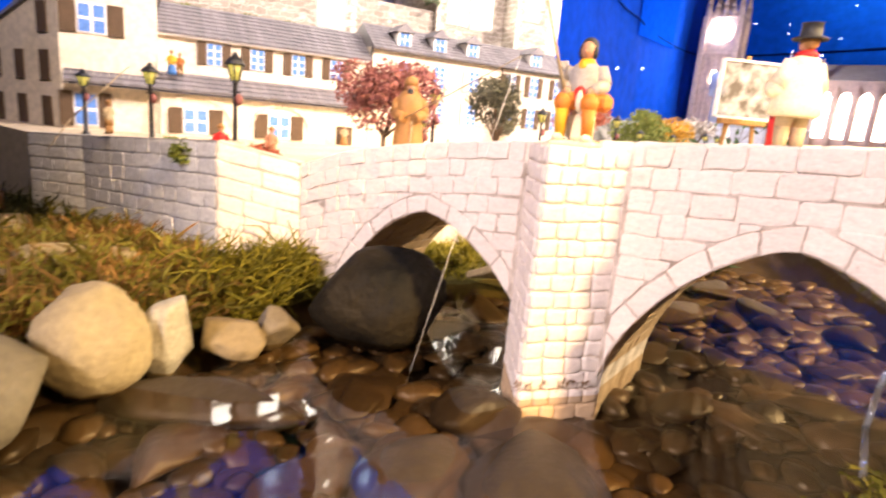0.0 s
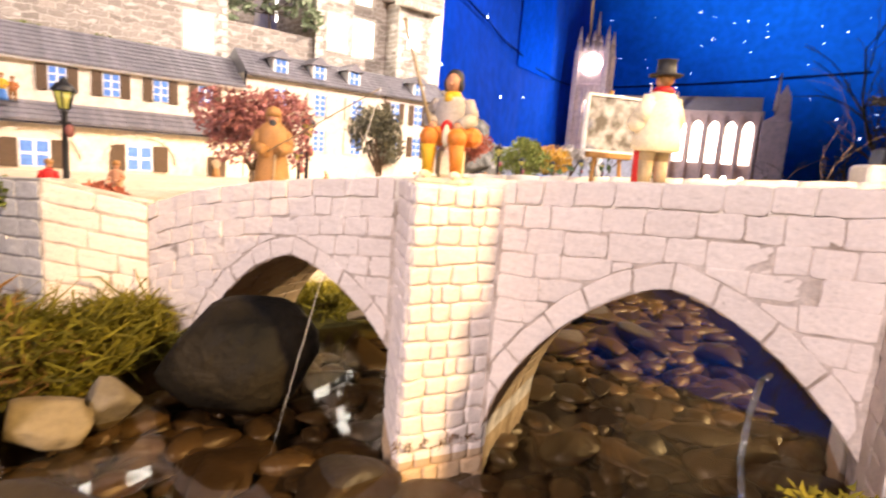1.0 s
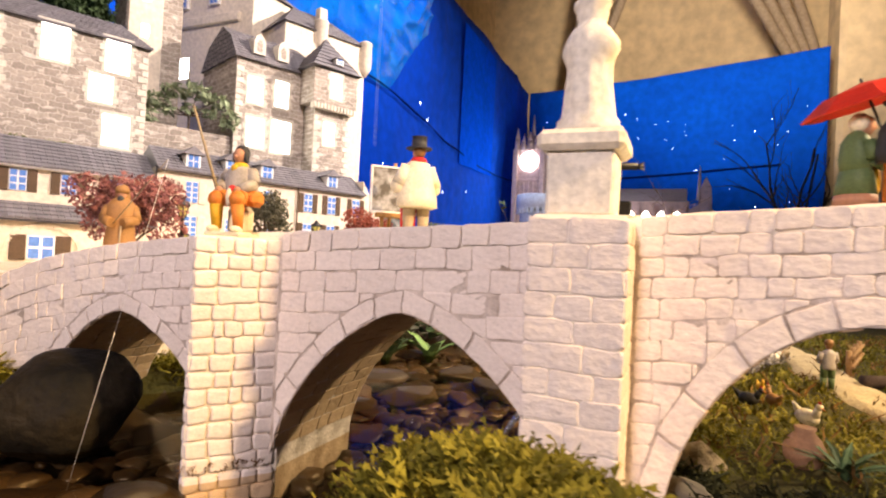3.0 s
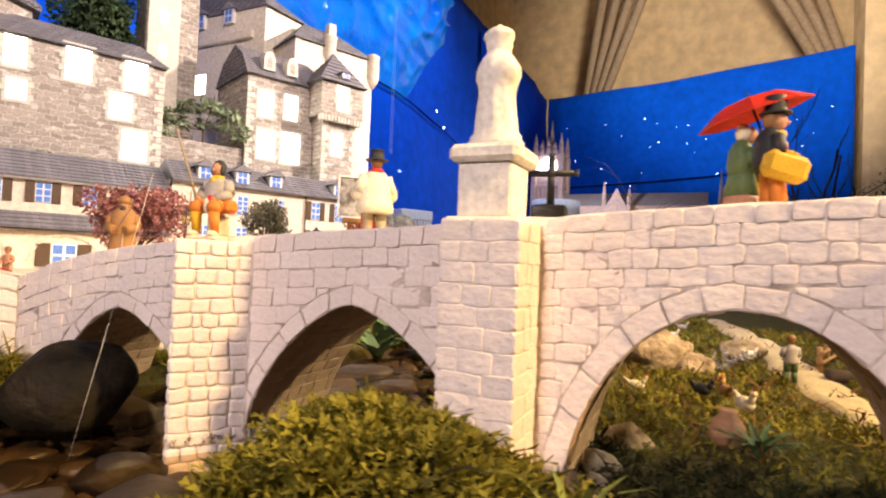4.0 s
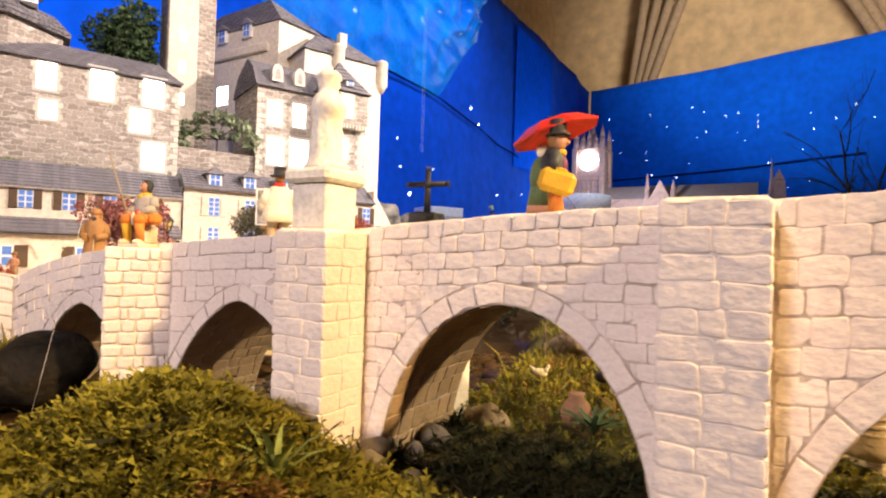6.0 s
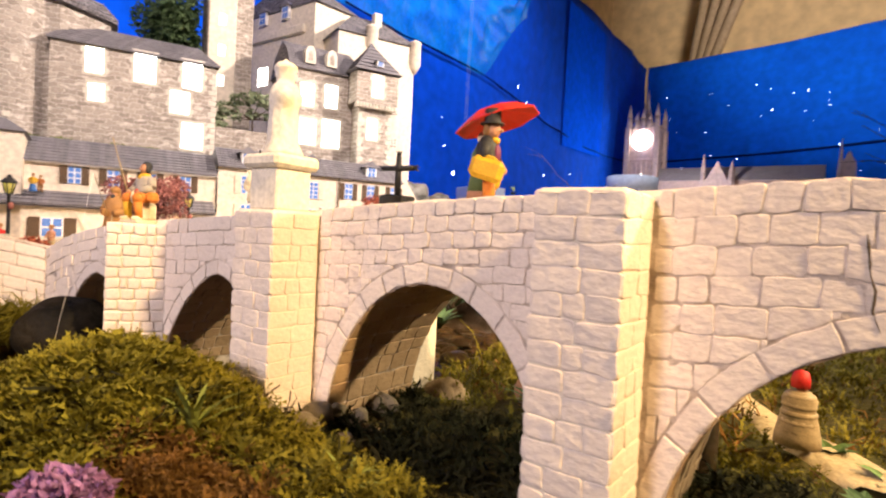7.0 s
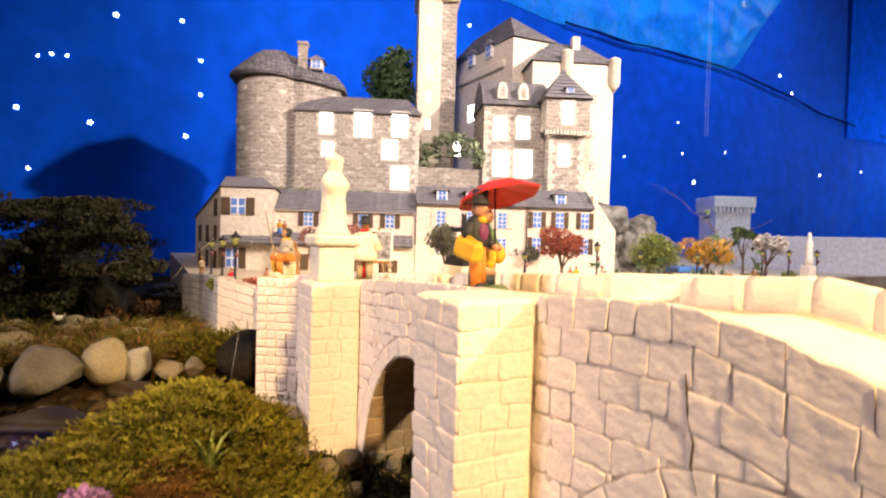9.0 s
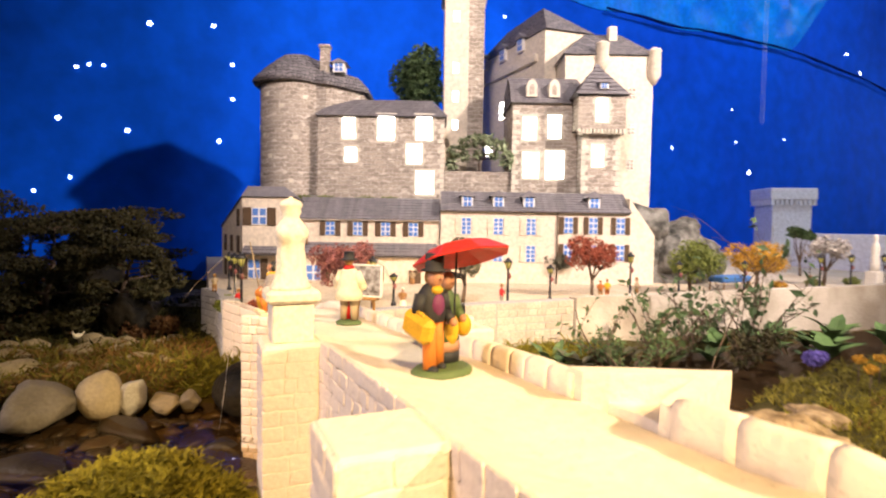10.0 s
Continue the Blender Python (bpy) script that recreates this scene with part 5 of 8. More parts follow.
M_PEBBLE = mat("wet_pebble", (0.068, 0.045, 0.022), 0.35, 0.4, second=(0.035, 0.024, 0.014), scale=30, bump=0.001, bump_scale=160, island=0.5)
tagged(from_data("river_pebbles", vs, fs, M_PEBBLE, smooth=True), "small wet brown pebbles on the river bed", "pebbles", kind="stuff")
for k in range(64):   # pale rubble on the far left bank
    x, y = rnd.uniform(-0.98, -0.62), rnd.uniform(-0.48, -0.10)
    s = rnd.uniform(0.008, 0.024) * (1.3 if k % 4 == 0 else 1)
    rock("rubble_stone", pale_variants[k % 4], x, y, ground_z(x, y) + s * 0.3, s * 1.2, s, s * 0.7, rnd.uniform(0, 360), "small pale stone among the bank moss", "bank rubble")
for x, y, z, a, b, c, turn, lab in [(0.022, 0.60, 0.030, 0.062, 0.045, 0.038, 20, "big rough tan rock in the meadow"), (0.075, 0.585, 0.022, 0.030, 0.025, 0.022, 0, "smaller tan rock in the meadow"), (0.150, 0.74, 0.03, 0.04, 0.03, 0.022, 50, "tan rock beside the path"),
                                   (0.036, 0.186, 0.014, 0.026, 0.022, 0.020, 0, "brown boulder just behind the arch"), (0.045, 0.060, 0.010, 0.022, 0.016, 0.013, 30, "grey stone at the foot of the buttress"), (0.024, 0.035, 0.010, 0.018, 0.012, 0.010, 0, "grey stone at the foot of the buttress"),
                                   (0.25, -0.012, 0.012, 0.025, 0.012, 0.012, 15, "grey stone at the foot of the buttress"), (-0.035, 0.76, 0.02, 0.05, 0.035, 0.02, 10, "tan boulder on the river bank")]:
    rock("meadow_rock", rock_mesh("meadow_rock", x * 40 + y * 10, rough_=0.35, material=M_ROCK_TAN, sub=4, facets=11, lumps=0.3, fine=0.07), x, y, z, a, b, c, turn, lab, "meadow rocks", category="rock")
for k, (x, y, a, b, c) in enumerate(((0.035, 0.006, 0.016, 0.011, 0.011), (0.023, 0.032, 0.014, 0.012, 0.011), (0.016, 0.058, 0.012, 0.010, 0.009), (0.034, 0.070, 0.012, 0.009, 0.008), (0.030, 0.103, 0.018, 0.012, 0.010), (0.062, 0.024, 0.009, 0.007, 0.006), (0.014, -0.012, 0.010, 0.008, 0.006))):
    rock("foot_stone", rock_mesh("foot_stone", 170 + k, rough_=0.35, material=M_ROCK_GREY, facets=9, lim=(0.55, 0.8), lumps=0.1), x, y, ground_z(x, y) + c * 0.5, a, b, c, 40 * k, "rough grey-tan rubble stone at the buttress foot", "foot stones")
for k, (s_, y_, z_, a) in enumerate(((0.84, 1.36, 0.285, 0.070), (0.92, 1.36, 0.245, 0.068), (0.99, 1.36, 0.20, 0.060), (0.88, 1.31, 0.19, 0.070), (1.04, 1.40, 0.15, 0.06), (0.94, 1.32, 0.14, 0.07), (0.80, 1.33, 0.20, 0.07), (0.98, 1.44, 0.22, 0.07))):
    p = VILLAGE @ Vector((s_, y_, z_))
    rock("crag", rock_mesh("crag", 70 + k, rough_=0.5, material=M_CLIFF, sub=4, lumps=0.35, facets=9, fine=0.14), p.x, p.y, p.z, a, a * 0.9, a * 0.95, k * 50, "grey folded rock crag beside the houses", "crags", category="rock")
for k, (x, y, z, a) in enumerate(((-1.02, -0.20, 0.05, 0.045), (-1.22, -0.22, 0.06, 0.06), (-1.35, -0.34, 0.09, 0.08))):
    rock("crag", rock_mesh("crag", 80 + k, rough_=0.5, material=M_ROCK_SHADED, sub=4, lumps=0.25), x, y, z, a, a, a * 1.1, k * 40, "grey rock under the trees, coloured dark for shade", "crags", category="rock")

# sandy path in the meadow
vs, fs = [], []
line = [(0.39, 0.20), (0.33, 0.27), (0.275, 0.36), (0.245, 0.47), (0.215, 0.65), (0.20, 0.85), (0.16, 1.05), (0.10, 1.3)]
rows_ = [(y, x) for x, y in line]
for k in range(56):
    y = 0.20 + 0.02 * k
    x, w = table(y, rows_), 0.032 + 0.006 * math.sin(k * 0.9)
    for j in range(7):
        xx = x + w * (j - 3) / 3 + 0.004 * noise.noise((k * 0.6, j, 3))
        vs.append((xx, y, ground_z(xx, y) + (0.0055 + 0.0015 * noise.noise((xx * 60, y * 60, 2)) if 0 < j < 6 else -0.003)))
for k in range(55):
    for j in range(6):
        a = k * 7 + j
        fs.append((a, a + 1, a + 8, a + 7))
M_SAND = mat("sand", (0.50, 0.40, 0.25), 0.95, 0.1, scale=40, bump=0.002, bump_scale=180)
tagged(from_data("path", vs, fs, M_SAND, smooth=True), "pale sandy path across the meadow", "path", kind="structure")


# ---- moss and grass ----
def strands(name, spots, length, width, bend, material, label, seed, per=5, up=1.0, curly=0.30):
    """Tufts of curved blades; spots: rows of x, y, z, size."""
    rng = np.random.default_rng(seed)
    P = np.repeat(np.array(spots), per, axis=0)
    n = len(P)
    az, L = rng.uniform(0, 2 * np.pi, n), length * P[:, 3] * rng.uniform(0.6, 1.3, n)
    lean = rng.uniform(0.15, 1.0, n) * bend
    d = np.stack([np.cos(az), np.sin(az), np.zeros(n)], 1)
    side = np.stack([-np.sin(az), np.cos(az), np.zeros(n)], 1)
    tw = rng.uniform(-0.8, 0.8, n)[:, None]
    side = side * np.cos(tw) + np.array([0, 0, 1.0]) * np.sin(tw)
    base = P[:, :3] + d * rng.uniform(0, 0.003, n)[:, None]
    verts = []
    curl = np.zeros((n, 3))
    for f, w in ((0, 0.8), (0.4, 1.0), (0.75, 0.75), (1.0, 0.08)):
        curl = curl + rng.normal(size=(n, 3)) * (L * curly * (f > 0))[:, None] * np.array([1.0, 1.0, 0.6])
        out = (lean * L * f ** 1.6)[:, None] * d
        h = L * f * up * np.sqrt(np.clip(1 - (lean * 0.75 * f) ** 2, 0.05, 1))
        c = base + out + curl + np.stack([np.zeros(n), np.zeros(n), h], 1)
        ww = (width * w * P[:, 3])[:, None] * 0.5
        verts += [c - side * ww, c + side * ww]
    V = np.stack(verts, 1).reshape(-1, 3)
    b = np.arange(n) * 8
    F = np.concatenate([np.stack([b + k, b + k + 1, b + k + 3, b + k + 2], 1) for k in (0, 2, 4)])
    me = bpy.data.meshes.new(name)
    me.vertices.add(len(V))
    me.vertices.foreach_set("co", V.ravel())
    me.loops.add(F.size)
    me.loops.foreach_set("vertex_index", F.ravel().astype(np.int32))
    me.polygons.add(len(F))
    me.polygons.foreach_set("loop_start", np.arange(0, F.size, 4, dtype=np.int32))
    me.polygons.foreach_set("loop_total", np.full(len(F), 4, dtype=np.int32))
    me.materials.append(material)
    me.update(calc_edges=True)
    return tagged(new(name, me), label, name.replace("_", " "), kind="stuff")


def fronds(name, spots, length, width, material, label, seed, per=2, lean=1.0):
    """Feathery moss: curved stems with rows of small leaflets; spots: rows of x, y, z, size."""
    rng = np.random.default_rng(seed)
    P = np.repeat(np.array(spots), per, axis=0)
    n, K = len(P), 6
    az = rng.uniform(0, 2 * np.pi, n)
    L = (length * P[:, 3] * rng.uniform(0.6, 1.3, n))[:, None]
    d = np.stack([np.cos(az), np.sin(az), np.zeros(n)], 1)
    up = np.array([0, 0, 1.0])
    side = np.stack([-np.sin(az), np.cos(az), np.zeros(n)], 1)
    tw = rng.uniform(-0.7, 0.7, n)[:, None]
    side = side * np.cos(tw) + up * np.sin(tw)
    bend = (lean * rng.uniform(0.2, 1.1, n))[:, None]
    base = P[:, :3] + d * rng.uniform(0, 0.004, n)[:, None]
    stem = [base + d * (L * bend * f ** 1.7) + up * (L * (f - 0.45 * bend * f * f)) + rng.normal(size=(n, 3)) * L * 0.04 for f in [k / K for k in range(K + 1)]]
    V, F, nv = list(stem), [], K + 1
    for k in range(K):
        grow = (stem[k + 1] - stem[k])
        for sg in (-1, 1):
            w = width * (1 - 0.11 * k) * P[:, 3] * rng.uniform(0.6, 1.3, n)
            V.append(stem[k] + side * (sg * w)[:, None] + grow * rng.uniform(0.7, 1.5, n)[:, None] + up * (w * rng.uniform(-0.4, 0.5, n))[:, None])
            F.append((k, k + 1, nv) if sg > 0 else (k + 1, k, nv))
            nv += 1
    V = np.stack(V, 1).reshape(-1, 3)
    b = np.arange(n)[:, None] * nv
    F = np.concatenate([b + np.array(f)[None, :] for f in F])
    me = bpy.data.meshes.new(name)
    me.vertices.add(len(V))
    me.vertices.foreach_set("co", V.ravel())
    me.loops.add(F.size)
    me.loops.foreach_set("vertex_index", F.ravel().astype(np.int32))
    me.polygons.add(len(F))
    me.polygons.foreach_set("loop_start", np.arange(0, F.size, 3, dtype=np.int32))
    me.polygons.foreach_set("loop_total", np.full(len(F), 3, dtype=np.int32))
    me.materials.append(material)
    me.update(calc_edges=True)
    return tagged(new(name, me), label, name.replace("_", " "), kind="stuff")


def blocked(x, y):
    if -0.60 < x < 0.62 and WALL_Y - 0.004 < y < BACK_Y + 0.004 and arch_z(x) < 0.02:
        return True
    return any(x0 - 0.004 < x < x1 + 0.004 and -0.004 < y < 0.05 for _, x0, x1, _, _ in PIERS) or (-0.33 < x < -0.235 and -0.01 < y < 0.05) or (x < -0.552 and y > 0.04) or (x < -0.58 and y > -0.035)


def spots(n, x0, x1, y0, y1, seed, keep=lambda x, y: True, lo=0.7, hi=1.3, zmin=0.004):
    r, out, tries = random.Random(seed), [], 0
    while len(out) < n and tries < n * 12:
        tries += 1
        x, y = r.uniform(x0, x1), r.uniform(y0, y1)
        z = ground_z(x, y)
        if z < zmin or blocked(x, y) or not keep(x, y):
            continue
        c = noise.noise((x * 60, y * 60, 2.0)) + 0.5 * noise.noise((x * 150, y * 150, 6.0))   # the moss grows in clumps
        out.append((x, y, z - 0.001 + 0.0070 * c, r.uniform(lo, hi) * (1 + 0.4 * c)))
    return out


def brown_zone(x, y):
    return math.exp(-((x - 0.100) / 0.046) ** 2 - ((y + 0.112) / 0.036) ** 2) + 0.45 * noise.noise((x * 14, y * 14, 8))


fronds("moss", spots(10500, -0.20, 0.16, -0.30, 0.0, 1, lambda x, y: brown_zone(x, y) < 0.35), 0.0112, 0.0029, M_MOSS, "thick curly green moss on the mound before the bridge", 11, per=3)
fronds("dry_moss", spots(2600, -0.05, 0.24, -0.24, 0.0, 2, lambda x, y: brown_zone(x, y) > 0.25), 0.008, 0.0020, M_MOSS_BROWN, "rusty brown dry moss before the bridge", 12, per=3)
strands("dark_moss", spots(5000, 0.0, 0.62, -0.32, 0.16, 3, lambda x, y: brown_zone(x, y) < 0.4), 0.008, 0.0018, 1.2, M_MOSS_SHADED, "green moss under the arches, coloured dark for shade", 13, per=7, up=0.8)
fronds("moss", spots(9000, -0.06, 0.75, 0.16, 1.15, 4, lambda x, y: abs(x - table(y, [(b, a) for a, b in line])) > 0.036), 0.0105, 0.0026, M_MOSS, "green moss meadow behind the bridge", 14, per=2)
strands("dry_moss", spots(420, -0.04, 0.75, 0.16, 1.1, 5), 0.012, 0.0018, 1.0, M_MOSS_BROWN, "patches of brown dry moss in the meadow", 15, per=5)
strands("moss", spots(3000, -0.86, -0.49, -0.42, -0.03, 6), 0.016, 0.0022, 1.2, M_MOSS_BANK, "green moss along the bank under the quay", 16, per=6)
strands("moss", spots(700, -0.575, -0.455, -0.07, 0.046, 23, zmin=-0.002), 0.020, 0.002, 1.2, M_MOSS, "green moss between the quay and the boulder", 24, per=7)
strands("dry_moss", spots(2600, -0.80, -0.485, -0.40, -0.03, 7), 0.015, 0.0022, 1.1, M_MOSS_BROWN, "brown dry moss hanging over the bank", 17, per=6)
strands("dark_moss", spots(2600, -1.7, -0.80, -1.2, -0.04, 8), 0.016, 0.003, 0.9, M_MOSS_SHADED, "moss under the trees, coloured dark for shade", 18, per=4)
strands("moss", spots(900, -0.555, -0.40, 0.17, 0.75, 21), 0.012, 0.002, 1.2, M_MOSS, "green moss at the foot of the river wall", 22, per=6)
alg = random.Random(41)
fronds("dark_moss", [(-0.283 + 0.036 * f + 0.001 * alg.uniform(-1, 1), -0.0025 + 0.048 * f - 0.001, 0.006 + 0.006 * alg.random(), alg.uniform(0.5, 1.0)) for f in [alg.random() for _ in range(60)]], 0.004, 0.0014, M_MOSS_BROWN, "dark algae clinging to the foot of the cutwater", 31, per=3)
strands("bank_grass", spots(2400, -0.20, 0.10, 0.75, 1.9, 9), 0.010, 0.0018, 1.0, M_MOSS_BANK, "low green moss and grass on the far bank", 19, per=5)
strands("bank_grass", spots(30, 0.0, 0.08, 0.20, 0.45, 10), 0.024, 0.0012, 0.7, M_MOSS, "thin green grass beside the meadow rock", 20, per=6)


# ---- plants and trees ----
def leaf_cloud(blobs, n, size, seed, hang=0.0):
    """Leaf blades spread through a set of blobs (centre, radii), denser near their skins."""
    rng = np.random.default_rng(seed)
    w = np.array([b[1][0] * b[1][1] * b[1][2] for b in blobs]) ** 0.67
    idx = rng.choice(len(blobs), n, p=w / w.sum())
    C, Rr = np.array([b[0] for b in blobs])[idx], np.array([b[1] for b in blobs])[idx]
    d = rng.normal(size=(n, 3))
    d /= np.linalg.norm(d, axis=1)[:, None]
    c = C + d * Rr * (rng.uniform(0.25, 1.0, n) ** 0.5)[:, None]
    a = rng.normal(size=(n, 3)) + d * 0.6
    a[:, 2] -= hang
    a /= np.linalg.norm(a, axis=1)[:, None]
    b = np.cross(a, rng.normal(size=(n, 3)))
    b /= np.linalg.norm(b, axis=1)[:, None]
    s = (size * rng.uniform(0.6, 1.4, n))[:, None]
    nrm = np.cross(a, b)
    V = np.stack([c - a * s, c + b * s * 0.45 + nrm * s * 0.12, c + a * s, c - b * s * 0.45 + nrm * s * 0.12], 1).reshape(-1, 3)
    F = np.arange(n * 4).reshape(n, 4)
    return V, F


def leaf_material(name, base, second):
    return mat(name, base, 0.7, 0.25, second=second, scale=60, island=0.4)


L_PINK = leaf_material("dusky_pink_leaves", (0.27, 0.105, 0.095), (0.16, 0.055, 0.055))
L_GREY = leaf_material("grey_green_leaves", (0.11, 0.105, 0.07), (0.06, 0.06, 0.04))
L_RED = leaf_material("rust_red_leaves", (0.34, 0.09, 0.05), (0.20, 0.05, 0.03))
L_GREEN = leaf_material("olive_green_leaves", (0.17, 0.20, 0.04), (0.10, 0.12, 0.03))
L_GOLD = leaf_material("golden_leaves", (0.50, 0.28, 0.03), (0.34, 0.17, 0.02))
L_SILVER = leaf_material("silver_leaves", (0.48, 0.44, 0.40), (0.16, 0.14, 0.12))
L_DARK = leaf_material("dark_conifer_leaves", (0.044, 0.043, 0.016), (0.062, 0.042, 0.016))
L_VINE = leaf_material("deep_green_leaves", (0.075, 0.12, 0.045), (0.04, 0.07, 0.03))
L_SAGE = leaf_material("sage_green_leaves", (0.28, 0.33, 0.20), (0.13, 0.18, 0.09))
L_LITTER = leaf_material("rusty_dead_leaves", (0.10, 0.045, 0.015), (0.04, 0.025, 0.01))
L_BROAD = leaf_material("broad_green_leaves", (0.10, 0.17, 0.05), (0.06, 0.10, 0.04))
L_LILAC = leaf_material("lilac_petals", (0.34, 0.17, 0.36), (0.22, 0.10, 0.28))
L_BLUE = leaf_material("violet_blue_petals", (0.20, 0.16, 0.50), (0.14, 0.10, 0.34))
L_ORANGE = leaf_material("orange_petals", (0.75, 0.22, 0.02), (0.6, 0.08, 0.02))


def tree(x, y, z, height, blobs, leaves, n, size, label, seed, trunk=0.006, limbs=5, hang=0.0, name="tree", group="village trees", category="tree"):
    """Blobs are relative to the foot; the trunk forks into limbs that run to them."""
    r = random.Random(seed)
    ob = thing(name, label, category, at(x, y, z), group)
    bm = bmesh.new()
    fork = Vector((r.uniform(-0.004, 0.004), r.uniform(-0.004, 0.004), height * 0.42))
    tube(bm, (0, 0, -0.004), fork, trunk, trunk * 0.75, 7)
    for k in range(limbs):
        c, rr = blobs[k % len(blobs)]
        tip = Vector(c) + Vector((r.uniform(-0.4, 0.4) * rr[0], r.uniform(-0.4, 0.4) * rr[1], r.uniform(-0.2, 0.3) * rr[2]))
        mid = fork.lerp(tip, 0.5) + Vector((r.uniform(-1, 1), r.uniform(-1, 1), 0.3)) * height * 0.05
        tube(bm, fork - Vector((0, 0, 0.002)), mid, trunk * 0.6, trunk * 0.4, 5)
        tube(bm, mid, tip, trunk * 0.4, trunk * 0.12, 5)
    part("trunk", bm, M_BARK, ob)
    V, F = leaf_cloud(blobs, n, size, seed, hang)
    from_data("crown", V, F, leaves, ob)
    return ob


def crown(rx, ry, rz, cz, seed, k=9):
    r = random.Random(seed)
    out = []
    for i in range(k):
        a, e = r.uniform(0, 2 * math.pi), r.uniform(-0.7, 0.9)
        f = r.uniform(0.35, 0.75)
        s = r.uniform(0.35, 0.52)
        out.append(((rx * f * math.cos(a) * math.cos(e), ry * f * math.sin(a) * math.cos(e), cz + rz * f * math.sin(e)), (rx * s, ry * s, rz * s)))
    return out


S = 0.113
tree(-0.632, 0.218, S, 0.10, crown(0.076, 0.070, 0.056, 0.092, 1, 14), L_PINK, 5200, 0.0034, "round dusky pink tree on the promenade", 1, 0.004)
tree(-0.636, 0.482, S, 0.10, crown(0.056, 0.056, 0.056, 0.100, 2, 10), L_GREY, 3600, 0.0034, "round grey-green tree on the promenade", 2, 0.005)
tree(-0.652, 0.847, S, 0.10, crown(0.072, 0.070, 0.052, 0.108, 3, 11), L_RED, 3600, 0.0038, "rust red tree beside the tall house", 3, 0.005)
tree(-0.640, 1.165, S, 0.11, crown(0.076, 0.070, 0.075, 0.088, 4, 12), L_GREEN, 3600, 0.0044, "drooping olive green tree on the promenade", 4, 0.006, hang=1.6)
tree(-0.640, 1.42, S, 0.10, crown(0.088, 0.080, 0.056, 0.088, 5, 12), L_GOLD, 3400, 0.0044, "golden autumn tree on the promenade", 5, 0.006)
tree(-0.645, 1.73, S, 0.11, crown(0.075, 0.070, 0.048, 0.112, 6, 10), L_SILVER, 900, 0.007, "silvery tree with open branches", 6, 0.006)
tree(-0.90, 2.0, S, 0.12, crown(0.06, 0.06, 0.03, 0.16, 7, 6), L_VINE, 400, 0.010, "small green palm beyond the promenade", 7, 0.005)
tree(-0.93, 0.93, S, 0.08, crown(0.05, 0.05, 0.035, 0.07, 8, 7), L_GREY, 900, 0.005, "low grey-green tree against the house", 8, 0.005)
def bank_pine(x, y, h, w, seed):
    """A dark spreading tree: bare trunk, crooked limbs and flat layers of needles with gaps between."""
    r = random.Random(seed)
    ob = thing("tree", "dark spreading conifer behind the river stones", "tree", at(x, y, ground_z(x, y)), "bank conifers")
    bm = bmesh.new()
    p, d, rad, nodes = Vector((0, 0, -0.005)), Vector((r.uniform(-0.2, 0.2), r.uniform(-0.2, 0.2), 1)).normalized(), 0.0085, []
    for k in range(6):
        q = p + d * (h * 0.86 / 6)
        tube(bm, p, q, rad, rad * 0.82, 7)
        p, rad = q, rad * 0.82
        d = (d + Vector((r.uniform(-0.25, 0.25), r.uniform(-0.25, 0.25), 0.1))).normalized()
        nodes.append((p.copy(), rad))
    blobs = [((p.x, p.y, p.z), (w * 0.28, w * 0.28, h * 0.07))]
    for k in range(15):
        q, rr = nodes[r.randrange(1, 6)]
        a, l = 2 * math.pi * k / 15 + r.uniform(-0.3, 0.3), w * r.uniform(0.5, 1.15)
        mid = q + Vector((math.cos(a) * l * 0.5, math.sin(a) * l * 0.5, h * r.uniform(-0.02, 0.07)))
        tip = q + Vector((math.cos(a + r.uniform(-0.4, 0.4)) * l, math.sin(a + r.uniform(-0.4, 0.4)) * l, h * r.uniform(-0.05, 0.12)))
        tube(bm, q, mid, rr * 0.6, rr * 0.42, 5)
        tube(bm, mid, tip, rr * 0.42, rr * 0.15, 5)
        for c in (tip, mid.lerp(tip, 0.55)):
            s_ = w * r.uniform(0.20, 0.34)
            blobs.append(((c.x, c.y, c.z + 0.004), (s_, s_, h * r.uniform(0.045, 0.085))))
    part("trunk", bm, M_BARK, ob)
    V, F = leaf_cloud(blobs, 6800, 0.0060, seed)
    from_data("crown", V, F, L_DARK, ob)


for k, (x, y, h, w) in enumerate(((-1.10, -0.25, 0.25, 0.14), (-1.24, -0.42, 0.30, 0.17), (-1.45, -0.26, 0.30, 0.16), (-1.10, -0.56, 0.27, 0.18), (-1.42, -0.62, 0.34, 0.22), (-1.28, -0.86, 0.32, 0.22), (-1.62, -0.30, 0.34, 0.20), (-1.0, -0.82, 0.25, 0.16), (-1.75, -0.95, 0.38, 0.25), (-1.58, -0.50, 0.36, 0.2))):
    bank_pine(x, y, h, w, 20 + k)
for k, (x, y, a) in enumerate(((-0.98, -0.16, 0.05), (-1.04, -0.36, 0.06), (-1.16, -0.30, 0.07), (-1.00, -0.52, 0.06), (-1.18, -0.56, 0.08), (-1.30, -0.30, 0.09), (-1.34, -0.50, 0.10), (-1.06, -0.70, 0.07), (-1.20, -0.78, 0.09))):
    r = random.Random(300 + k)
    V, F = leaf_cloud([((r.uniform(-a, a), r.uniform(-a, a), a * r.uniform(0.2, 0.9)), (a * 0.55, a * 0.55, a * 0.4)) for _ in range(7)], 900, 0.007, 300 + k)
    tagged(from_data("bush", V, F, L_DARK if k % 3 else L_LITTER), "low dark brushwood under the bank trees", "bush", "brushwood").matrix_world = at(x, y, ground_z(x, y))
p = VILLAGE @ Vector((0.060, 1.72, 0.45))
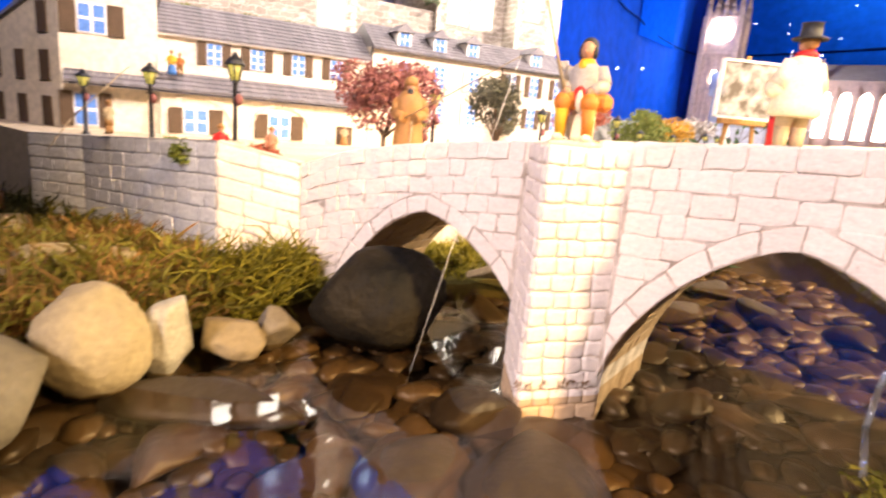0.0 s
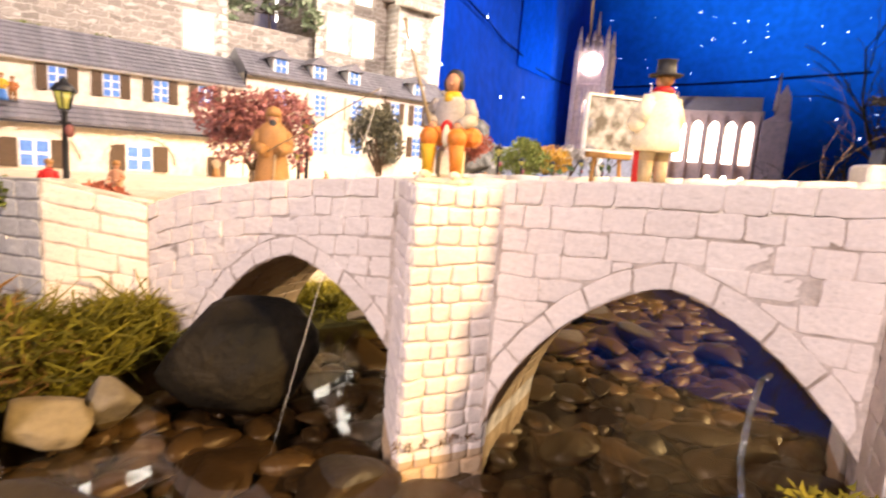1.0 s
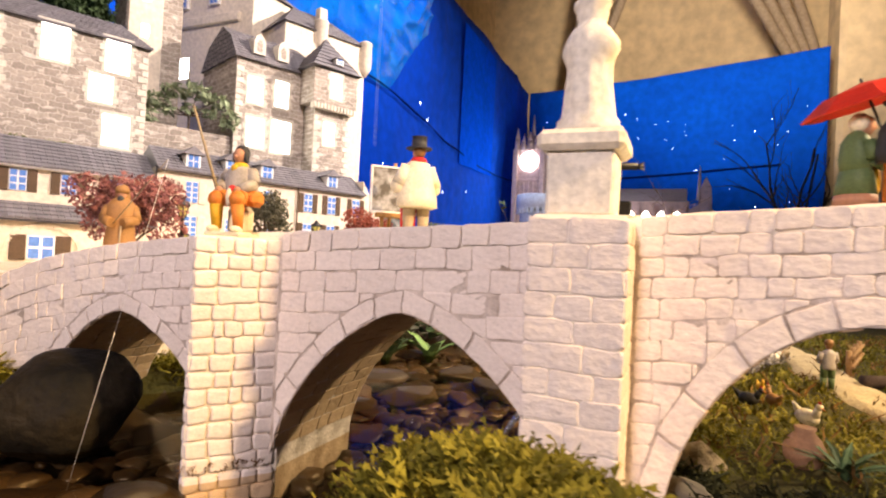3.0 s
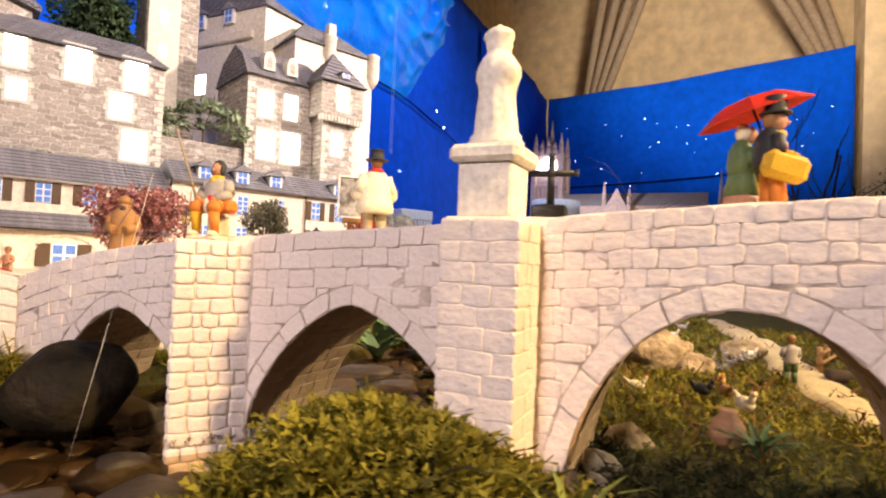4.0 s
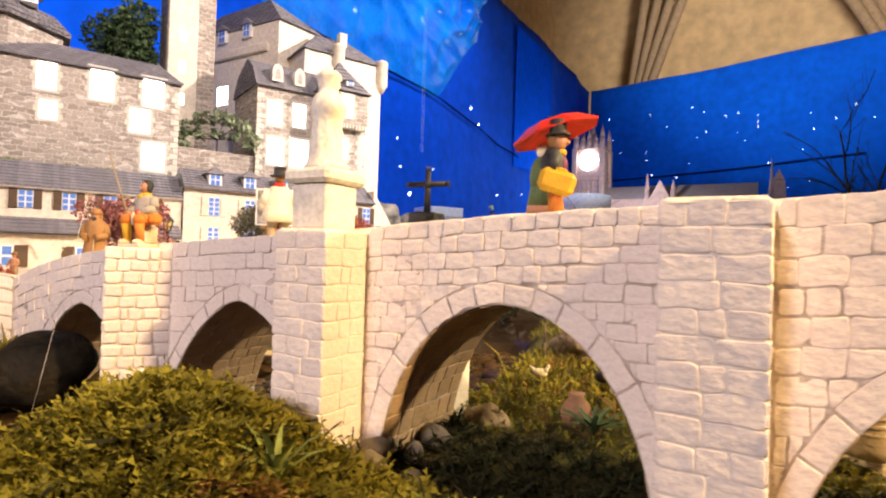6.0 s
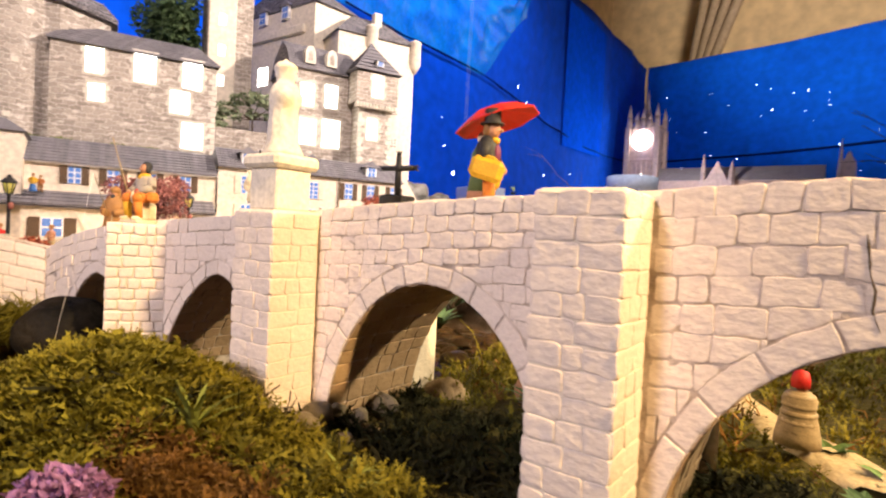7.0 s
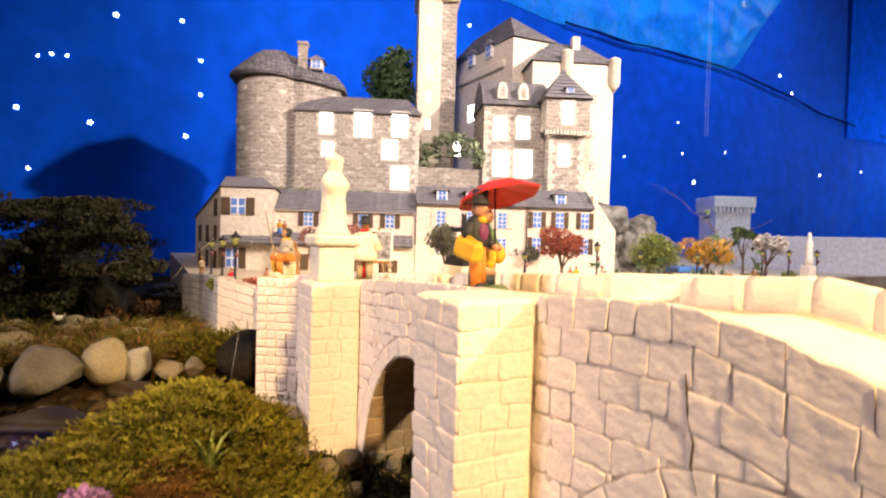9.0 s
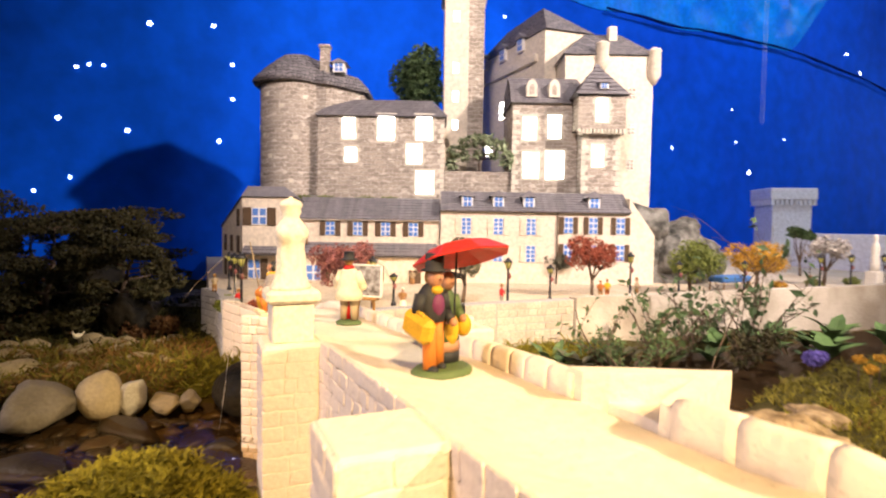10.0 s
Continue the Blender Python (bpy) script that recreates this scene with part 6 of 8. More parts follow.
tree(p.x, p.y, p.z, 0.46, crown(0.165, 0.11, 0.14, 0.37, 50, 16), L_VINE, 6000, 0.009, "dark green tree behind the castle range", 50, 0.012, hang=0.8, group="castle trees")
p = VILLAGE @ Vector((0.270, 1.40, 0.452))
VINE = [((-0.070, 0.03, 0.080), (0.040, 0.03, 0.022)), ((-0.030, 0.01, 0.108), (0.040, 0.03, 0.020)), ((0.015, -0.02, 0.112), (0.045, 0.03, 0.022)), ((0.060, -0.03, 0.095), (0.035, 0.03, 0.022)), ((0.085, -0.05, 0.050), (0.022, 0.03, 0.035)),
                            ((-0.090, 0.04, 0.040), (0.020, 0.03, 0.028)), ((0.000, 0, 0.068), (0.022, 0.02, 0.014)), ((-0.045, 0.02, 0.055), (0.016, 0.02, 0.014)), ((0.045, -0.02, 0.060), (0.014, 0.02, 0.014))]
tree(p.x, p.y, p.z, 0.12, [(tuple(VILLAGE @ Vector(c)), (r[1], r[0], r[2])) for c, r in VINE], L_SAGE, 620, 0.0105, "small vine-leaved tree on the castle terrace", 51, 0.0035, 9, group="castle trees")
for k, (s_, y_) in enumerate(((-0.22, 1.33), (-0.10, 1.335), (-0.02, 1.335), (-0.29, 1.33))):
    p = VILLAGE @ Vector((s_, y_, 0.352))
    V, F = leaf_cloud([((0, 0, 0.010), (0.035, 0.012, 0.012))], 260, 0.004, 60 + k)
    tagged(from_data("wall_plant", V, F, L_GREEN), "low green plant growing behind the roof ridge", "plant", "wall plants").matrix_world = at(p.x, p.y, p.z, 67)


def rosette(x, y, z, n, length, width, material, label, seed, rise=0.8, name="plant", group=""):
    r = random.Random(seed)
    vs, fs = [], []
    for k in range(n):
        a = 2 * math.pi * k / n + r.uniform(-0.3, 0.3)
        l, t = length * r.uniform(0.6, 1.1), rise * r.uniform(0.5, 1.2)
        d, sd = Vector((math.cos(a), math.sin(a), 0)), Vector((-math.sin(a), math.cos(a), 0))
        b = len(vs)
        for f, w in ((0, 0.5), (0.35, 1.0), (0.7, 0.8), (1.0, 0.05)):
            c = d * (l * f * (0.35 + 0.5 * f)) + Vector((0, 0, l * t * (f - 0.42 * f * f)))
            vs += [c - sd * width * w / 2, c + Vector((0, 0, -width * 0.15 * w)), c + sd * width * w / 2]
        for j in range(3):
            q = b + j * 3
            fs += [(q, q + 1, q + 4, q + 3), (q + 1, q + 2, q + 5, q + 4)]
    ob = from_data(name, vs, fs, material)
    ob.matrix_world = at(x, y, z)
    return tagged(ob, label, "plant", group)


rosette(0.052, -0.088, ground_z(0.052, -0.088), 15, 0.034, 0.0036, L_GREEN, "green sprig of pointed blades in the moss", 1, 1.7)
rosette(0.120, -0.03, ground_z(0.12, -0.03), 12, 0.03, 0.003, L_GREEN, "small spiky green plant in the moss", 2, 1.0)
rosette(0.135, 0.195, ground_z(0.135, 0.195), 22, 0.040, 0.005, L_VINE, "dark green fern under the arch", 3, 0.9)
for k, (x, y) in enumerate(((0.35, 0.25), (0.385, 0.22), (0.40, 0.28), (0.42, 0.20), (0.37, 0.17))):
    rosette(x, y, ground_z(x, y), 9, 0.022, 0.010, L_BROAD, "low plant with round green leaves", 10 + k, 0.8, group="meadow plants")
for k, (x, y) in enumerate(((-0.40, 1.15), (-0.37, 1.3), (-0.42, 1.42), (-0.34, 1.5), (-0.30, 1.2), (-0.45, 1.05), (-0.36, 1.65))):
    rosette(x, y, 0.01, 10, 0.085, 0.038, L_BROAD, "broad-leaved green plant below the river wall", 30 + k, 1.0, group="bank plants")
for k, (x, y, z, m_, lab) in enumerate(((0.082, -0.168, 0.052, L_LILAC, "lilac hydrangea head in the moss"), (-0.20, 1.0, 0.05, L_BLUE, "violet-blue heather beside the river"), (0.276, 0.365, 0.042, L_ORANGE, "small orange flowers behind the arch"))):
    V, F = leaf_cloud([((0, 0, 0), (0.019, 0.019, 0.015)), ((0.008, 0.006, 0.004), (0.014, 0.014, 0.012))], 1000, 0.0030, 80 + k)
    fl = thing("flower", lab, "flower", at(x, y, z) @ Matrix.Scale(0.55 if m_ is L_ORANGE else 1.0, 4))
    from_data("bloom", V, F, m_, fl)
    bm = bmesh.new()
    tube(bm, (0, 0, ground_z(x, y) - z - 0.002), (0, 0, 0.0), 0.0012, seg=5)
    part("stem", bm, M_BARK, fl)
for k, (x, y) in enumerate(((-0.10, 0.96), (-0.06, 0.92), (-0.085, 0.99))):
    V, F = leaf_cloud([((0, 0, 0.045), (0.010, 0.010, 0.007))], 120, 0.004, 90 + k)
    fl = thing("flower", "small yellow flower head beside the river", "flower", at(x, y, ground_z(x, y)), "yellow flowers")
    from_data("bloom", V, F, L_GOLD, fl)
    bm = bmesh.new()
    tube(bm, (0, 0, -0.002), (0, 0, 0.045), 0.001, seg=5)
    part("stem", bm, M_BARK, fl)


def bramble(x, y, z, h, spread, n, seed, label, leaves=None, count=0, r0=0.0022, name="bramble", steps=7):
    r = random.Random(seed)
    ob = thing(name, label, "shrub", at(x, y, z), "shrubs")
    bm = bmesh.new()
    tips = []

    def grow(p, d, l, rad, depth):
        for k in range(steps):
            q = p + d * (l / steps)
            tube(bm, p, q, rad, rad * 0.9, 4)
            rad *= 0.9
            p = q
            d = (d + Vector((r.uniform(-1, 1), r.uniform(-1, 1), r.uniform(-0.7, 0.6))) * 0.22).normalized()
            tips.append(p.copy())
            if depth and r.random() < 0.5:
                grow(p, (d + Vector((r.uniform(-1, 1), r.uniform(-1, 1), r.uniform(-0.2, 0.7)))).normalized(), l * 0.4, rad * 0.7, depth - 1)
    for k in range(n):
        a = r.uniform(0, 2 * math.pi)
        grow(Vector((0, 0, -0.003)), Vector((math.cos(a) * spread, math.sin(a) * spread, 1.0)).normalized(), h * r.uniform(0.6, 1.1), r0, 2)
    part("thicket", bm, M_BARK, ob)
    if leaves:
        s = h * 0.07
        V, F = leaf_cloud([(tuple(t), (s, s, s)) for t in tips], count, min(h, 0.3) * 0.055, seed)
        from_data("foliage", V, F, leaves, ob)
    return ob


bramble(-0.41, 1.08, 0.0, 0.23, 0.7, 9, 41, "tall tangled bramble arching over the river wall", L_VINE, 170)
bramble(-0.42, 0.70, 0.0, 0.13, 0.9, 8, 42, "tangled bramble rooted beside the river wall", L_VINE, 200)
for k, (x, y) in enumerate(((-0.44, 0.64), (-0.42, 0.71), (-0.45, 0.78), (-0.41, 0.85), (-0.44, 0.90), (-0.40, 0.97), (-0.46, 1.22), (-0.43, 1.33), (-0.46, 1.5))):
    rosette(x, y, 0.0, 13, 0.055, 0.022, L_VINE if k % 2 else L_GREY, "dark leafy plant at the foot of the river wall", 70 + k, 1.1, group="river plants")
bramble(-0.40, 0.82, 0.0, 0.15, 0.6, 9, 1, "tangled bramble rooted beside the river wall", L_VINE, 200)
bramble(-0.44, 0.95, 0.0, 0.16, 0.6, 8, 2, "tangled bramble rooted beside the river wall", L_VINE, 150)
bramble(-0.36, 0.70, 0.0, 0.09, 0.9, 8, 3, "low tangled bramble in the shallows", L_VINE, 400)
bramble(-0.30, 0.95, 0.01, 0.11, 0.8, 8, 4, "low tangled bramble on the bank", L_DARK, 700)
bramble(1.20, 6.3, -0.0, 1.5, 0.25, 6, 5, "bare tall shrub far behind the bridge", None, 0, 0.02)
bramble(1.45, 6.2, -0.0, 0.9, 0.5, 8, 6, "dark low shrub far behind the bridge", L_DARK, 900, 0.016)
bramble(0.95, 6.4, -0.0, 0.7, 0.6, 6, 7, "dry brown shrub far behind the bridge", L_GREY, 300, 0.012)
bramble(-0.03, 0.52, ground_z(-0.03, 0.52), 0.28, 0.12, 1, 51, "thin bare twig standing in the meadow", None, 0, 0.0016, "twig", 8)
bramble(-0.02, 2.6, 0.05, 0.28, 1.1, 3, 8, "bare rust-brown twig arching over the meadow", None, 0, 0.005)
for k, (x, y) in enumerate(((0.033, -0.012), (0.012, -0.02), (0.262, -0.01), (0.23, -0.014))):
    bramble(x, y, ground_z(x, y), 0.03, 0.7, 2, 20 + k, "dry twig against the buttress", None, 0, 0.0008, "twig", 4)

# plants and flat stones seen through the first two arches
for k, (x, y, l, m_) in enumerate(((-0.40, 0.50, 0.06, L_VINE), (-0.46, 0.60, 0.07, L_VINE), (-0.35, 0.56, 0.055, L_BROAD), (-0.49, 0.46, 0.05, L_BROAD), (-0.50, 0.33, 0.05, L_GOLD), (-0.52, 0.38, 0.06, L_GREEN), (-0.47, 0.70, 0.07, L_VINE), (-0.29, 0.62, 0.05, L_VINE))):
    rosette(x, y, -0.012, 14, l, l * 0.34, m_, "leafy green plant at the foot of the river wall", 50 + k, 1.3, group="river plants")
for k, (x, y, a) in enumerate(((-0.27, 0.33, 0.045), (-0.35, 0.37, 0.05), (-0.20, 0.42, 0.04), (-0.42, 0.34, 0.035), (-0.47, 0.29, 0.028), (-0.26, 0.47, 0.045))):
    rock("flat_stone", rock_mesh("flat_stone", 100 + k, rough_=0.4, material=M_ROCK, facets=10, lim=(0.5, 0.8)), x, y, -0.006, a, a * 0.7, a * 0.28, 50 * k, "flat tan stone breaking the water behind the bridge", "flat stones")

# clear hose hanging under the second arch
M_HOSE = bpy.data.materials.new("clear_plastic")
M_HOSE.use_nodes = True
_b = M_HOSE.node_tree.nodes["Principled BSDF"]
_b.inputs["Base Color"].default_value = (0.92, 0.95, 0.97, 1)
_b.inputs["Roughness"].default_value, _b.inputs["IOR"].default_value, _b.inputs["Transmission Weight"].default_value = 0.08, 1.4, 0.9
bm = bmesh.new()
path_ = [Vector(p) for p in ((-0.080, 0.172, 0.052), (-0.086, 0.160, 0.050), (-0.092, 0.130, 0.036), (-0.095, 0.100, 0.018), (-0.092, 0.070, 0.0), (-0.086, 0.050, -0.016))]
for a, b in zip(path_, path_[1:]):
    tube(bm, a, b, 0.0021, seg=10)
    ball(bm, b, 0.0021, 10)
tagged(part("hose", bm, M_HOSE, smooth=True), "clear plastic hose feeding the river under the bridge", "hose")

# rail fence, log and clay pot in the meadow
fence = thing("rail_fence", "low weathered wooden rail fence beside the meadow path", "fence", at(0.245, 0.655, ground_z(0.245, 0.655), 72))
for k in range(4):
    bm = bmesh.new()
    tube(bm, (k * 0.055, 0, -0.004), (k * 0.055, 0.001, 0.036), 0.0042, 0.0036, 8)
    part("post", bm, M_WOOD, fence)
for z in (0.014, 0.028):
    bm = bmesh.new()
    tube(bm, (-0.008, -0.004, z), (0.173, -0.004, z + 0.002), 0.0026, 0.0022, 7)
    part("rail", bm, M_WOOD, fence)
bm = bmesh.new()
tube(bm, (-0.032, 0, 0.007), (0.032, 0.004, 0.008), 0.009, 0.0075, 10)
rough(bm, 0.0015, 90)
log = part("log", bm, M_BARK, smooth=True)
log.matrix_world = at(0.275, 0.60, ground_z(0.275, 0.60), 20)
tagged(log, "short dark mossy log lying beside the path", "log")
M_CLAY = mat("terracotta", (0.34, 0.19, 0.11), 0.85, 0.2, second=(0.22, 0.12, 0.07), scale=40, bump=0.0008, bump_scale=160)
bm = bmesh.new()
lathe(bm, [(0.010, 0), (0.014, 0.008), (0.0145, 0.014), (0.011, 0.021), (0.0065, 0.026), (0.0075, 0.030), (0.0055, 0.0295)], 16)
pot = part("pot", bm, M_CLAY, smooth=True)
pot.matrix_world = at(0.114, 0.216, ground_z(0.114, 0.216) - 0.002, 0)
tagged(pot, "small brown terracotta pot half sunk in moss", "pot")
bramble(0.119, 0.633, ground_z(0.119, 0.633), 0.04, 1.0, 9, 31, "pale dry bush beside the meadow path", L_SILVER, 500, 0.0007, "dry_bush", 5)

bm = bmesh.new()
box(bm, -0.07, 0.07, -0.022, 0.022, -0.004, 0.004, 0.0015)
bmesh.ops.subdivide_edges(bm, edges=bm.edges, cuts=2, use_grid_fill=True)
rough(bm, 0.0012, 60)
slab_ = part("stone_slab", bm, M_ROCK_PALE)
slab_.matrix_world = Matrix.Translation((-0.415, 0.245, 0.016)) @ Euler((radians(-24), radians(6), radians(68))).to_matrix().to_4x4()
tagged(slab_, "tan stone slab leaning on the mossy bank", "stone slab")

# ---- on the bridge: pedestal, statue, cross, figures ----
ped = thing("pedestal", "off-white carved stone pedestal on the buttress", "pedestal", at(-0.0275, 0.027, 0.188))
bm = bmesh.new()
box(bm, -0.0172, 0.0172, -0.0172, 0.0172, 0, 0.034, 0.0015)
bmesh.ops.subdivide_edges(bm, edges=bm.edges, cuts=2, use_grid_fill=True)
rough(bm, 0.0006, 120)
part("shaft", bm, M_STATUE, ped)
bm = bmesh.new()
box(bm, -0.0222, 0.0222, -0.0222, 0.0222, 0.0335, 0.0445, 0.0028)
rough(bm, 0.0005, 140)
part("cap", bm, M_STATUE, ped)
bm = bmesh.new()
ROBE = [(0.0205, 0), (0.0207, 0.0030), (0.0184, 0.0045), (0.0182, 0.0070), (0.0156, 0.0100), (0.0146, 0.0150), (0.0135, 0.0210), (0.0128, 0.0280), (0.0123, 0.0340), (0.0124, 0.0375), (0.0130, 0.0415), (0.0136, 0.0455),
        (0.0137, 0.0495), (0.0128, 0.0535), (0.0104, 0.0574), (0.0079, 0.0600), (0.0080, 0.0625), (0.0089, 0.0655), (0.0090, 0.0688), (0.0104, 0.0704), (0.0103, 0.0728), (0.0078, 0.0752), (0.0032, 0.0768), (0.0012, 0.0792)]
rings = []
for r, z in ROBE:
    ring = []
    for k in range(40):
        a = 2 * math.pi * k / 40
        pleat = 0.0007 * math.cos(9 * a + 60 * z) * smooth(0.006, 0.012, z) * smooth(0.040, 0.032, z)
        arms = 0.0036 * math.exp(-((z - 0.0475) / 0.0050) ** 2) * max(0.0, math.cos(a - math.pi / 2)) ** 3
        elbow = 0.0040 * math.exp(-((z - 0.0465) / 0.0062) ** 2) * abs(math.cos(a)) ** 4
        face = 0.0016 * math.exp(-((z - 0.0652) / 0.0022) ** 2) * max(0.0, math.cos(a - math.pi / 2)) ** 6
        rr = r + pleat + arms + elbow + face
        ring.append(bm.verts.new((rr * math.cos(a), rr * math.sin(a) * (0.80 + 0.10 * smooth(0.008, 0.03, z)), z)))
    rings.append(ring)
for a, b in zip(rings, rings[1:]):
    for k in range(40):
        bm.faces.new((a[k], a[(k + 1) % 40], b[(k + 1) % 40], b[k]))
bm.faces.new(rings[0][::-1])
bm.faces.new(rings[-1])
rough(bm, 0.0006, 160)
st = part("statue", bm, M_STATUE, smooth=True)
st.matrix_world = at(-0.0275, 0.027, 0.2325, -32)
tagged(st, "white plaster robed statue on the pedestal", "statue")

cross = thing("wayside_cross", "black iron wayside cross on a dark block", "cross", at(-0.030, 0.176, 0.1985, 8))
bm = bmesh.new()
box(bm, -0.023, 0.023, -0.018, 0.018, -0.012, 0.0035, 0.002)
bmesh.ops.subdivide_edges(bm, edges=bm.edges, cuts=2, use_grid_fill=True)
rough(bm, 0.0008, 110)
part("white_pad", bm, M_STATUE, cross, "white plaster pad")
bm = bmesh.new()
box(bm, -0.0145, 0.0145, -0.0130, 0.0130, 0.0030, 0.0145, 0.0015)
bmesh.ops.subdivide_edges(bm, edges=bm.edges, cuts=2, use_grid_fill=True)
rough(bm, 0.0012, 130)
part("base_block", bm, M_IRON, cross)
bm = bmesh.new()
tube(bm, (0, 0, 0.013), (0, 0, 0.056), 0.0036, 0.0029, 8)
tube(bm, (-0.019, 0, 0.043), (0.019, 0, 0.043), 0.0029, 0.0029, 8)
ball(bm, (0, 0, 0.043), 0.0050, 8)
for c, d in (((0, 0, 0.056), (0, 0, 1)), ((-0.019, 0, 0.043), (-1, 0, 0)), ((0.019, 0, 0.043), (1, 0, 0))):
    for k in range(4):
        a = k * math.pi / 2 + 0.4
        o = Vector((math.cos(a), math.sin(a), 0)) if d[2] else Vector((0, math.cos(a), math.sin(a)))
        tube(bm, Vector(c) - Vector(d) * 0.002, Vector(c) + Vector(d) * 0.005 + o * 0.003, 0.0014, 0.0006, 5)
part("iron_cross", bm, M_IRON, cross)

FIG = [C_SKIN, C_WHITE, C_RED, C_BLACK, C_BROWN, C_YELLOW, C_GREY, C_ORANGE, C_GREEN, C_RUST, C_BLUE, C_UMB, C_SAND, M_WOOD, C_PURPLE]
SKIN, WHITE_, RED, BLACK, BROWN, YELLOW, GREY, ORANGE, GREEN, RUST, BLUE, UMB, SAND, WOOD, PURPLE = range(15)


def figure(bm, m, h, legs, coat, sleeve, hat, skirt=False, scarf=None, brim=True, bare=False):
    """A plain turned figurine standing at m, facing local -y."""
    def L(p):
        return m @ Vector(p)

    def limb(a, b, r0, r1, c):
        tube(bm, L((a[0] * h, a[1] * h, a[2] * h)), L((b[0] * h, b[1] * h, b[2] * h)), r0 * h, r1 * h, 10, c)
    if skirt:
        lathe(bm, [(0.19 * h, 0.02 * h), (0.17 * h, 0.15 * h), (0.12 * h, 0.42 * h), (0.10 * h, 0.50 * h)], 14, legs, m, 0.85)
    else:
        for s in (-1, 1):
            limb((s * 0.065, 0, 0.47), (s * 0.075, -0.01, 0.24), 0.075, 0.06, legs)
            limb((s * 0.075, -0.01, 0.25), (s * 0.08, 0.0, 0.03), 0.06, 0.045, legs)
            ball(bm, L((s * 0.08 * h, -0.03 * h, 0.03 * h)), (0.045 * h, 0.07 * h, 0.03 * h), 8, BLACK)
    lathe(bm, [(0.135 * h, 0.40 * h), (0.14 * h, 0.46 * h), (0.115 * h, 0.56 * h), (0.13 * h, 0.68 * h), (0.115 * h, 0.74 * h), (0.05 * h, 0.78 * h)], 14, coat, m, 0.75)
    for s in (-1, 1):
        limb((s * 0.125, 0, 0.72), (s * 0.17, -0.02, 0.56), 0.05, 0.048, sleeve)
        limb((s * 0.17, -0.02, 0.57), (s * 0.10, -0.13, 0.52), 0.045, 0.035, sleeve)
        ball(bm, L((s * 0.095 * h, -0.145 * h, 0.52 * h)), 0.032 * h, 8, SKIN)
    if scarf is not None:
        lathe(bm, [(0.07 * h, 0.745 * h), (0.085 * h, 0.77 * h), (0.06 * h, 0.80 * h)], 10, scarf, m)
    ball(bm, L((0, -0.008 * h, 0.855 * h)), (0.058 * h, 0.066 * h, 0.078 * h), 12, SKIN)
    ball(bm, L((0, 0.014 * h, 0.868 * h)), (0.062 * h, 0.064 * h, 0.074 * h), 10, hat if not brim else BROWN)
    if not bare:
        if brim:
            lathe(bm, [(0.122 * h, 0.880 * h), (0.125 * h, 0.892 * h), (0.075 * h, 0.905 * h), (0.070 * h, 0.995 * h), (0.078 * h, 1.0 * h)], 14, hat, m)
        else:
            lathe(bm, [(0.078 * h, 0.87 * h), (0.082 * h, 0.92 * h), (0.06 * h, 0.965 * h), (0.01 * h, 0.98 * h)], 12, hat, m)


def finish(name, bm, label, category="figurine", group="figurines"):
    ob = part(name, bm, FIG)
    return tagged(ob, label, category, group)


I4 = Matrix()
# painter, his back to the near parapet
bm = bmesh.new()
lathe(bm, [(0.0150, 0), (0.0155, 0.003), (0.012, 0.005)], 14, GREEN, I4, 0.8)
figure(bm, Matrix.Translation((0, 0, 0.003)), 0.082, SAND, WHITE_, WHITE_, BLACK, scarf=RED)
lathe(bm, [(0.0135, 0.0285), (0.0168, 0.0300), (0.0160, 0.0370), (0.0132, 0.0480), (0.0118, 0.0570), (0.0075, 0.0635), (0.0040, 0.0650)], 18, WHITE_, I4, 0.80)
for sx in (-1, 1):   # full sleeves
    tube(bm, (sx * 0.0095, 0, 0.0590), (sx * 0.0150, -0.002, 0.0465), 0.0052, 0.0062, 10, WHITE_)
    ball(bm, (sx * 0.0150, -0.003, 0.0455), 0.0062, 10, WHITE_)
tube(bm, (0.0045, -0.0054, 0.006), (0.0045, -0.0054, 0.034), 0.0058, 0.0066, 9, RED)
ob = finish("painter_figurine", bm, "painted figurine of a painter in cream smock and black hat")
ob.matrix_world = at(-0.170, 0.113, 0.1712, -130)
# easel with a picture
ez = thing("easel", "small wooden easel holding a framed grey picture", "easel", at(-0.205, 0.143, 0.170, 45))
for k, (a, b) in enumerate((((-0.012, 0, 0), (-0.009, 0.004, 0.052)), ((0.012, 0, 0), (0.009, 0.004, 0.052)), ((0, 0.022, 0), (0, 0.005, 0.072)))):
    bm = bmesh.new()
    tube(bm, a, b, 0.0016, seg=6)
    part("leg", bm, M_WOOD, ez)
bm = bmesh.new()
box(bm, -0.017, 0.017, -0.004, 0.004, 0.024, 0.028, 0.0006)
part("tray", bm, M_WOOD, ez)
bm = bmesh.new()
for a in ((-0.0225, -0.0210, 0.028, 0.068), (0.0210, 0.0225, 0.028, 0.068), (-0.0225, 0.0225, 0.028, 0.0295), (-0.0225, 0.0225, 0.0665, 0.068)):
    box(bm, a[0], a[1], -0.002, 0.002, a[2], a[3])
pic = part("picture", bm, M_WHITE, ez, "white picture frame")
M_PIC = mat("grey_painting", (0.42, 0.42, 0.44), 0.7, 0.3, second=(0.10, 0.09, 0.08), scale=130, amount=1.0)
bm = bmesh.new()
box(bm, -0.0210, 0.0210, -0.0008, 0.0012, 0.0295, 0.0665)
part("canvas", bm, M_PIC, pic, "grey and white painted canvas")

